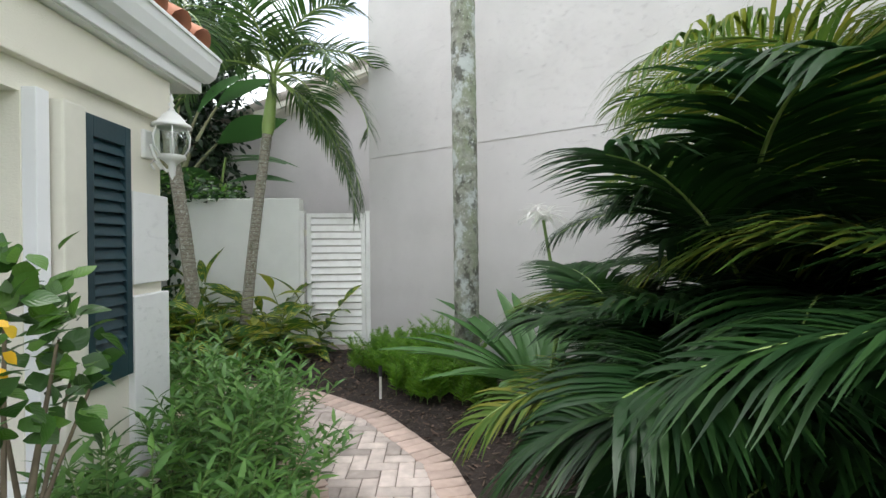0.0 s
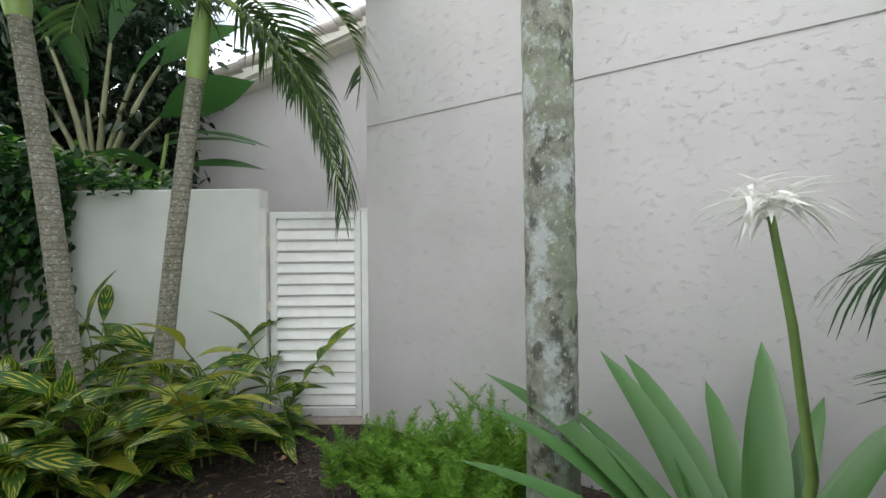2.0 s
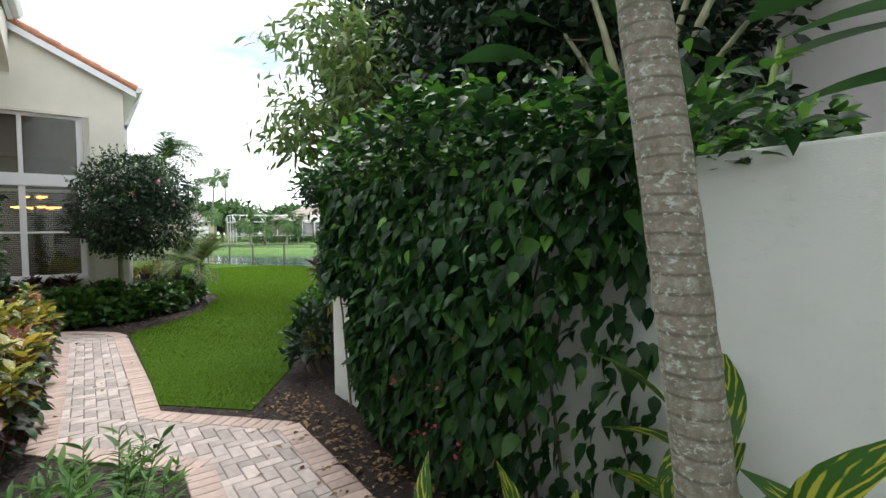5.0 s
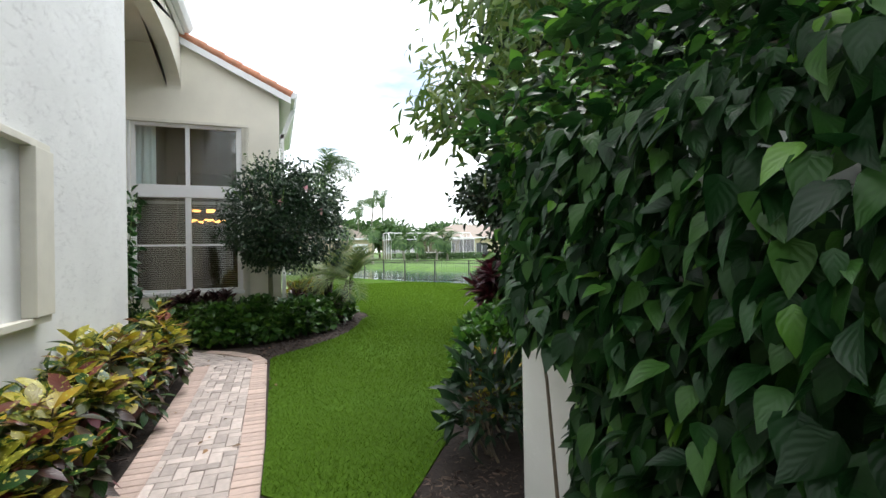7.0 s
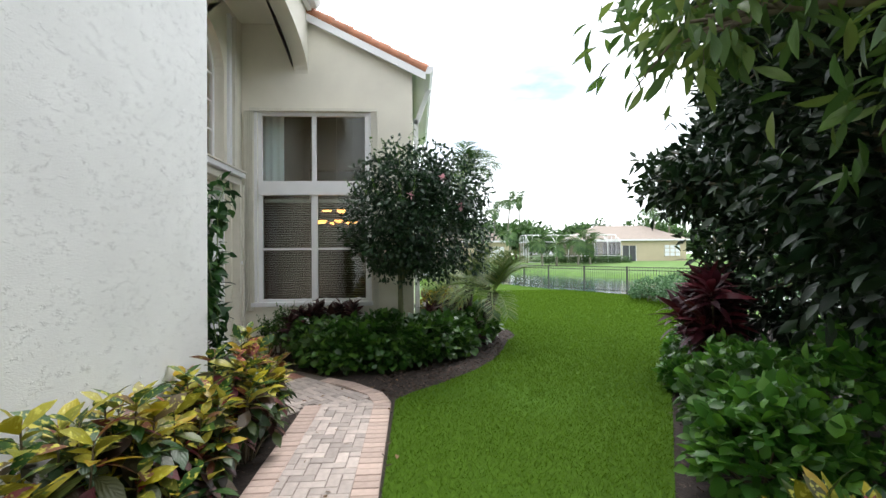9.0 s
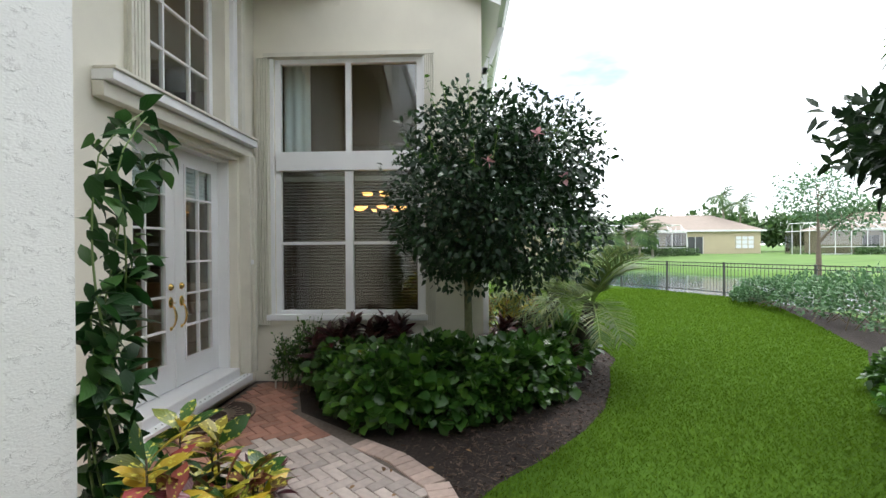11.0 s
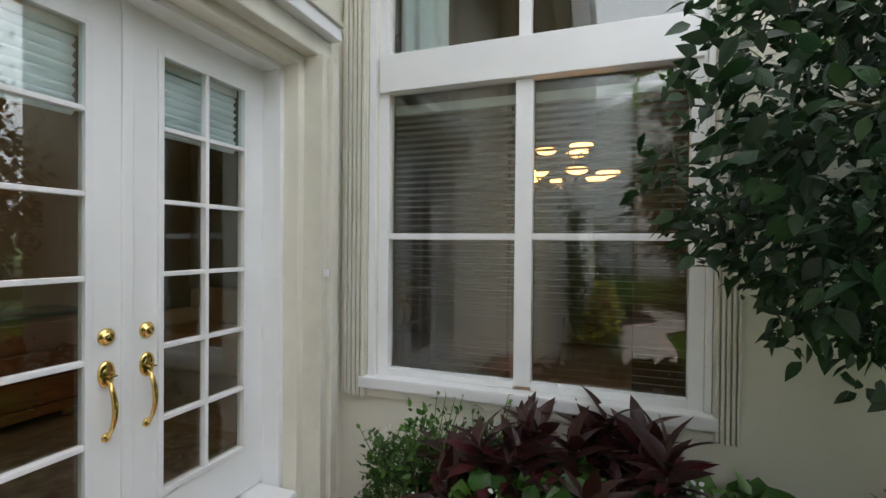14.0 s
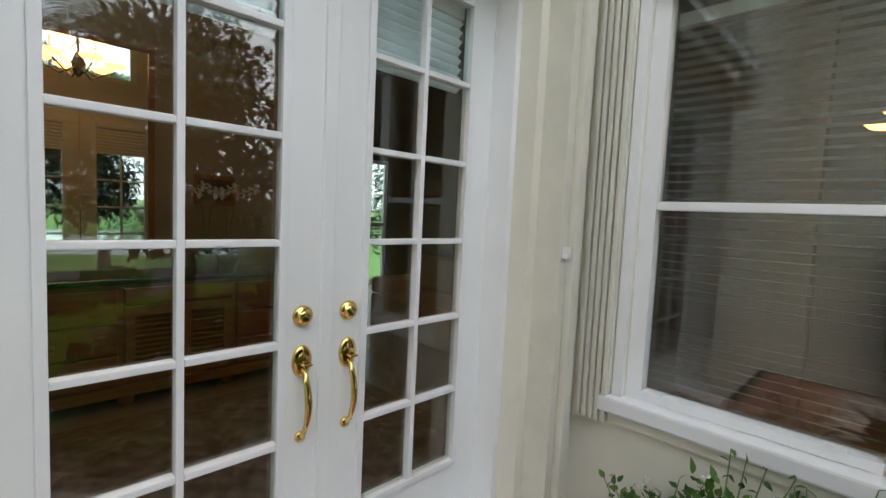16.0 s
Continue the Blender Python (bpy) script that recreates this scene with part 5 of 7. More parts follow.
sideboard()
rug = thing("rug", "grey and cream patterned woven rug", "rug", (-13.6, 0.55, RF))
boxes("field", [(-1.25, 1.25, -0.85, 0.85, 0.0, 0.012)], M_RUG, rug)
boxes("border", [(-1.4, 1.4, -1.0, -0.85, 0, 0.012), (-1.4, 1.4, 0.85, 1.0, 0, 0.012), (-1.4, -1.25, -0.85, 0.85, 0, 0.012), (1.25, 1.4, -0.85, 0.85, 0, 0.012)], M_MATRIM, rug, "paler woven border")
M_MIRROR = material("mirror_silver", (0.85, 0.85, 0.85), 0.02, 1.0, vary=0.0)
mir = thing("wall_mirror", "plain wall mirror above the sideboard", "mirror", (-13.1, -1.2, 2.1))
boxes("mirror_glass", [(-0.55, 0.42, 0.004, 0.012, -0.75, 0.75)], M_MIRROR, mir)
boxes("frame", [(-0.59, -0.55, 0.0, 0.03, -0.79, 0.79), (0.42, 0.46, 0.0, 0.03, -0.79, 0.79), (-0.55, 0.42, 0.0, 0.03, 0.75, 0.79), (-0.55, 0.42, 0.0, 0.03, -0.79, -0.75)], M_PINE, mir)
pic = thing("picture", "small dark framed picture of white flowers", "picture", (-14.15, -1.2, 1.82))
boxes("frame", [(-0.17, 0.17, 0.0, 0.025, -0.13, 0.13)], M_PINE, pic, bevel=0.005)
boxes("print", [(-0.13, 0.13, 0.026, 0.03, -0.09, 0.09)], M_ROOMB, pic)


def orchid(at, seed):
    rng = np.random.default_rng(seed)
    t = thing("orchid", "potted white orchid with arching stems", "orchid", at)
    revolve("pot", [(0.06, 0), (0.085, 0.06), (0.095, 0.14), (0.085, 0.145), (0.07, 0.12)], M_DARKBARK, t, seg=14)
    a = rng.random(6) * 6.28
    leaf_part("leaf", np.tile([0, 0, 0.13], (6, 1)), np.stack([np.cos(a), np.sin(a), 0.9 + 0 * a], 1), 0.28, LEAF_LONG, M_HIB, t, rng, 0.1, stuff=False)
    for k in (-1, 1):
        path = [(0, 0, 0.12), (0.02 * k, 0, 0.4), (0.06 * k, 0.02, 0.6), (0.2 * k, 0.05, 0.68)]
        tube("stem", path, 0.004, M_GREENSTEM, t, seg=5)
        P = np.array([(0.06 * k + 0.05 * k * j, 0.03, 0.62 + 0.02 * j) for j in range(4)])
        P = np.repeat(P, 5, 0)
        th = np.tile(np.arange(5) * 1.2566, 4)
        leaf_part("flower", P, np.stack([np.cos(th), 0.3 + 0 * th, np.sin(th)], 1), 0.05, LEAF_BROAD, M_WHITEFLOWER, t, rng, 0.1, stuff=False)
    return t


orchid((-13.98, -0.85, RF + 0.92), 3)
orchid((-14.16, -0.87, RF + 0.92), 4)
M_BULB = glow("lamp_shade_glow", (1.0, 0.45, 0.12), 4.0)
M_SPOT = glow("downlight_glow", (1.0, 0.85, 0.6), 12.0)


def chandelier(at, r=0.36, top=5.0):
    t = thing("chandelier", "bronze chandelier with lit amber glass shades", "chandelier", at)
    tube("rod", [(0, 0, 0.1), (0, 0, top - at[2])], 0.01, M_IRON, t, seg=6)
    revolve("hub", [(0.01, -0.12), (0.05, -0.06), (0.06, 0.02), (0.02, 0.12)], M_IRON, t, seg=12)
    for k in range(9):
        a, up = (k * math.pi / 3 + 0.3, 0.0) if k < 6 else (k * 2.094 + 0.7, 0.24)
        q = r if k < 6 else r * 0.55
        x, y = q * math.cos(a), q * math.sin(a)
        tube("arm", [(0, 0, up), (x * 0.5, y * 0.5, up - 0.1), (x, y, up - 0.02)], 0.009, M_IRON, t, seg=6)
        revolve("shade", [(0.02, 0.0), (0.07, 0.012), (0.105, 0.045), (0.10, 0.048), (0.02, 0.01)], M_BULB, t, "lit amber glass shade", at=(x, y, up), seg=12)
    lamp = new("chandelier_light", bpy.data.lights.new("chandelier_light", "POINT"))
    lamp.data.energy, lamp.data.color, lamp.data.shadow_soft_size = 2.2, (1.0, 0.72, 0.42), 0.25
    lamp.location = (at[0], at[1], at[2] + 0.2)
    return t


chandelier((-16.6, 3.3, 2.35))
chandelier((-13.4, 0.4, 3.0), 0.3, 5.35)
for x, y in ((-16.2, 3.3), (-16.2, 3.9)):
    revolve_spot = thing("downlight", "lit recessed ceiling downlight", "downlight", (x, y, 5.0))
    revolve("lens", [(0.05, -0.004), (0.05, -0.012), (0.001, -0.012)], M_SPOT, revolve_spot, seg=14)
cur = thing("curtain", "pale grey hanging curtain beside the window", "curtain", (-15.3, 2.3, RF))
bm = bmesh.new()
cv = [[bm.verts.new((0.03 * math.sin(k * 1.3), -0.1 + k * 0.028, z)) for k in range(14)] for z in (2.75, 4.7)]
for k in range(13):
    bm.faces.new((cv[0][k], cv[0][k + 1], cv[1][k + 1], cv[1][k]))
part("cloth", bm, M_SHADE, cur, smooth=True)


def sofa():
    t = thing("sofa", "beige fabric sofa with cushions", "sofa", (-16.6, -0.6, RF))
    M_F = material("beige_fabric", (0.38, 0.32, 0.25), 0.9, vary=0.1, scale=30, bump=0.2)
    boxes("seat", [(-0.45, 0.45, -1.0, 1.0, 0.0, 0.45)], M_F, t, bevel=0.05)
    boxes("backrest", [(-0.45, -0.2, -1.0, 1.0, 0.45, 0.9)], M_F, t, bevel=0.08)
    for y in (-1.0, 0.8):
        boxes("armrest", [(-0.44, 0.45, y, y + 0.2, 0.45, 0.65)], M_F, t, bevel=0.05)
    return t


sofa()
gd = tagged(thing("door_2", "white sliding garden doors at the end of the room", "door", (-17.4, -4.55, RF)), kind="structure")
for x in (-1.2, -0.4, 0.4, 1.13):
    boxes("stile", [(x, x + 0.07, -0.03, 0.03, 0.0, 2.46)], M_TRIM, gd)
for z in (0.0, 1.15, 2.39):
    boxes("rail", [(-1.13, 1.13, -0.025, 0.025, z, z + 0.07)], M_TRIM, gd)
boxes("pane", [(-1.15, 1.15, -0.004, 0.004, 0.05, 2.4)], M_GLASS, gd)
for k, (x, y) in enumerate(((-19.0, -6.3), (-17.6, -6.0), (-16.3, -6.4), (-14.9, -6.1))):
    shrub("garden_shrub", "tall dark green shrub behind the house", "shrub", (x, y, 1.6), (0.95, 0.6, 1.9), 1500, 0.18, LEAF_LONG, M_HIB, 540 + k, group="shrubs behind the house")

# ---- paving ----
PATH_MID = [(-0.28, -2.0), (-0.28, 2.2), (-0.42, 2.75), (-0.85, 3.45), (-1.45, 3.98), (-2.2, 4.2), (-5.05, 5.11), (-6.27, 5.15), (-7.37, 4.21), (-8.6, 4.23), (-11.9, 4.20)]
HALF = 0.48


def offset_line(pts, d):
    P = np.array(pts, float)
    seg = np.diff(P, axis=0)
    seg /= np.linalg.norm(seg, axis=1, keepdims=True)
    nrm = np.stack([-seg[:, 1], seg[:, 0]], 1)
    out = [P[0] + nrm[0] * d]
    for k in range(1, len(P) - 1):
        m = nrm[k - 1] + nrm[k]
        m /= np.linalg.norm(m)
        out.append(P[k] + m * d / max(0.5, m @ nrm[k]))
    out.append(P[-1] + nrm[-1] * d)
    return [tuple(p) for p in out]


FLARE_N = [(-12.3, 4.55), (-12.75, 4.2), (-13.1, 3.75), (-13.35, 3.45), (-13.75, 2.95), (-14.35, 2.72), (-14.83, 2.60)]
FLARE_S = [(-14.83, 2.0), (-10.6, 2.0), (-10.6, 3.26), (-11.9, 3.72)]
left, right = offset_line(PATH_MID, HALF), offset_line(PATH_MID, -HALF)
road = right + FLARE_N + FLARE_S + [left[-1]] + left[::-1][1:]
walkway = tagged(prism("pavement", road, -0.12, -0.006, M_SAND), "garden path of pale clay pavers with a pink border", "path", kind="structure")


def paver_mesh(w, h, z, mat, seed=0):
    g, c = 0.003, 0.005
    bm = bmesh.new()
    lo = [bm.verts.new((sx * (w / 2 - g), sy * (h / 2 - g), -0.02)) for sx, sy in ((-1, -1), (1, -1), (1, 1), (-1, 1))]
    md = [bm.verts.new((sx * (w / 2 - g), sy * (h / 2 - g), z - c)) for sx, sy in ((-1, -1), (1, -1), (1, 1), (-1, 1))]
    hi = [bm.verts.new((sx * (w / 2 - g - c), sy * (h / 2 - g - c), z)) for sx, sy in ((-1, -1), (1, -1), (1, 1), (-1, 1))]
    bm.faces.new(hi)
    for a, b in ((lo, md), (md, hi)):
        for k in range(4):
            j = (k + 1) % 4
            bm.faces.new((a[k], a[j], b[j], b[k]))
    me = bpy.data.meshes.new("paver")
    bm.to_mesh(me)
    bm.free()
    me.materials.append(mat)
    return me


def lay(name, rows, mat, parent, limit=300, key=None, lift=0.0):
    """Pavers (x, y, w, h, angle): those first in order are single objects, the rest one joined mesh."""
    rng = np.random.default_rng(5)
    rows = sorted(rows, key=key) if key else rows
    meshes = {}
    Vs, Fs, off = [], [], 0
    for k, (x, y, w, h, a) in enumerate(rows):
        kk = (round(w, 3), round(h, 3))
        if kk not in meshes:
            meshes[kk] = paver_mesh(w, h, 0.004, mat)
        m = Matrix.Translation((x, y, lift + rng.uniform(-0.002, 0.003))) @ Matrix.Rotation(a, 4, "Z") @ Matrix.Rotation(rng.normal(0, 0.006), 4, "X")
        if k < limit:
            ob = new(name, meshes[kk])
            ob.parent = parent
            ob.matrix_basis = m
        else:
            me = meshes[kk]
            V = np.array([tuple(m @ v.co) for v in me.vertices])
            Vs.append(V)
            Fs.append(np.array([tuple(p.vertices) for p in me.polygons]) + off)
            off += len(V)
    if Vs:
        tagged(np_mesh("pavers", np.concatenate(Vs), np.concatenate(Fs), mat, parent), kind="stuff")


def herringbone(poly, org, ang, u=0.1):
    ca, sa = math.cos(ang), math.sin(ang)
    pts = np.array(poly)
    lo, hi = pts.min(0) - 1, pts.max(0) + 1
    R = int(max(hi - lo) / u) + 4
    cells = np.array([(i, j) for i in range(-R, R) for j in range(-R, R)])
    C = (cells + 0.5) * u
    W = np.stack([org[0] + C[:, 0] * ca - C[:, 1] * sa, org[1] + C[:, 0] * sa + C[:, 1] * ca], 1)
    ok = inside(W, poly)
    good = {tuple(c) for c in cells[ok]}
    rows = []
    for i, j in good:
        c = (i - j) % 4
        if c == 0:
            mate, first = (i + 1, j), True
        elif c == 1:
            mate, first = (i - 1, j), False
        elif c == 3:
            mate, first = (i, j + 1), True
        else:
            mate, first = (i, j - 1), False
        if mate in good:
            if not first:
                continue
            x, y = (i + mate[0] + 1) / 2 * u, (j + mate[1] + 1) / 2 * u
            w, h = (2 * u, u) if c == 0 else (u, 2 * u)
        else:
            x, y, w, h = (i + 0.5) * u, (j + 0.5) * u, u, u
        rows.append((org[0] + x * ca - y * sa, org[1] + x * sa + y * ca, w, h, ang))
    return rows


def soldier(line, depth=0.2, w=0.1):
    """Bricks side by side across a line."""
    P = np.array(line)
    L = np.r_[0, np.cumsum(np.linalg.norm(np.diff(P, axis=0), axis=1))]
    rows = []
    for s in np.arange(w / 2, L[-1], w + 0.002):
        k = min(np.searchsorted(L, s) - 1, len(P) - 2)
        f = (s - L[k]) / (L[k + 1] - L[k])
        p = P[k] + f * (P[k + 1] - P[k])
        d = P[k + 1] - P[k]
        rows.append((p[0], p[1], w, depth, math.atan2(d[1], d[0])))
    return rows


inner = offset_line(PATH_MID, HALF - 0.155) + offset_line(PATH_MID, -(HALF - 0.155))[::-1]
near_path = lambda r: abs(r[0] + 9.0)
lay("brick", herringbone(inner, (-7.4, 4.3), math.radians(0)), M_PAVER, walkway, 300, near_path)
edge = soldier(offset_line(PATH_MID, HALF - 0.1)) + soldier(offset_line(PATH_MID, -(HALF - 0.1)) + [(-12.25, 4.47), (-12.68, 4.12), (-13.0, 3.70)])
lay("border_brick", edge, M_BORDER, walkway, 280, near_path, 0.006)
porch_poly = [(-11.85, 3.9), (-11.85, 4.5), (-12.22, 4.40), (-12.6, 4.02), (-12.9, 3.62), (-13.25, 3.38), (-13.72, 2.88), (-14.32, 2.66), (-14.82, 2.58), (-14.82, 2.09), (-10.62, 2.09), (-10.62, 3.2), (-11.98, 3.78)]
porch_rows = herringbone(porch_poly, (-13.0, 2.6), math.radians(45))
lay("brick", [r for r in porch_rows if r[0] > -13.1 and r[1] > 2.75], M_PAVER, walkway, 300, lambda r: abs(r[0] + 12.5))
lay("porch_brick", [r for r in porch_rows if not (r[0] > -13.1 and r[1] > 2.75)], M_PORCH, walkway, 300, lambda r: abs(r[0] + 13.4) + abs(r[1] - 2.5))


def doormat():
    t = thing("door_mat", "brown half-round fibre doormat with a sun pattern", "doormat", (-13.55, 2.10, 0.006))
    th = np.linspace(0, math.pi, 29)
    pts = [(0.46 * math.cos(a), 0.40 * math.sin(a)) for a in th]
    prism("field", pts, 0.0, 0.016, M_MAT, t)
    rim = [(0.46 * math.cos(a), 0.40 * math.sin(a)) for a in th] + [(0.43 * math.cos(a), 0.37 * math.sin(a)) for a in th[::-1]]
    prism("rim", rim, 0.0, 0.022, M_MATRIM, t)
    for k in range(1, 24):
        a = math.pi * k / 24
        r = boxes("ray", [(0.13, 0.30 if k % 2 else 0.22, -0.006, 0.006, 0.016, 0.02)], M_MATRIM, t)
        r.matrix_basis = Matrix.Rotation(a, 4, "Z")
    return t


doormat()


def stake_light(at, h=0.3, white=True):
    t = thing("sprinkler", "slim garden sprinkler riser with a black head", "sprinkler", (at[0], at[1], -0.012))
    tube("riser", [(0, 0, -0.05), (0, 0, h * 0.7)], 0.011, M_PVC, t)
    tube("head", [(0, 0, h * 0.7), (0, 0, h)], 0.017, M_BLACK, t)
    return t


stake_light((-0.56, 4.14))
stake_light((-14.55, 2.35), 0.22)
stake_light((-6.6, 4.55), 0.07)

# ---- fence, pond edge and the far side ----
FENCE = [(-46.0, 4.6), (-38.0, 7.6), (-32.7, 9.9), (-28.9, 11.4), (-25.0, 13.5), (-20.5, 16.2), (-14.0, 20.0)]


def fence():
    t = thing("pool_fence", "dark bronze metal picket fence along the pond", "fence", (-28.9, 11.4, 0))
    o = np.array([-28.9, 11.4])
    H = 1.12
    pick = []
    for (x0, y0), (x1, y1) in zip(FENCE[:-1], FENCE[1:]):
        L = math.hypot(x1 - x0, y1 - y0)
        a = math.atan2(y1 - y0, x1 - x0)
        n = max(1, round(L / 2.3))
        for k in range(n):
            f0, f1 = k / n, (k + 1) / n
            px, py = x0 + (x1 - x0) * f0 - o[0], y0 + (y1 - y0) * f0 - o[1]
            ql = L / n
            m = Matrix.Translation((px, py, 0)) @ Matrix.Rotation(a, 4, "Z")
            p = boxes("post", [(-0.03, 0.03, -0.03, 0.03, -0.2, H + 0.03)], M_IRON, t)
            p.matrix_basis = m
            for z in (0.12, H - 0.14, H - 0.02):
                r = boxes("rail", [(0.03, ql - 0.03, -0.014, 0.014, z, z + 0.03)], M_IRON, t)
                r.matrix_basis = m
            for j in range(1, int(ql / 0.115)):
                pick.append((m @ Vector((j * 0.115, 0, 0.1)), m @ Vector((j * 0.115, 0, H - 0.02))))
    V, F = merge([tube_data([tuple(a), tuple(b)], 0.009, 4) for a, b in pick])
    tagged(np_mesh("pickets", V, F, M_IRON, t), kind="stuff")
    return t


fence()


def palm(name, label, base, height, r0, r1, fronds, flen, leaflet, mat, seed, lean=(0, 0), shaft=0.0, elev=(0.2, 1.2), droop=1.2, count=34, bark=None, group="", width=0.035, rings=True, hang=0.4, azims=None, vee=0.4):
    rng = np.random.default_rng(seed)
    t = thing(name, label, "palm", base, group)
    ts = np.linspace(0, 1, max(12, int(height / 0.05)) if rings else 10)
    path = np.stack([lean[0] * ts ** 1.3, lean[1] * ts ** 1.3, -0.05 + (height + 0.05) * ts], 1)
    rr = r0 + (r1 - r0) * ts + 0.35 * r0 * np.exp(-ts * height / 0.22)
    if rings:
        rr = rr * (1 + 0.02 * np.sin(ts * height / 0.17 * 2 * np.pi) + rng.normal(0, 0.008, len(ts)))
    tube("trunk", path, rr, bark or M_BARK, t, seg=18 if rings else 8)
    top = path[-1]
    d = np.array([lean[0], lean[1], height])
    d = d / np.linalg.norm(d)
    if shaft:
        s = np.linspace(0, 1, 8)
        tube("crownshaft", top + d * (s * shaft)[:, None] - [0, 0, 0.02], np.interp(s, [0, 0.12, 0.6, 1], [r1 * 1.1, r1 * 1.35, r1 * 1.05, r1 * 0.6]), M_SHAFT, t, "smooth green crownshaft", seg=14)
        top = top + d * shaft * 0.95
    for k in range(fronds):
        a = (k * 2.4 + rng.normal(0, 0.15)) if azims is None else azims[k % len(azims)] + rng.normal(0, 0.08)
        e = elev[0] + (elev[1] - elev[0]) * ((k * 0.618) % 1)
        frond(t, top, a, e, flen * rng.uniform(0.85, 1.1), leaflet, count, rng, mat, M_SHAFT, r0=0.018, droop=droop * rng.uniform(0.85, 1.2), hang=hang, width=width, vee=vee)
    return t


# the two ringed palms by the gate, with crownshafts
palm("gate_palm", "ringed grey palm trunk leaning, with a green crownshaft", (-2.35, 5.55, -0.02), 2.72, 0.068, 0.056, 9, 1.55, 0.42, M_PALM, 11, (0.32, -0.02), 0.72, (0.1, 1.2), 1.9, 40, width=0.03, hang=0.35, azims=[-0.2, 0.5, 1.3, 2.2, 3.0, 3.9, 4.7, 5.5, -0.45])
palm("gate_palm", "ringed grey palm trunk with lichen leaning beside the wall", (-2.78, 5.40, -0.02), 3.1, 0.078, 0.064, 9, 1.6, 0.42, M_PALM, 12, (-0.38, -0.02), 0.75, (0.2, 1.25), 1.6, 38, width=0.03, hang=0.35)
# tall single trunk before the grey wall; its crown stays out of view
palm("tall_palm", "tall grey palm trunk blotched with lichen", (0.235, 4.4, -0.02), 6.6, 0.118, 0.115, 10, 2.2, 0.5, M_PALM, 13, (-0.05, 0.0), 0.9, (0.2, 1.2), 1.6, 30, bark=M_BARKB)


gp = bpy.data.objects["gate_palm"]
rngp = np.random.default_rng(31)
for a, e, L, dr in ((-0.05, -0.72, 1.95, 0.85), (0.15, -0.62, 1.85, 0.95), (0.9, -0.3, 1.5, 1.2)):
    frond(gp, (0.41, 0, 3.38), a, e, L, 0.42, 46, rngp, M_PALM, M_SHAFT, r0=0.018, droop=dr, hang=0.7, width=0.026, vee=0.1)


def crinum():
    rng = np.random.default_rng(21)
    t = thing("crinum_lily", "broad strap-leaved lily with a white spider flower", "lily", (0.78, 3.75, 0))
    for k in range(26):
        a = k * 2.4
        e = 0.35 + 0.95 * ((k * 0.618) % 1)
        L = rng.uniform(0.85, 1.25)
        sh = leaf_shape(0.125, 0.28 + 0.25 * rng.random(), 0.55, 0.42, 9, 0.55)
        V, F, U = spread([[0.06 * math.cos(a), 0.06 * math.sin(a), 0.12]], [[math.cos(a) * math.cos(e), math.sin(a) * math.cos(e), math.sin(e)]], [L], sh, rng, 0.05)
        np_mesh("leaf", V, F, M_CRINUM, t, uv=U, smooth=True)
    tube("stalk", [(0.05, 0, 0.1), (0.16, 0.02, 0.7), (0.10, 0.02, 1.2), (0.04, 0.03, 1.56)], [0.02, 0.018, 0.015, 0.012], M_GREENSTEM, t)
    n = 76
    a, e = rng.random(n) * 6.28, rng.uniform(0.0, 1.2, n)
    P = np.array([0.04, 0.03, 1.60]) + rng.normal(0, 0.05, (n, 3)) * [1, 1, 0.4]
    leaf_part("flower", P, np.stack([np.cos(a) * np.cos(e), np.sin(a) * np.cos(e), np.sin(e)], 1), rng.uniform(0.10, 0.19, n), leaf_shape(0.13, 0.95, 0.2, 0.5, 6), M_WHITEFLOWER, t, rng, 0.2, "white spidery petals", stuff=False)
    return t


crinum()


def foxtail_fern(at, n, h, seed, sp=0.3):
    rng = np.random.default_rng(seed)
    t = thing("foxtail_fern", "bright green foxtail fern with plumed stems", "fern", (*at, 0), "ferns by the path")
    Vs, Fs, Us, off, st = [], [], [], 0, []
    for k in range(n):
        a, lean = rng.random() * 6.28, rng.uniform(0.05, 0.75)
        L = h * rng.uniform(0.65, 1.1)
        b = rng.normal(0, sp * 0.35, 2)
        s = np.linspace(0, 1, 8)
        path = np.stack([b[0] + np.cos(a) * lean * L * s ** 1.6, b[1] + np.sin(a) * lean * L * s ** 1.6, L * s * (1 - 0.25 * lean * s)], 1)
        st.append(tube_data(path, np.linspace(0.004, 0.0015, 8), 4))
        m = 260
        u = rng.uniform(0.12, 1, m)
        P = np.stack([np.interp(u, s, path[:, c]) for c in range(3)], 1)
        th = rng.random(m) * 6.28
        D = np.stack([np.cos(th), np.sin(th), 0.55 + 0 * th], 1)
        V, F, U = spread(P, D, (0.055 * (1.15 - u) + 0.014) * 1.35, NEEDLE, rng, 0.8)
        Vs.append(V); Fs.append(F + off); Us.append(U)
        off += len(V)
    tagged(np_mesh("foliage", np.concatenate(Vs), np.concatenate(Fs), M_FERN, t, uv=np.concatenate(Us)), kind="stuff")
    V, F = merge(st)
    np_mesh("branchwork", V, F, M_GREENSTEM, t)
    return t


for k, (x, y, n, h) in enumerate(((-0.62, 4.95, 42, 0.5), (-0.35, 4.75, 40, 0.55), (-0.25, 4.35, 46, 0.48), (0.12, 4.75, 30, 0.62), (-0.05, 4.15, 34, 0.42), (0.30, 4.05, 26, 0.40), (0.02, 5.1, 22, 0.6))):
    foxtail_fern((x, y), n, h, 40 + k)


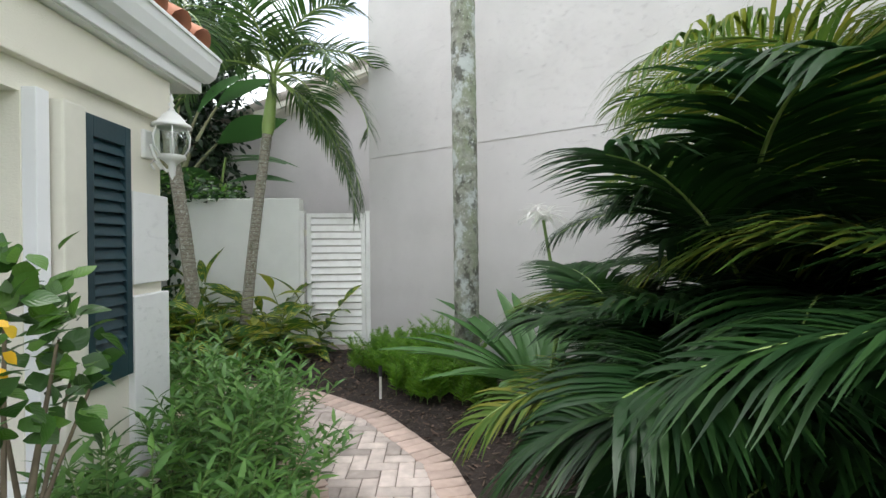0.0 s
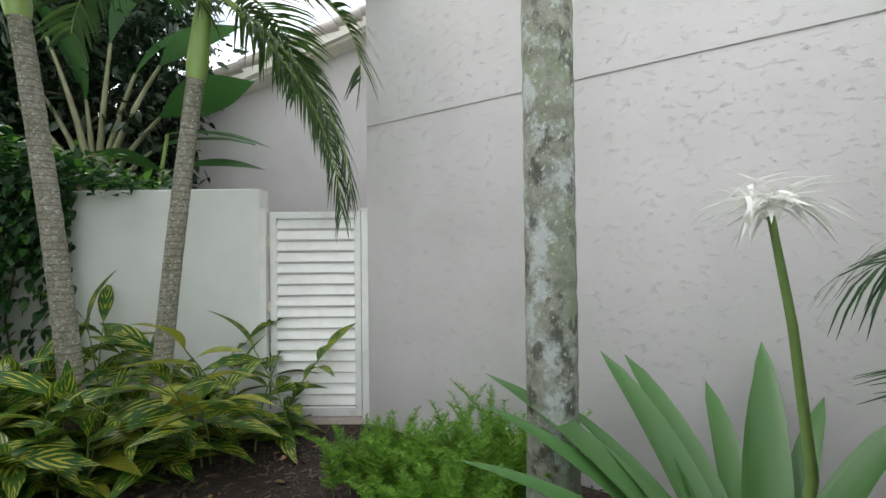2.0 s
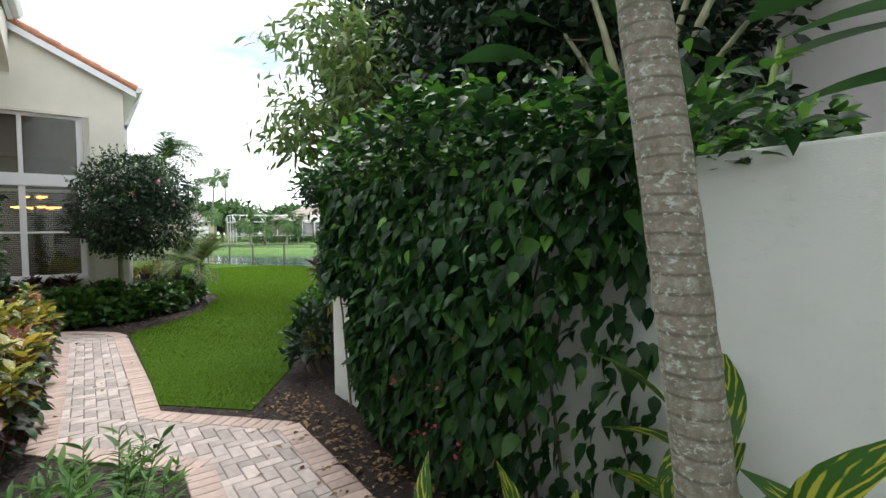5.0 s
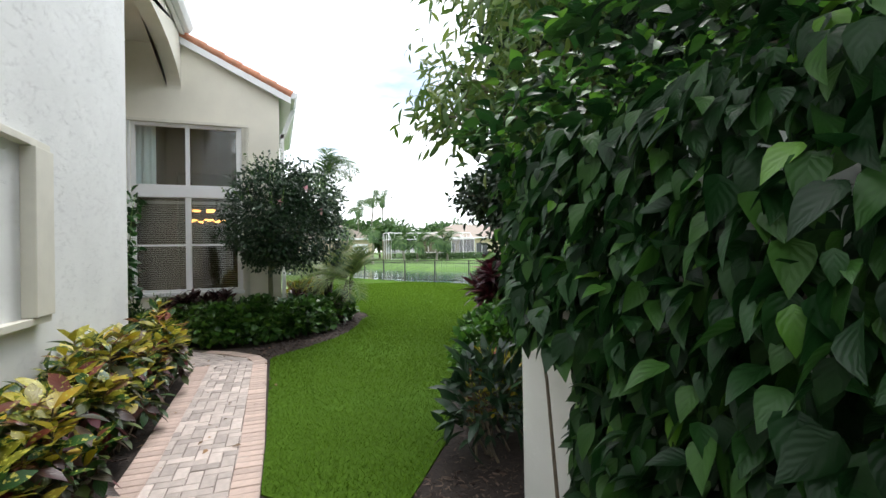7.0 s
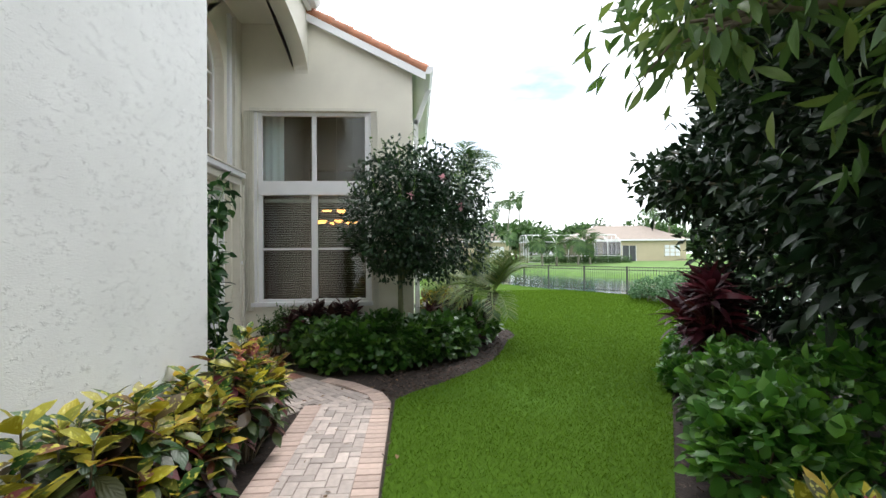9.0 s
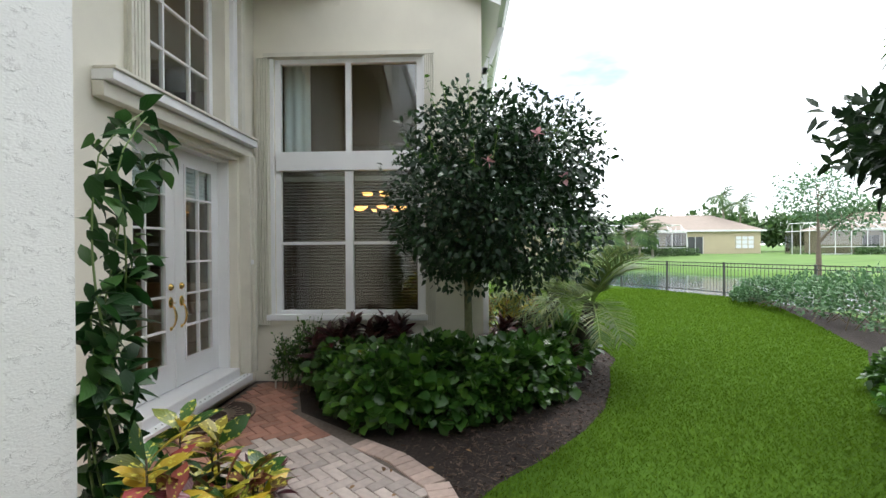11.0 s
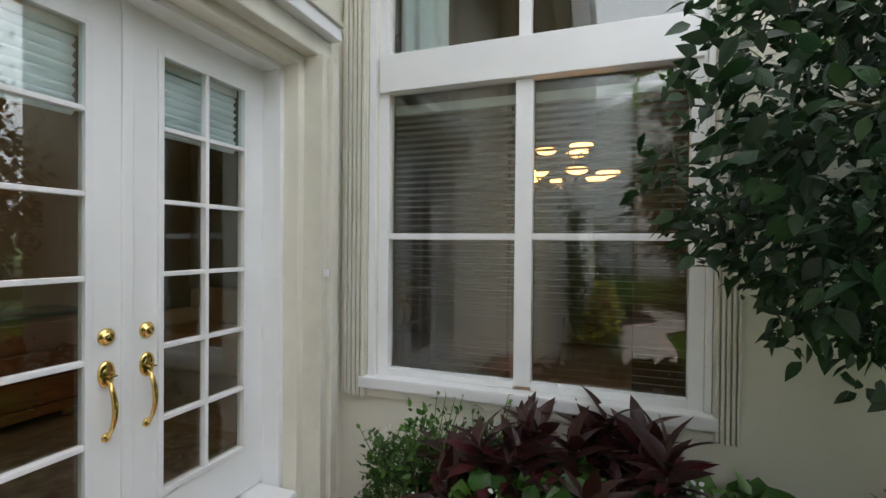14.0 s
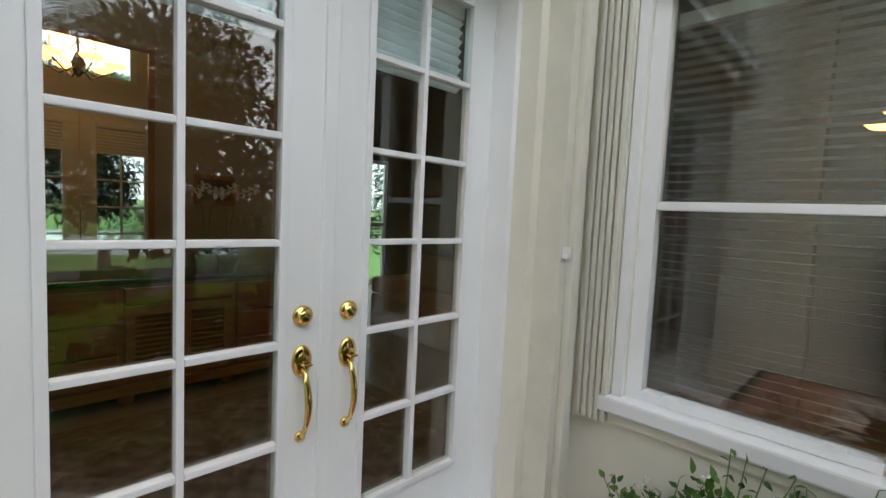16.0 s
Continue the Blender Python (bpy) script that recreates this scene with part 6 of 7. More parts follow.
def ginger(at, n, h, seed, sp=0.35, yellow=0.12):
    rng = np.random.default_rng(seed)
    t = thing("variegated_ginger", "shell ginger with yellow-striped green leaves", "ginger", (*at, 0), "gingers by the wall")
    for k in range(n):
        a, lean = rng.random() * 6.28, rng.uniform(0.3, 0.95)
        L = h * rng.uniform(0.65, 1.1)
        b = np.r_[rng.normal(0, sp * 0.35, 2), 0]
        s = np.linspace(0, 1, 7)
        path = b + np.stack([np.cos(a) * lean * L * s ** 1.5, np.sin(a) * lean * L * s ** 1.5, L * s * (1 - 0.2 * lean * s)], 1)
        cane = tube("cane", path, np.linspace(0.009, 0.004, 7), M_GREENSTEM, t, seg=5)
        m = 9
        u = np.linspace(0.1, 1, m)
        P = np.stack([np.interp(u, s, path[:, c]) for c in range(3)], 1)
        fwd = np.array([np.cos(a) * lean, np.sin(a) * lean, 0.75])
        sd = np.array([-np.sin(a), np.cos(a), 0]) * np.where(np.arange(m) % 2, 1, -1)[:, None]
        D = fwd * 0.6 + sd * 0.95 + rng.normal(0, 0.15, (m, 3))
        D[-1] = fwd
        V, F, U = spread(P, D, 0.44 * (0.7 + 0.45 * rng.random(m)), leaf_shape(0.27, 0.42, 0.35, 0.48, 8), rng, 0.35)
        np_mesh("leaves", V, F, M_GINGERY if rng.random() < yellow else M_GINGER, cane, uv=U, smooth=True)
    return t


for k, (x, y, n, h) in enumerate(((-2.95, 5.15, 11, 0.62), (-2.5, 5.1, 11, 0.55), (-2.0, 5.4, 7, 0.72), (-1.68, 5.75, 6, 0.95), (-3.35, 5.3, 9, 0.65), (-2.75, 5.8, 5, 1.0), (-3.6, 5.1, 6, 0.45))):
    ginger((x, y), n, h, 60 + k)


def areca(at, n, seed, h, az0, az1, flen=2.0, mat=None, leaflet=0.42, elev=(0.55, 1.35), droop=1.5, light=0.15, width=0.022, hang=0.38):
    rng = np.random.default_rng(seed)
    t = thing("areca_palm", "dense clump of feathery dark green areca palm", "palm", (*at, 0), "arecas beside the path")
    for k in range(n):
        a = az0 + (az1 - az0) * ((k * 0.618) % 1) + rng.normal(0, 0.1)
        b = np.array([rng.normal(0, 0.22), rng.normal(0, 0.22), 0.0])
        hh = h * rng.uniform(0.25, 1.0)
        c = b + [rng.normal(0, 0.06), rng.normal(0, 0.06), hh]
        tube("cane", [b, (b + c) / 2, c], [0.03, 0.026, 0.02], M_SHAFT, t, seg=7)
        frond(t, c, a, rng.uniform(*elev), flen * rng.uniform(0.7, 1.1), leaflet, 74, rng, M_ARECAL if rng.random() < light else (mat or M_ARECA), M_SHAFT, r0=0.012, droop=droop * rng.uniform(0.8, 1.2), vee=0.3, hang=hang, width=width)
    return t


areca((1.75, 1.95), 22, 81, 1.25, 1.9, 4.3, 1.3, width=0.028)
areca((1.45, 2.35), 20, 82, 0.7, 1.9, 4.2, 1.1, width=0.03)
areca((1.4, 1.25), 18, 83, 0.7, 1.9, 3.7, 1.0, width=0.028)
areca((2.3, 2.4), 9, 84, 2.0, 2.0, 4.3, 1.5, light=0.9, hang=0.6, width=0.017)
areca((2.4, 2.6), 6, 87, 2.5, 2.4, 4.0, 1.6, light=1.0, hang=0.7, width=0.015, droop=1.8)
areca((2.1, 1.5), 13, 88, 2.2, 1.4, 4.4, 1.5, light=0.8, hang=0.55, width=0.018)
areca((1.9, 1.1), 20, 89, 1.1, 1.6, 4.2, 1.1, width=0.028)
# Tall clump added, its base out of view, to shade the lower fronds.
areca((2.8, 1.5), 8, 86, 3.2, 1.6, 4.6, 2.0, light=1.0, hang=0.6, width=0.018)
areca((2.0, 0.6), 12, 85, 1.8, 1.6, 3.8, 1.4, light=0.4, width=0.022)


def lance_hedge(pts, n, seed):
    """The narrow-leaved shrubs along the path: many upright shoots with whorls of leaves."""
    for k, (x, y, rx, ry, h) in enumerate(pts):
        rng = np.random.default_rng(seed + k)
        t = thing("path_shrub", "soft green narrow-leaved shrub spilling over the path", "shrub", (x, y, 0), "shrubs along the path")
        m = int(n * rx * ry)
        r, a = np.sqrt(rng.random(m)), rng.random(m) * 6.28
        X = np.stack([r * np.cos(a) * rx, r * np.sin(a) * ry], 1)
        top = h * (1 - 0.45 * r ** 2.5) * rng.uniform(0.75, 1.12, m)
        lean = X / max(rx, ry) * 0.25 + rng.normal(0, 0.07, (m, 2))
        Ps, Ds, st = [], [], []
        for c in range(m):
            low = np.array([*(X[c] - lean[c] * 0.7), top[c] * 0.25])
            hi = np.array([*(X[c] + lean[c] * 0.4), top[c]])
            st.append((low, hi))
            w = 26
            u = np.linspace(0.05, 1, w)
            th = np.arange(w) * 2.4 + rng.random() * 6
            Ps.append(low + (hi - low) * u[:, None])
            Ds.append(np.stack([np.cos(th), np.sin(th), 0.25 + 0.9 * u ** 3], 1))
        P, D = np.concatenate(Ps), np.concatenate(Ds)
        leaf_part("leaves", P, D, 0.10 * rng.uniform(0.7, 1.25, len(P)), LEAF_LANCE, M_LANCE, t, rng, 0.35)
        V, F = merge([tube_data([a, (a + b) / 2, b], [0.004, 0.003, 0.002], 4) for a, b in st])
        np_mesh("branchwork", V, F, M_GREENSTEM, t)


lance_hedge([(-1.02, 0.85, 0.5, 0.45, 0.60), (-1.08, 1.45, 0.5, 0.55, 0.66), (-1.06, 2.2, 0.46, 0.55, 0.66), (-1.24, 2.95, 0.46, 0.5, 0.68), (-1.75, 3.45, 0.5, 0.32, 0.68), (-2.5, 3.5, 0.55, 0.32, 0.7), (-3.4, 3.75, 0.6, 0.35, 0.75), (-4.35, 4.0, 0.6, 0.38, 0.78), (-5.1, 4.2, 0.45, 0.3, 0.7)], 250, 100)


# ---- vine over the garden wall ----
def wall_vine():
    rng = np.random.default_rng(201)
    t = thing("wall_vine", "dense dark green vine hanging over the garden wall", "vine", (-5.2, 6.1, 0))
    o = np.array([-5.2, 6.1, 0])
    n = 8600
    x = rng.uniform(-6.75, -3.42, n)
    z = rng.uniform(0.06, 2.1, n) ** 1.0
    edge = np.array([noise.noise(Vector((a * 1.3, b * 1.1, 3.0))) for a, b in zip(x, z)])
    bulge = 0.22 + 0.28 * np.sin(np.clip(z / 2.2, 0, 1) * np.pi) ** 0.7 + 0.16 * edge
    bulge *= np.clip((x + 3.35) / -0.5, 0.15, 1)
    bulge *= np.clip((x + 6.95) / 0.9, 0.3, 1)
    bulge *= np.where(z < 1.25, np.clip((x + 6.6) / 1.3, 0.2, 1), 1)
    keep = ((z > 0.35 + 0.3 * edge + 1.1 * np.clip((x + 4.3) / 0.8, 0, 1)) | (rng.random(n) < 0.25)) & ((x > -6.25 + 0.2 * edge) | (z > 1.15 + 0.3 * edge))
    P1 = np.stack([x, 6.2 - bulge * rng.uniform(0.45, 1.0, n), z], 1)[keep]
    D1 = np.stack([rng.normal(0, 0.45, len(P1)), np.full(len(P1), -0.55), rng.normal(-0.75, 0.4, len(P1))], 1)
    m = 3000
    x2, y2 = rng.uniform(-6.85, -2.9, m), rng.uniform(5.75, 7.3, m)
    lump = np.array([noise.noise(Vector((a * 1.1, b * 1.4, 9.0))) for a, b in zip(x2, y2)])
    z2 = 2.08 + 0.28 * (lump + 0.35) + 0.25 * np.clip(1 - ((x2 + 5.3) / 1.9) ** 2, 0, 1) - 0.5 * np.clip(5.95 - y2, 0, 1) + rng.normal(0, 0.06, m)
    z2 *= np.where(x2 > -3.5, 0.95, 1)
    P2 = np.stack([x2, y2, z2], 1)
    D2 = np.stack([rng.normal(0, 0.8, m), rng.normal(-0.35, 0.7, m), rng.normal(0.1, 0.35, m)], 1)
    end = 900
    P3 = np.stack([rng.uniform(-6.98, -6.6, end), rng.uniform(6.05, 6.9, end), rng.uniform(1.3, 2.2, end)], 1)
    D3 = np.stack([np.full(end, -0.6), rng.normal(-0.2, 0.5, end), rng.normal(-0.6, 0.4, end)], 1)
    P, D = np.concatenate([P1, P2, P3]), np.concatenate([D1, D2, D3])
    young = rng.random(len(P)) < np.where(np.arange(len(P)) < len(P1), 0.05, 0.4)
    S = rng.uniform(0.065, 0.14, len(P))
    leaf_part("leaves", (P - o)[~young], D[~young], S[~young], LEAF_VINE, M_VINE, t, rng, 0.35)
    leaf_part("young_leaves", (P - o)[young] + [0, 0, 0.04], D[young], S[young] * 0.8, LEAF_VINE, M_YOUNG, t, rng, 0.35, "bright green young leaves")
    V, F = merge([tube_data([(a - o[0], 0.08, 0.0), (a - o[0] + rng.normal(0, 0.1), 0.04, 0.9), (a - o[0] + rng.normal(0, 0.2), 0.0, 1.8)], [0.012, 0.009, 0.006], 5) for a in (-6.5, -5.9, -5.2, -4.7, -4.35, -4.1, -3.9)])
    np_mesh("branchwork", V, F, M_WOODY, t, smooth=True)
    k = 6
    F0 = np.stack([rng.uniform(-4.9, -4.2, k), np.full(k, 5.7), rng.uniform(0.4, 1.3, k)], 1)
    Pf = np.repeat(F0, 6, 0) + rng.normal(0, 0.025, (k * 6, 3))
    leaf_part("flower", Pf - o, rng.normal(0, 1, (k * 6, 3)), 0.026, LEAF_BROAD, M_REDFLOWER, t, rng, 0.8, "small crimson flowers")
    return t


wall_vine()


def strelitzia(at, seed, n=9, h=2.6):
    """Giant bird of paradise: fan of thick stalks with paddle leaves."""
    rng = np.random.default_rng(seed)
    t = thing("giant_strelitzia", "giant bird of paradise with tall paddle leaves", "strelitzia", at)
    for k in range(n):
        f = (k / (n - 1) - 0.5) * 2
        a = rng.normal(0, 0.25) + (0.15 if f > 0 else math.pi + 0.15)
        out = abs(f) * 1.25
        s = np.linspace(0, 1, 8)
        L = h * rng.uniform(0.55, 1.0) * (1.1 - 0.35 * abs(f))
        path = np.stack([np.cos(a) * out * L * 0.55 * s ** 1.6, np.sin(a) * out * 0.35 * L * s ** 1.6, L * s * (1 - 0.1 * abs(f) * s)], 1)
        st = tube("stalk", path, np.linspace(0.055, 0.018, 8), M_STALK, t, seg=8)
        d = path[-1] - path[-2]
        d = d / np.linalg.norm(d) + [np.cos(a) * 0.5 * abs(f), np.sin(a) * 0.4, -0.15]
        V, F, U = spread([path[-1]], [d], [rng.uniform(0.9, 1.25)], leaf_shape(0.40, 0.30, 0.22, 0.48, 12), rng, 0.3)
        V[:, 2] += 0.012 * np.sin(np.arange(len(V)) * 2.1)
        np_mesh("blade", V, F, M_STREL, st, uv=U, smooth=True)
    return t


strelitzia((-4.35, 7.65, 1.75), 211, 10, 2.3)
tagged(boxes("planter_mound", [(-4.9, -3.9, 7.3, 8.0, -0.05, 1.8)], M_MULCH, bevel=0.2), "raised soil bed behind the garden wall", "planter", kind="structure")
leafy = thing("strelitzia_leaf_clump", "low paddle leaves of a giant bird of paradise", "strelitzia", (-3.3, 7.3, 0.0))
rngl = np.random.default_rng(5)
for a, e, z, L in ((0.1, 0.25, 2.35, 1.0), (0.4, -0.1, 2.1, 0.9), (0.0, 0.1, 2.75, 1.1), (-0.3, -0.35, 2.05, 0.8), (2.6, 0.5, 2.3, 0.9)):
    V, F, U = spread([[0, 0, z]], [[math.cos(a), math.sin(a) * 0.4, e]], [L], leaf_shape(0.34, 0.25, 0.2, 0.48, 12), rngl, 0.35)
    bl = np_mesh("blade", V, F, M_STREL, leafy, uv=U, smooth=True)
    tube("stalk", [(-0.3, 0.2, 0.0), (-0.25, 0.1, z * 0.6), (0, 0, z)], [0.04, 0.03, 0.018], M_SHAFT, bl, seg=6)


def tree(name, label, base, trunk_h, r0, crowns, n, size, shape, mat, seed, inner=0.35, tilt=0.7, up=-0.1, low=-1.0, rough=0.3, category="tree", bark=None, jit=0.7):
    """Tapered trunk, limbs to each crown mass, twigs, and many leaves in lumpy masses with gaps."""
    rng = np.random.default_rng(seed)
    t = thing(name, label, category, base)
    base = np.array(base, float)
    fork = np.array([0, 0, trunk_h])
    parts = [tube_data([(0, 0, -0.1), (0.02, 0.01, trunk_h * 0.5), tuple(fork)], [r0 * 1.25, r0, r0 * 0.8], 9)]
    Pall, Dall = [], []
    tot = sum(r[0] * r[1] * r[2] for _, r in crowns) ** 1.0
    for c, r in crowns:
        c = np.array(c, float) - base
        m = (fork + c) / 2 + [0, 0, 0.1]
        parts.append(tube_data([tuple(fork), tuple(m), tuple(c)], [r0 * 0.65, r0 * 0.45, r0 * 0.15], 7))
        k = int(n * (r[0] * r[1] * r[2]) ** 0.7 / sum((q[0] * q[1] * q[2]) ** 0.7 for _, q in crowns))
        P, d = blob_points(k, c, r, rng, inner, low, rough, seed + c[0])
        for p in P[rng.choice(len(P), 10)]:
            parts.append(tube_data([tuple(c * 0.6 + m * 0.4), tuple((c + p) / 2 + [0, 0, 0.05]), tuple(p)], [r0 * 0.25, r0 * 0.14, 0.004], 5))
        Pall.append(P)
        Dall.append(d * 0.7 + [0, 0, up] + rng.normal(0, jit, P.shape))
    V, F = merge(parts)
    np_mesh("trunk", V, F, bark or M_WOODY, t, smooth=True)
    P, D = np.concatenate(Pall), np.concatenate(Dall)
    leaf_part("crown", P, D, size * rng.uniform(0.6, 1.3, len(P)), shape, mat, t, rng, tilt)
    return t


tree("shade_tree", "dark dense broadleaf tree behind the garden wall", (-5.6, 9.0, 0), 2.2, 0.16,
     [((-5.4, 8.7, 4.0), (1.9, 1.3, 1.7)), ((-6.9, 8.6, 4.2), (1.5, 1.4, 1.8)), ((-4.6, 8.3, 3.3), (1.1, 0.7, 1.0)), ((-6.2, 8.2, 2.9), (1.6, 1.0, 1.0)), ((-5.8, 9.0, 5.6), (2.2, 1.6, 1.4))], 26000, 0.16, LEAF_SMALL, M_TREE, 301)
tree("shade_tree", "dark dense broadleaf tree behind the garden wall", (-8.9, 10.2, 0), 2.0, 0.15,
     [((-8.6, 9.3, 4.6), (1.7, 1.5, 1.7)), ((-10.2, 9.9, 3.9), (1.5, 1.3, 1.6)), ((-11.9, 10.1, 3.7), (1.5, 1.3, 1.5)), ((-12.3, 9.6, 2.6), (1.1, 0.9, 0.7)), ((-10.5, 9.4, 2.5), (1.4, 0.9, 0.9)), ((-11.0, 10.8, 1.6), (2.4, 1.2, 1.4)), ((-11.3, 10.0, 5.3), (2.0, 1.6, 1.3)), ((-10.6, 8.7, 3.7), (1.3, 0.8, 1.5)), ((-11.6, 9.3, 1.5), (1.6, 0.7, 1.3)), ((-9.6, 8.4, 2.3), (1.2, 0.6, 1.4)), ((-10.2, 8.6, 5.0), (1.6, 0.9, 1.2)), ((-13.4, 9.5, 2.9), (1.2, 0.9, 0.6)), ((-13.2, 9.0, 2.6), (0.6, 0.8, 0.35)), ((-12.6, 9.9, 3.7), (1.2, 1.0, 0.7))], 54000, 0.17, LEAF_SMALL, M_TREE, 302)
tree("fishtail_tree", "light green feathery tree branch over the lawn", (-8.2, 8.4, 0), 2.6, 0.08,
     [((-8.6, 7.5, 3.7), (1.0, 0.7, 0.75)), ((-9.4, 6.8, 3.15), (0.85, 0.55, 0.4)), ((-8.4, 7.45, 2.75), (0.8, 0.5, 0.8)), ((-9.0, 7.3, 4.6), (1.2, 0.9, 0.6)), ((-9.9, 7.0, 3.7), (0.7, 0.5, 0.35))], 2600, 0.19, LEAF_LONG, M_TREEB, 303, inner=0.2, up=-0.6, rough=0.5)

# ---- the bed by the bay ----
tree("hibiscus_tree", "clipped hibiscus standard with glossy dark leaves", (-14.0, 4.72, 0), 1.25, 0.05,
     [((-13.9, 4.85, 2.2), (0.9, 0.95, 0.9)), ((-14.1, 4.62, 1.85), (0.65, 0.6, 0.55)), ((-13.75, 5.3, 2.0), (0.8, 0.85, 0.72)), ((-13.8, 5.45, 2.65), (0.7, 0.7, 0.6)), ((-13.9, 4.8, 2.85), (0.7, 0.75, 0.5))], 15500, 0.072, LEAF_OVATE, M_HIB, 311, inner=0.5, up=-0.2, rough=0.22, bark=M_TRUNKGREY)
hib = bpy.data.objects["hibiscus_tree"]
rngh = np.random.default_rng(8)
sh = []
for k in range(38):
    a, e = rngh.random() * 6.28, rngh.uniform(0.1, 1.4)
    d = np.array([math.cos(a) * math.cos(e), math.sin(a) * math.cos(e), math.sin(e)])
    p0 = np.array([0.1, 0.13, 2.2]) + d * [0.85, 0.95, 0.95]
    L = rngh.uniform(0.15, 0.5)
    p1 = p0 + d * L + [0, 0, 0.12]
    sh.append((p0, p1))
V, F = merge([tube_data([a, (a + b) / 2, b], [0.004, 0.003, 0.002], 4) for a, b in sh])
tagged(np_mesh("shoot_growth", V, F, M_SHAFT, hib), kind="stuff")
P = np.concatenate([a + (b - a) * np.linspace(0.1, 1, 9)[:, None] for a, b in sh])
leaf_part("shoot_leaves", P, rngh.normal(0, 1, P.shape), 0.06, LEAF_OVATE, M_BEGONIA, hib, rngh, 0.6)
for x, y, z in ((-13.15, 5.35, 2.75), (-13.2, 5.6, 2.35), (-13.1, 4.9, 2.5)):
    pc = np.array([x, y, z]) - [-14.0, 4.72, 0]
    th = np.arange(5) * 1.2566
    leaf_part("flower", np.tile(pc, (5, 1)), np.stack([0.4 + 0 * th, np.cos(th), np.sin(th)], 1), 0.075, LEAF_BROAD, M_PINKFLOWER, hib, rngh, 0.2, "pale pink hibiscus flower", stuff=False)

for k, (x, y, rx, ry, h) in enumerate(((-13.5, 4.15, 0.45, 0.45, 0.52), (-13.85, 3.62, 0.4, 0.42, 0.5), (-13.65, 4.75, 0.5, 0.5, 0.55), (-14.2, 3.4, 0.4, 0.4, 0.5), (-14.0, 5.25, 0.55, 0.5, 0.52), (-14.5, 5.7, 0.55, 0.45, 0.48), (-15.2, 6.05, 0.5, 0.4, 0.45), (-15.8, 6.4, 0.4, 0.35, 0.42), (-14.2, 4.5, 0.5, 0.5, 0.5))):
    t = shrub("bed_shrub", "glossy green broad-leaved shrub with small white flowers", "shrub", (x - 0.05, y - 0.22 if y > 4 else y, h * 0.6), (rx * 1.1, ry * 1.1, h * 0.72), 1100, 0.115, leaf_shape(0.95, 0.2, 0.22, 0.45, 4), M_BEGONIA, 320 + k, out=0.8, up=-0.05, inner=0.5, low=-0.6, group="bed shrubs by the bay")
    rng = np.random.default_rng(420 + k)
    for j in range(2):
        a = rng.random() * 6.28
        pc = np.array([math.cos(a) * rx * 0.6, math.sin(a) * ry * 0.6, h * 1.3])
        leaf_part("flower", pc + rng.normal(0, 0.018, (14, 3)), rng.normal(0, 1, (14, 3)) + [0, 0, 0.6], 0.028, LEAF_BROAD, M_WHITEFLOWER, t, rng, 0.7, "cluster of small white flowers", stuff=False)


def cordyline(at, h, n_heads, seed, mat, size=0.36, width=0.24, droop=0.45, label="dark burgundy cordyline with strap leaves", group="cordylines under the window"):
    rng = np.random.default_rng(seed)
    t = thing("cordyline", label, "cordyline", (*at, 0), group)
    for k in range(n_heads):
        hd = np.array([rng.normal(0, 0.14), rng.normal(0, 0.14), h * rng.uniform(0.55, 1.0)])
        tube("stem", [(hd[0] * 0.3, hd[1] * 0.3, -0.02), (hd[0] * 0.7, hd[1] * 0.7, hd[2] * 0.5), tuple(hd)], [0.014, 0.012, 0.01], M_WOODY, t, seg=6)
        m = 26
        u = (np.arange(m) + 0.5) / m
        th = np.arange(m) * 2.4
        e = 1.35 - 1.25 * (1 - u)
        P = hd + np.stack([0 * u, 0 * u, -0.22 * (1 - u)], 1)
        D = np.stack([np.cos(th) * np.cos(e), np.sin(th) * np.cos(e), np.sin(e)], 1)
        leaf_part("leaves", P, D, size * rng.uniform(0.75, 1.15, m), leaf_shape(width, droop, 0.3, 0.52, 6), mat, t, rng, 0.3, stuff=False)
    return t


for k, (x, y, h) in enumerate(((-14.45, 3.05, 0.78), (-14.5, 3.45, 0.88), (-14.55, 3.85, 0.78), (-14.9, 5.25, 0.75), (-15.3, 5.4, 0.7), (-15.6, 5.7, 0.75), (-15.0, 5.7, 0.6))):
    cordyline((x, y), h * (1.05 if k < 3 else 0.92), 8, 340 + k, M_CORD, 0.2, 0.36, 0.65)
cordyline((-11.95, 8.5), 1.4, 15, 351, M_CORDRED, 0.32, 0.27, 0.7, "tall crimson cordyline at the edge of the lawn", "red cordylines")
cordyline((-12.35, 8.75), 1.1, 12, 352, M_CORDRED, 0.32, 0.27, 0.7, "tall crimson cordyline at the edge of the lawn", "red cordylines")
cordyline((-12.05, 3.35), 0.2, 2, 353, M_CORDRED, 0.2, 0.25, 0.45, "small pink and crimson cordyline by the porch", "porch cordylines")
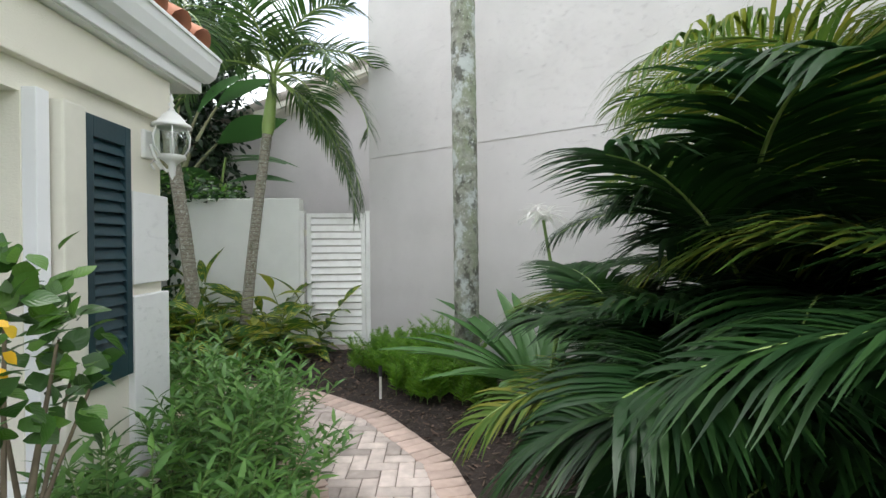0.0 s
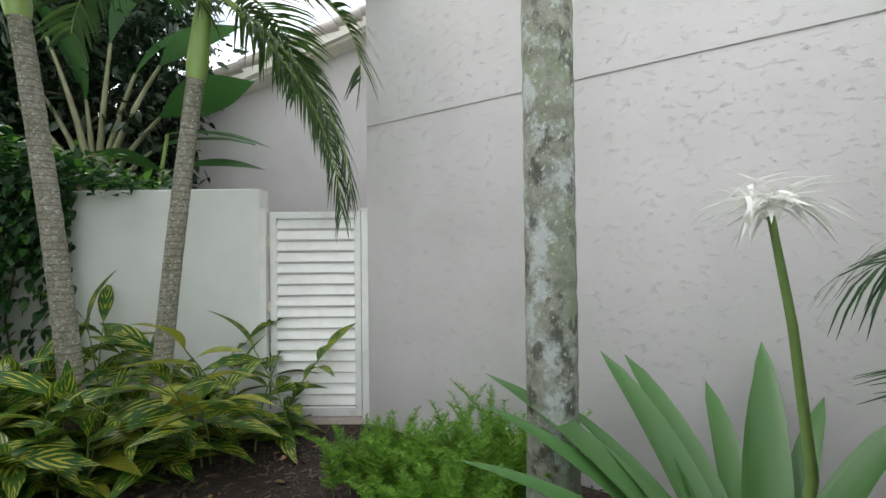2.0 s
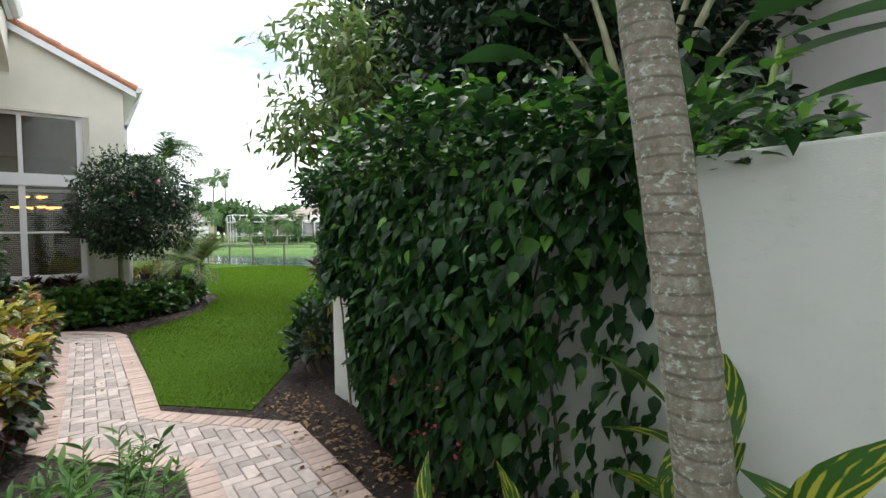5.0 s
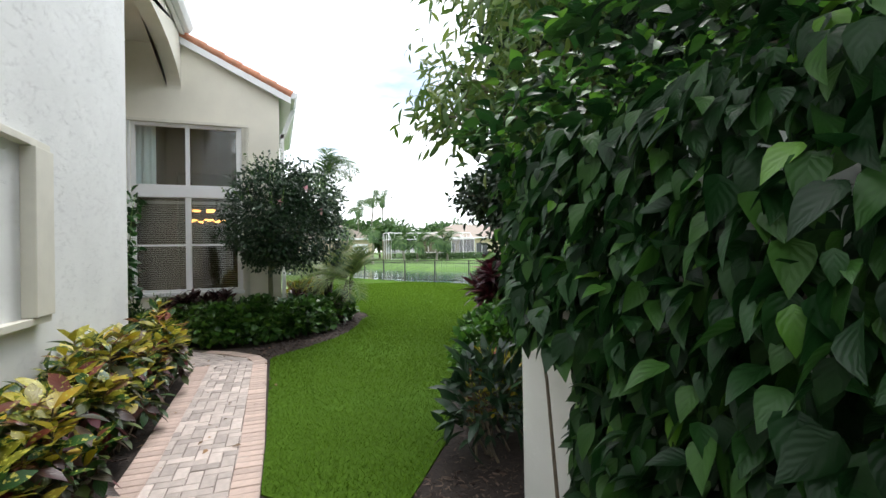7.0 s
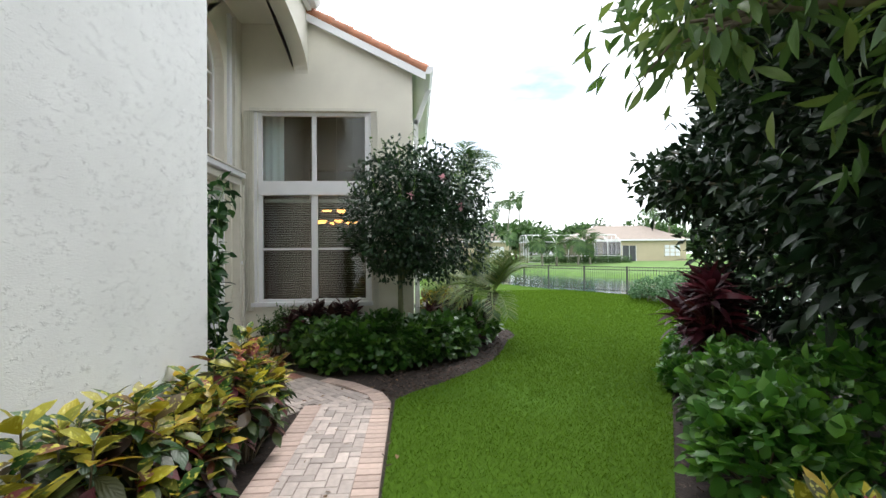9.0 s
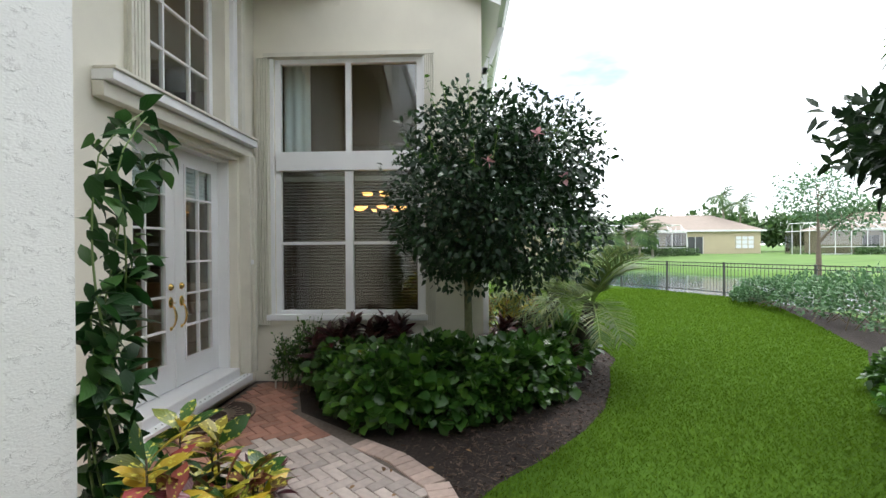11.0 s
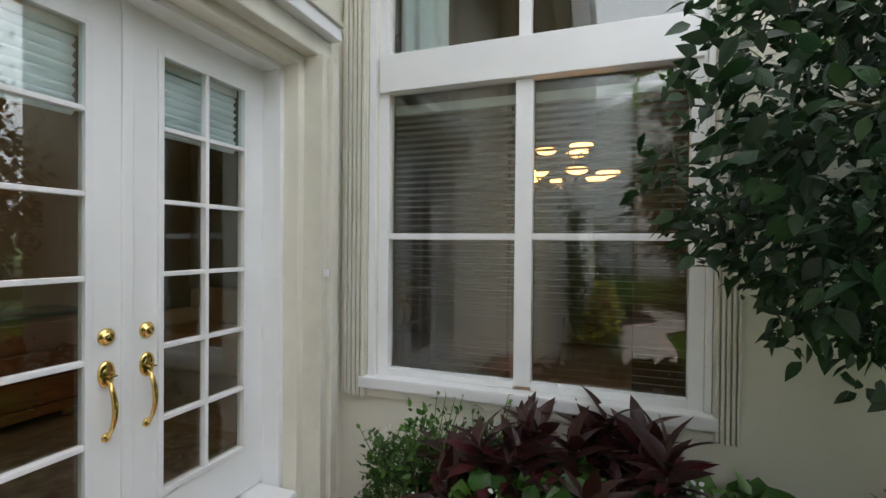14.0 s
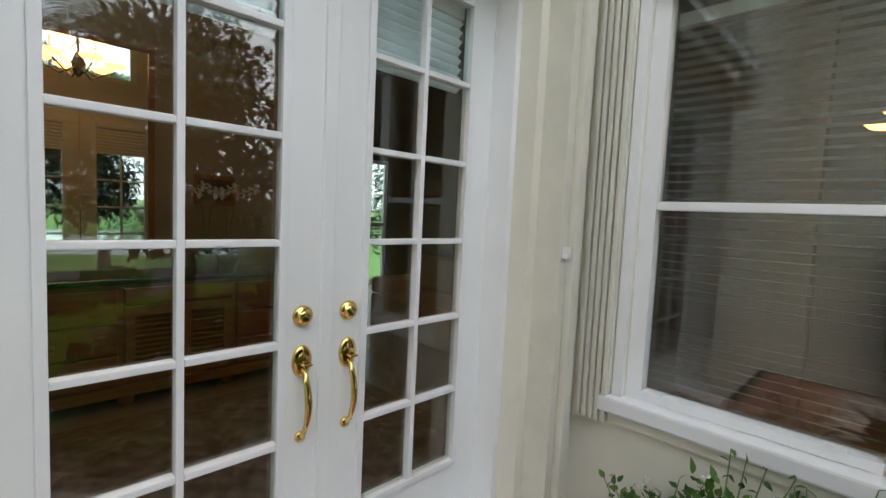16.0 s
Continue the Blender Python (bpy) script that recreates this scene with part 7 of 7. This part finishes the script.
for k, (x, y, h) in enumerate(((-14.62, 2.50, 0.62), (-14.5, 2.75, 0.78), (-14.62, 3.02, 0.72))):
    lt = shrub("low_shrub", "low small-leaved shrub dotted with tiny pink flowers", "shrub", (x, y, h * 0.48), (0.20, 0.19, h * 0.5), 1000, 0.042, LEAF_OVATE, M_BEGONIA, 360 + k, up=0.3, inner=0.35, rough=0.35)
    rng = np.random.default_rng(365 + k)
    Pf, df = blob_points(34, (0, 0, h * 0.5), (0.2, 0.19, h * 0.5), rng, 0.95, -0.1)
    leaf_part("blossom", np.repeat(Pf, 5, 0) + rng.normal(0, 0.006, (len(Pf) * 5, 3)), rng.normal(0, 1, (len(Pf) * 5, 3)), 0.016, LEAF_BROAD, M_WHITEFLOWER, lt, rng, 0.8, "tiny pinkish white flowers")
    for q in range(7):
        a, e = rng.random() * 6.28, rng.uniform(0.8, 1.4)
        tip = np.array([math.cos(a) * 0.24, math.sin(a) * 0.2, h * rng.uniform(0.95, 1.2)])
        sp = tube("sprig", [tip * [0.2, 0.2, 0.4], tip * [0.7, 0.7, 0.8], tip], [0.005, 0.004, 0.002], M_GREENSTEM, lt, seg=5)
        u = np.linspace(0.5, 1, 10)[:, None]
        leaf_part("leaves", tip * [0.8, 0.8, 1.0] * u + tip * [0.2, 0.2, 0.0] * u, rng.normal(0, 1, (10, 3)) + [0, 0, 0.4], 0.042, LEAF_OVATE, M_BEGONIA, sp, rng, 0.6)
for k, (x, y, h) in enumerate(((-15.75, 5.55, 0.55), (-16.4, 6.1, 0.5), (-17.0, 6.3, 0.55))):
    shrub("pale_shrub", "pale green shrub with white flower heads", "shrub", (x, y, h * 0.5), (0.4, 0.35, h * 0.6), 700, 0.07, LEAF_OVATE, M_PENTAS, 370 + k)
for k, (x, y) in enumerate(((-16.6, 5.4), (-17.4, 5.7))):
    shrub("golden_croton", "yellow and green croton shrub", "croton", (x, y, 0.45), (0.4, 0.35, 0.45), 420, 0.16, LEAF_LONG, M_CROTON, 374 + k)
palm("date_palm", "pygmy date palm with a dark shaggy trunk", (-16.2, 5.97, 0), 1.05, 0.085, 0.10, 24, 1.1, 0.28, M_PYGMY, 381, (0.1, 0.1), 0, (0.15, 1.3), 1.15, 34, bark=M_DARKBARK, group="date palms in the bed", width=0.016, rings=False, hang=0.2)
palm("date_palm", "pygmy date palm with a dark shaggy trunk", (-15.4, 6.23, 0), 0.95, 0.085, 0.10, 24, 1.1, 0.28, M_PYGMY, 382, (0.05, 0.2), 0, (0.15, 1.3), 1.15, 34, bark=M_DARKBARK, group="date palms in the bed", width=0.016, rings=False, hang=0.2)
palm("garden_palm", "green feather palm behind the bay", (-24.0, 6.45, 0), 4.1, 0.12, 0.10, 22, 1.7, 0.55, M_PALM, 383, (0.2, 0.2), 0.5, (0.0, 1.2), 1.6, 30, rings=False)

# ---- crotons along the tall wall, and the climber ----
for k in range(9):
    x = -6.9 - 0.52 * k
    h = (0.9, 1.0, 0.95, 1.08, 1.12, 1.0, 1.05, 1.1, 0.85)[k]
    rng = np.random.default_rng(390 + k)
    t = thing("croton", "croton shrub with yellow, red and green leathery leaves", "croton", (x, 3.55, 0), "crotons along the wall")
    Ps, Ds, st = [], [], []
    for j in range(25):
        a, r = rng.random() * 6.28, math.sqrt(rng.random())
        tip = np.array([math.cos(a) * r * 0.36, math.sin(a) * r * 0.24, h * rng.uniform(0.5, 1.08) * (1 - 0.25 * r)])
        low = np.array([tip[0] * 0.3, tip[1] * 0.3, 0.0])
        st.append(tube_data([low, (low * 0.4 + tip * 0.6) * [1.1, 1.1, 0.9], tip], [0.009, 0.007, 0.004], 5))
        m = 20
        u = (np.arange(m) + 0.5) / m
        th = np.arange(m) * 2.4 + rng.random() * 6
        Ps.append(tip - np.stack([0 * u, 0 * u, 0.26 * (1 - u)], 1))
        Ds.append(np.stack([np.cos(th), np.sin(th), -0.15 + 1.5 * u ** 2], 1))
    P, D = np.concatenate(Ps), np.concatenate(Ds)
    S = 0.155 * rng.uniform(0.6, 1.25, len(P))
    young = (np.tile((np.arange(20) + 0.5) / 20, 25) > 0.55) & (P[:, 2] > 0.35)
    wide = leaf_shape(0.47, 0.3, 0.2, 0.55, 4)
    leaf_part("leaves", P[young], D[young], S[young], wide, M_CROTON, t, rng, 0.3)
    leaf_part("old_leaves", P[~young], D[~young] + [0, 0, -0.35], S[~young], wide, M_CROTONDARK, t, rng, 0.3, "dark green and burgundy older leaves")
    V, F = merge(st)
    tagged(np_mesh("branchwork", V, F, M_WOODY, t, smooth=True), kind="stuff")


def climber():
    rng = np.random.default_rng(231)
    t = thing("climbing_vine", "slender green vine climbing the porch corner", "vine", (CORNER_X - 0.08, 3.2, 0))
    st, Ps = [], []
    for k in range(5):
        z = np.linspace(0, (2.45, 2.2, 1.7, 2.35, 1.2)[k], 24)
        ph = rng.random() * 6
        path = np.stack([-0.20 + 0.12 * np.sin(z * 3 + ph), -0.02 + 0.08 * np.cos(z * 2.6 + ph), z], 1)
        path[-3:, 0] -= [0.06, 0.16, 0.28]
        st.append(tube_data(path, np.linspace(0.008, 0.003, 24), 5))
        u = rng.uniform(0.1, 1, 95)
        Ps.append(np.stack([np.interp(u, np.linspace(0, 1, 24), path[:, c]) for c in range(3)], 1) + rng.normal(0, 0.035, (95, 3)))
    V, F = merge(st)
    np_mesh("branchwork", V, F, M_GREENSTEM, t, smooth=True)
    P = np.concatenate(Ps)
    leaf_part("leaves", P, rng.normal(0, 0.6, P.shape) + [-0.4, 0.3, -0.3], 0.12 * rng.uniform(0.6, 1.2, len(P)), LEAF_OVATE, M_VINE, t, rng, 0.5)
    return t


climber()

# ---- the border across the lawn ----
for k, (x, y, rx, ry, h) in enumerate(((-9.4, 7.2, 0.5, 0.45, 0.75), (-10.1, 7.6, 0.5, 0.45, 0.75), (-10.75, 8.0, 0.5, 0.45, 0.75), (-11.3, 8.35, 0.4, 0.4, 0.65), (-9.7, 8.2, 0.6, 0.5, 0.95), (-10.6, 9.0, 0.6, 0.5, 0.95), (-12.1, 8.3, 0.4, 0.3, 0.3), (-12.8, 8.75, 0.4, 0.3, 0.3), (-13.5, 9.2, 0.45, 0.35, 0.35), (-14.3, 9.8, 0.5, 0.4, 0.45))):
    t = shrub("border_shrub", "leafy light green shrub with small white flowers", "shrub", (x, y, h * 0.5), (rx, ry, h * 0.58), 1000, 0.10, LEAF_BROAD, M_BEGONIA if k % 2 else M_YOUNG, 440 + k, up=0.1, group="border shrubs")
    rng = np.random.default_rng(470 + k)
    pc = np.array([rng.normal(0, rx * 0.3), -ry * 0.7, h * 0.75])
    leaf_part("flower", pc + rng.normal(0, 0.02, (14, 3)), rng.normal(0, 1, (14, 3)) + [0, -0.3, 0.6], 0.03, LEAF_BROAD, M_WHITEFLOWER, t, rng, 0.7, "cluster of small white flowers", stuff=False)
for k, (x, y, h) in enumerate(((-7.75, 6.35, 0.75), (-8.3, 6.75, 0.55), (-7.35, 7.0, 0.95))):
    shrub("end_croton", "green and orange croton by the wall end", "croton", (x, y, h * 0.5), (0.28, 0.28, h * 0.6), 260, 0.17, LEAF_LONG, M_CROTON if k else M_HIB, 480 + k)
for k, (x, y, r, h) in enumerate(((-22.3, 13.1, 0.8, 0.8), (-21.0, 13.3, 0.9, 0.95), (-19.7, 13.2, 1.0, 1.05), (-23.4, 13.3, 0.5, 0.4), (-18.3, 12.8, 1.1, 1.15), (-16.6, 12.4, 1.2, 1.3))):
    shrub("fence_shrub", "rounded light green shrub by the pond fence", "shrub", (x, y, h * 0.45), (r, r * 0.8, h * 0.6), 1300, 0.09, LEAF_OVATE, M_PENTAS, 490 + k, group="shrubs by the fence")
palm("garden_palm", "hanging feather palm beyond the border", (-14.6, 13.0, 0), 4.6, 0.12, 0.10, 14, 2.2, 0.5, M_PALM, 501, (-0.3, -0.6), 0.6, (0.0, 1.1), 1.9, 34, rings=False)

# yellow-flowered shrub close to the start
t = shrub("flowering_shrub", "leafy shrub with small yellow flowers by the house wall", "shrub", (-1.13, 1.0, 1.08), (0.28, 0.26, 0.30), 420, 0.058, LEAF_BROAD, M_BEGONIA, 511, up=0.25, inner=0.5, stems=14)
leaf_part("flower", np.repeat(np.array([[0.24, -0.12, 1.22], [0.20, -0.14, 1.14]]), 8, 0) + rngl.normal(0, 0.02, (16, 3)), rngl.normal(0, 1, (16, 3)), 0.035, LEAF_BROAD, M_YELLOWFLOWER, t, rngl, 0.7, "small yellow flowers", stuff=False)


# ---- far bank: houses with pool cages, hedges, palms ----
M_FARWALL = material("far_stucco", (0.52, 0.45, 0.31), 0.85, vary=0.04, scale=0.8)
M_FARROOF = material("far_roof", (0.30, 0.25, 0.21), 0.85, vary=0.12, scale=2.0, stretch=(1, 1, 6))
M_FARDARK = material("far_glass", (0.05, 0.055, 0.06), 0.2, vary=0.2, scale=1.0)
M_MESH = glass_material("cage_screen", (0.62, 0.63, 0.64))


def far_house(cx, cy, w, seed, cage=True):
    """A single-storey house across the pond, its front towards +x, with hipped roof and screened pool cage."""
    t = thing("far_house", "pale yellow house with hipped roof and screened pool cage", "house", (cx, cy, 0.5), "houses across the pond")
    D, H = 9.0, 3.3
    boxes("wall", [(-D, 0, -w / 2, w / 2, -0.2, H)], M_FARWALL, t)
    e = 0.5
    rv = [(-D - e, -w / 2 - e, H), (e, -w / 2 - e, H), (e, w / 2 + e, H), (-D - e, w / 2 + e, H), (-D / 2, -w / 2 + D / 2, H + 2.4), (-D / 2, w / 2 - D / 2, H + 2.4)]
    bm = bmesh.new()
    vs = [bm.verts.new(v) for v in rv]
    for f in ((0, 1, 4), (1, 2, 5, 4), (2, 3, 5), (3, 0, 4, 5), (3, 2, 1, 0)):
        bm.faces.new([vs[k] for k in f])
    part("roof", bm, M_FARROOF, t)
    boxes("fascia", [(e, e + 0.08, -w / 2 - e, w / 2 + e, H - 0.18, H + 0.05)], M_TRIM, t)
    wy = w / 2 - 2.2
    win = boxes("window", [(0.0, 0.05, wy - 1.3, wy + 1.3, 0.7, 2.5)], M_SHADE, t)
    boxes("window_frame", [(0.05, 0.1, wy - 1.3 + k * 0.84, wy - 1.22 + k * 0.84, 0.7, 2.5) for k in range(4)] + [(0.05, 0.1, wy - 1.3, wy + 1.3, z, z + 0.07) for z in (0.7, 1.3, 1.9, 2.45)], M_FARWALL, win)
    for y in (-w / 2 + 2.0, -w / 2 + 5.0, -w / 2 + 8.0):
        g = boxes("patio_door", [(0.0, 0.06, y - 1.1, y + 1.1, 0.0, 2.4)], M_FARDARK, t)
        boxes("frame", [(0.06, 0.1, y - 1.1, y - 1.03, 0, 2.4), (0.06, 0.1, y - 0.03, y + 0.03, 0, 2.4), (0.06, 0.1, y + 1.03, y + 1.1, 0, 2.4)], M_TRIM, g)
    if cage:
        y0, y1, X = -w / 2 - 9.0, -w / 2 + 4.0, 6.0
        c = boxes("pool_cage", [(X - 0.06, X, y, y + 0.07, 0, 2.9) for y in np.linspace(y0, y1, 8)] + [(X - 0.06, X, y0, y1, z, z + 0.07) for z in (0.05, 0.9, 2.85)], M_TRIM, t, "white aluminium screen enclosure")
        V = []
        for y in np.linspace(y0, y1, 8):
            V.append(tube_data([(X, y, 2.9), (X - 1.8, y, 3.9), (1.0, y, 3.9), (0.5, y, 3.2)], 0.05, 4))
        V.append(tube_data([(X - 1.8, y0, 3.9), (X - 1.8, y1, 3.9)], 0.05, 4))
        for yy in (y0, y1):
            V.append(tube_data([(X, yy, 2.9), (0.3, yy, 2.9)], 0.05, 4))
            for xx in (1.5, 3.0, 4.5):
                V.append(tube_data([(xx, yy, 0), (xx, yy, 3.7)], 0.05, 4))
        V, F = merge(V)
        np_mesh("cage_ribs", V, F, M_TRIM, t)
        boxes("screen", [(X - 0.04, X - 0.03, y0, y1, 0, 2.9), (0.1, X - 0.05, y0 - 0.01, y0, 0, 2.9), (0.1, X - 0.05, y1, y1 + 0.01, 0, 2.9)], M_MESH, t)
    return t


far_house(-76, 38, 17, 1)
far_house(-72, 65, 18, 2)
far_house(-80, 11, 18, 3)
far_house(-84, -14, 18, 4)
far_house(-62, 92, 18, 5)
for k, (x, y, L) in enumerate(((-68, 28, 12), (-64, 56, 13), (-72, 4, 12), (-76, -20, 12))):
    rng = np.random.default_rng(520 + k)
    t = thing("hedge", "clipped green hedge across the pond", "hedge", (x, y, 0.45), "hedges across the pond")
    n = 2600
    P = np.stack([rng.uniform(-0.5, 0.5, n), rng.uniform(-L / 2, L / 2, n), rng.uniform(0, 0.9, n)], 1)
    leaf_part("leaves", P, rng.normal(0, 1, (n, 3)), 0.22, LEAF_OVATE, M_HEDGE, t, rng, 0.8)


def far_tree(x, y, h, r, seed, mat=None):
    rng = np.random.default_rng(seed)
    return tree("far_tree", "green broadleaf tree far across the pond", (x, y, 0), h * 0.4, 0.2, [((x, y, h * 0.65), (r, r, h * 0.32)), ((x + r * 0.5, y + r * 0.6, h * 0.55), (r * 0.7, r * 0.7, h * 0.25)), ((x, y - r * 0.7, h * 0.5), (r * 0.7, r * 0.7, h * 0.25))], 2200, 0.9, LEAF_OVATE, mat or M_HEDGE, seed, inner=0.3)


rngf = np.random.default_rng(77)
for k in range(30):
    far_tree(-98 + rngf.uniform(-8, 8), -60 + k * 6.4, rngf.uniform(7, 10), rngf.uniform(3.5, 5), 600 + k)
for k, (x, y, h) in enumerate(((-70, 12, 5.5), (-69, 14, 4.8), (-66, 17, 4.6), (-82, 12, 9.5), (-84, 14.5, 10.5), (-83, 18, 9.0), (-86, 20.5, 11), (-90, 24, 11.5), (-68, 6, 6.5), (-66.5, 9, 6.0), (-80, 44, 9), (-82, 47, 8), (-66.5, 21.5, 3.4), (-67, 23.5, 3.0), (-66, 26, 3.6), (-67, 28, 3.1))):
    palm("far_palm", "slim palm across the pond", (x, y, 0), h, 0.16, 0.12, 14, 2.3, 0.8, M_HEDGE, 640 + k, (rngf.normal(0, 0.3), rngf.normal(0, 0.3)), 0, (-0.4, 1.2), 1.3, 14, rings=False, width=0.12)
tree("far_tree", "light grey-green tree by the pond", (-33, 22.5, 0), 1.8, 0.12, [((-33, 22.5, 4.2), (1.8, 1.8, 1.4)), ((-33, 24, 3.2), (1.4, 1.4, 1.0))], 2400, 0.16, LEAF_OVATE, M_PENTAS, 660)

# ---- grass, mulch chips, fallen leaves ----
def scatter(poly, n, seed, box):
    rng = np.random.default_rng(seed)
    P = np.stack([rng.uniform(box[0], box[1], n), rng.uniform(box[2], box[3], n)], 1)
    return P[inside(P, poly)], rng


blade = (np.array([(-0.5, 0, 0), (0.5, 0, 0), (0.35, 0.6, 0), (-0.35, 0.6, 0), (0.0, 1.0, 0)], float) * [0.11, 1, 1], None, None)
gP, rg = scatter(LAWN, 420000, 701, (-28, -7, 4.6, 14))
dist = np.hypot(gP[:, 0] + 9, gP[:, 1] - 5)
gP = gP[rg.random(len(gP)) < np.clip(6.5 / (dist + 1.0), 0, 1)]
gm = len(gP)
th = rg.random(gm) * 6.28
hgt = rg.uniform(0.014, 0.034, gm) * (1 + 0.12 * np.hypot(gP[:, 0] + 9, gP[:, 1] - 5) / 4)
tilt = rg.normal(0, 0.7, (gm, 2))
w = 0.0024 * (1 + np.hypot(gP[:, 0] + 9, gP[:, 1] - 5) / 4)
b0 = np.stack([gP[:, 0] - np.cos(th) * w, gP[:, 1] - np.sin(th) * w, np.zeros(gm)], 1)
b1 = np.stack([gP[:, 0] + np.cos(th) * w, gP[:, 1] + np.sin(th) * w, np.zeros(gm)], 1)
tp = np.stack([gP[:, 0] + tilt[:, 0] * hgt, gP[:, 1] + tilt[:, 1] * hgt, hgt], 1)
GVv = np.stack([b0, b1, tp], 1).reshape(-1, 3)
tagged(np_mesh("grass", GVv, np.arange(gm * 3).reshape(-1, 3), M_GRASS, uv=np.tile([(-1, 0), (1, 0), (0, 1)], (gm, 1))), "short green lawn grass blades", "grass", kind="stuff")

chipP = []
for box, n in (((-2.6, 1.0, 2.6, 6.1), 9000), ((-7.6, -5.0, 3.6, 6.4), 4000), ((-13.6, -7.0, 3.2, 9.0), 7000), ((-17, -12, 4.5, 7.2), 12000)):
    rng = np.random.default_rng(int(n + box[0] * 7))
    P = np.stack([rng.uniform(box[0], box[1], n), rng.uniform(box[2], box[3], n)], 1)
    P = P[~inside(P, LAWN) & ~inside(P, road)]
    chipP.append(P)
cP = np.concatenate(chipP)
rng = np.random.default_rng(711)
chip = (np.array([(-0.14, 0, 0), (0.14, 0, 0), (0.10, 1, 0.02), (-0.12, 1, 0.0)], float), np.array([(0, 1, 2, 3)]), np.array([(-1, 0), (1, 0), (1, 1), (-1, 1)], float))
a = rng.random(len(cP)) * 6.28
V, F, U = spread(np.c_[cP, rng.uniform(-0.01, 0.008, len(cP))], np.stack([np.cos(a), np.sin(a), rng.normal(0.05, 0.2, len(cP))], 1), rng.uniform(0.015, 0.055, len(cP)), chip, rng, 0.5)
tagged(np_mesh("mulch_chips", V, F, M_CHIP), "loose brown bark chips on the beds", "mulch", kind="stuff")
n = 420
lx = np.concatenate([rng.uniform(-7.2, -3.6, n), rng.uniform(-3.6, -1.2, 60), rng.uniform(-13, -7, 40)])
ly = np.concatenate([5.95 - np.abs(rng.normal(0, 0.28, n)), rng.uniform(4.9, 5.9, 60), rng.uniform(3.6, 4.8, 40)])
a = rng.random(len(lx)) * 6.28
leaf_part("fallen_leaves", np.stack([lx, ly, rng.uniform(0.006, 0.02, len(lx))], 1), np.stack([np.cos(a), np.sin(a), 0.05 + 0 * a], 1), rng.uniform(0.03, 0.07, len(lx)), LEAF_OVATE, M_LITTER, None, rng, 0.3)
tagged(bpy.data.objects["fallen_leaves"], "brown fallen leaves on mulch and path", "leaf litter", kind="stuff")

for ob in list(bpy.data.objects):
    if ob.name.split(".")[0] == "pane":
        ob.visible_shadow = False
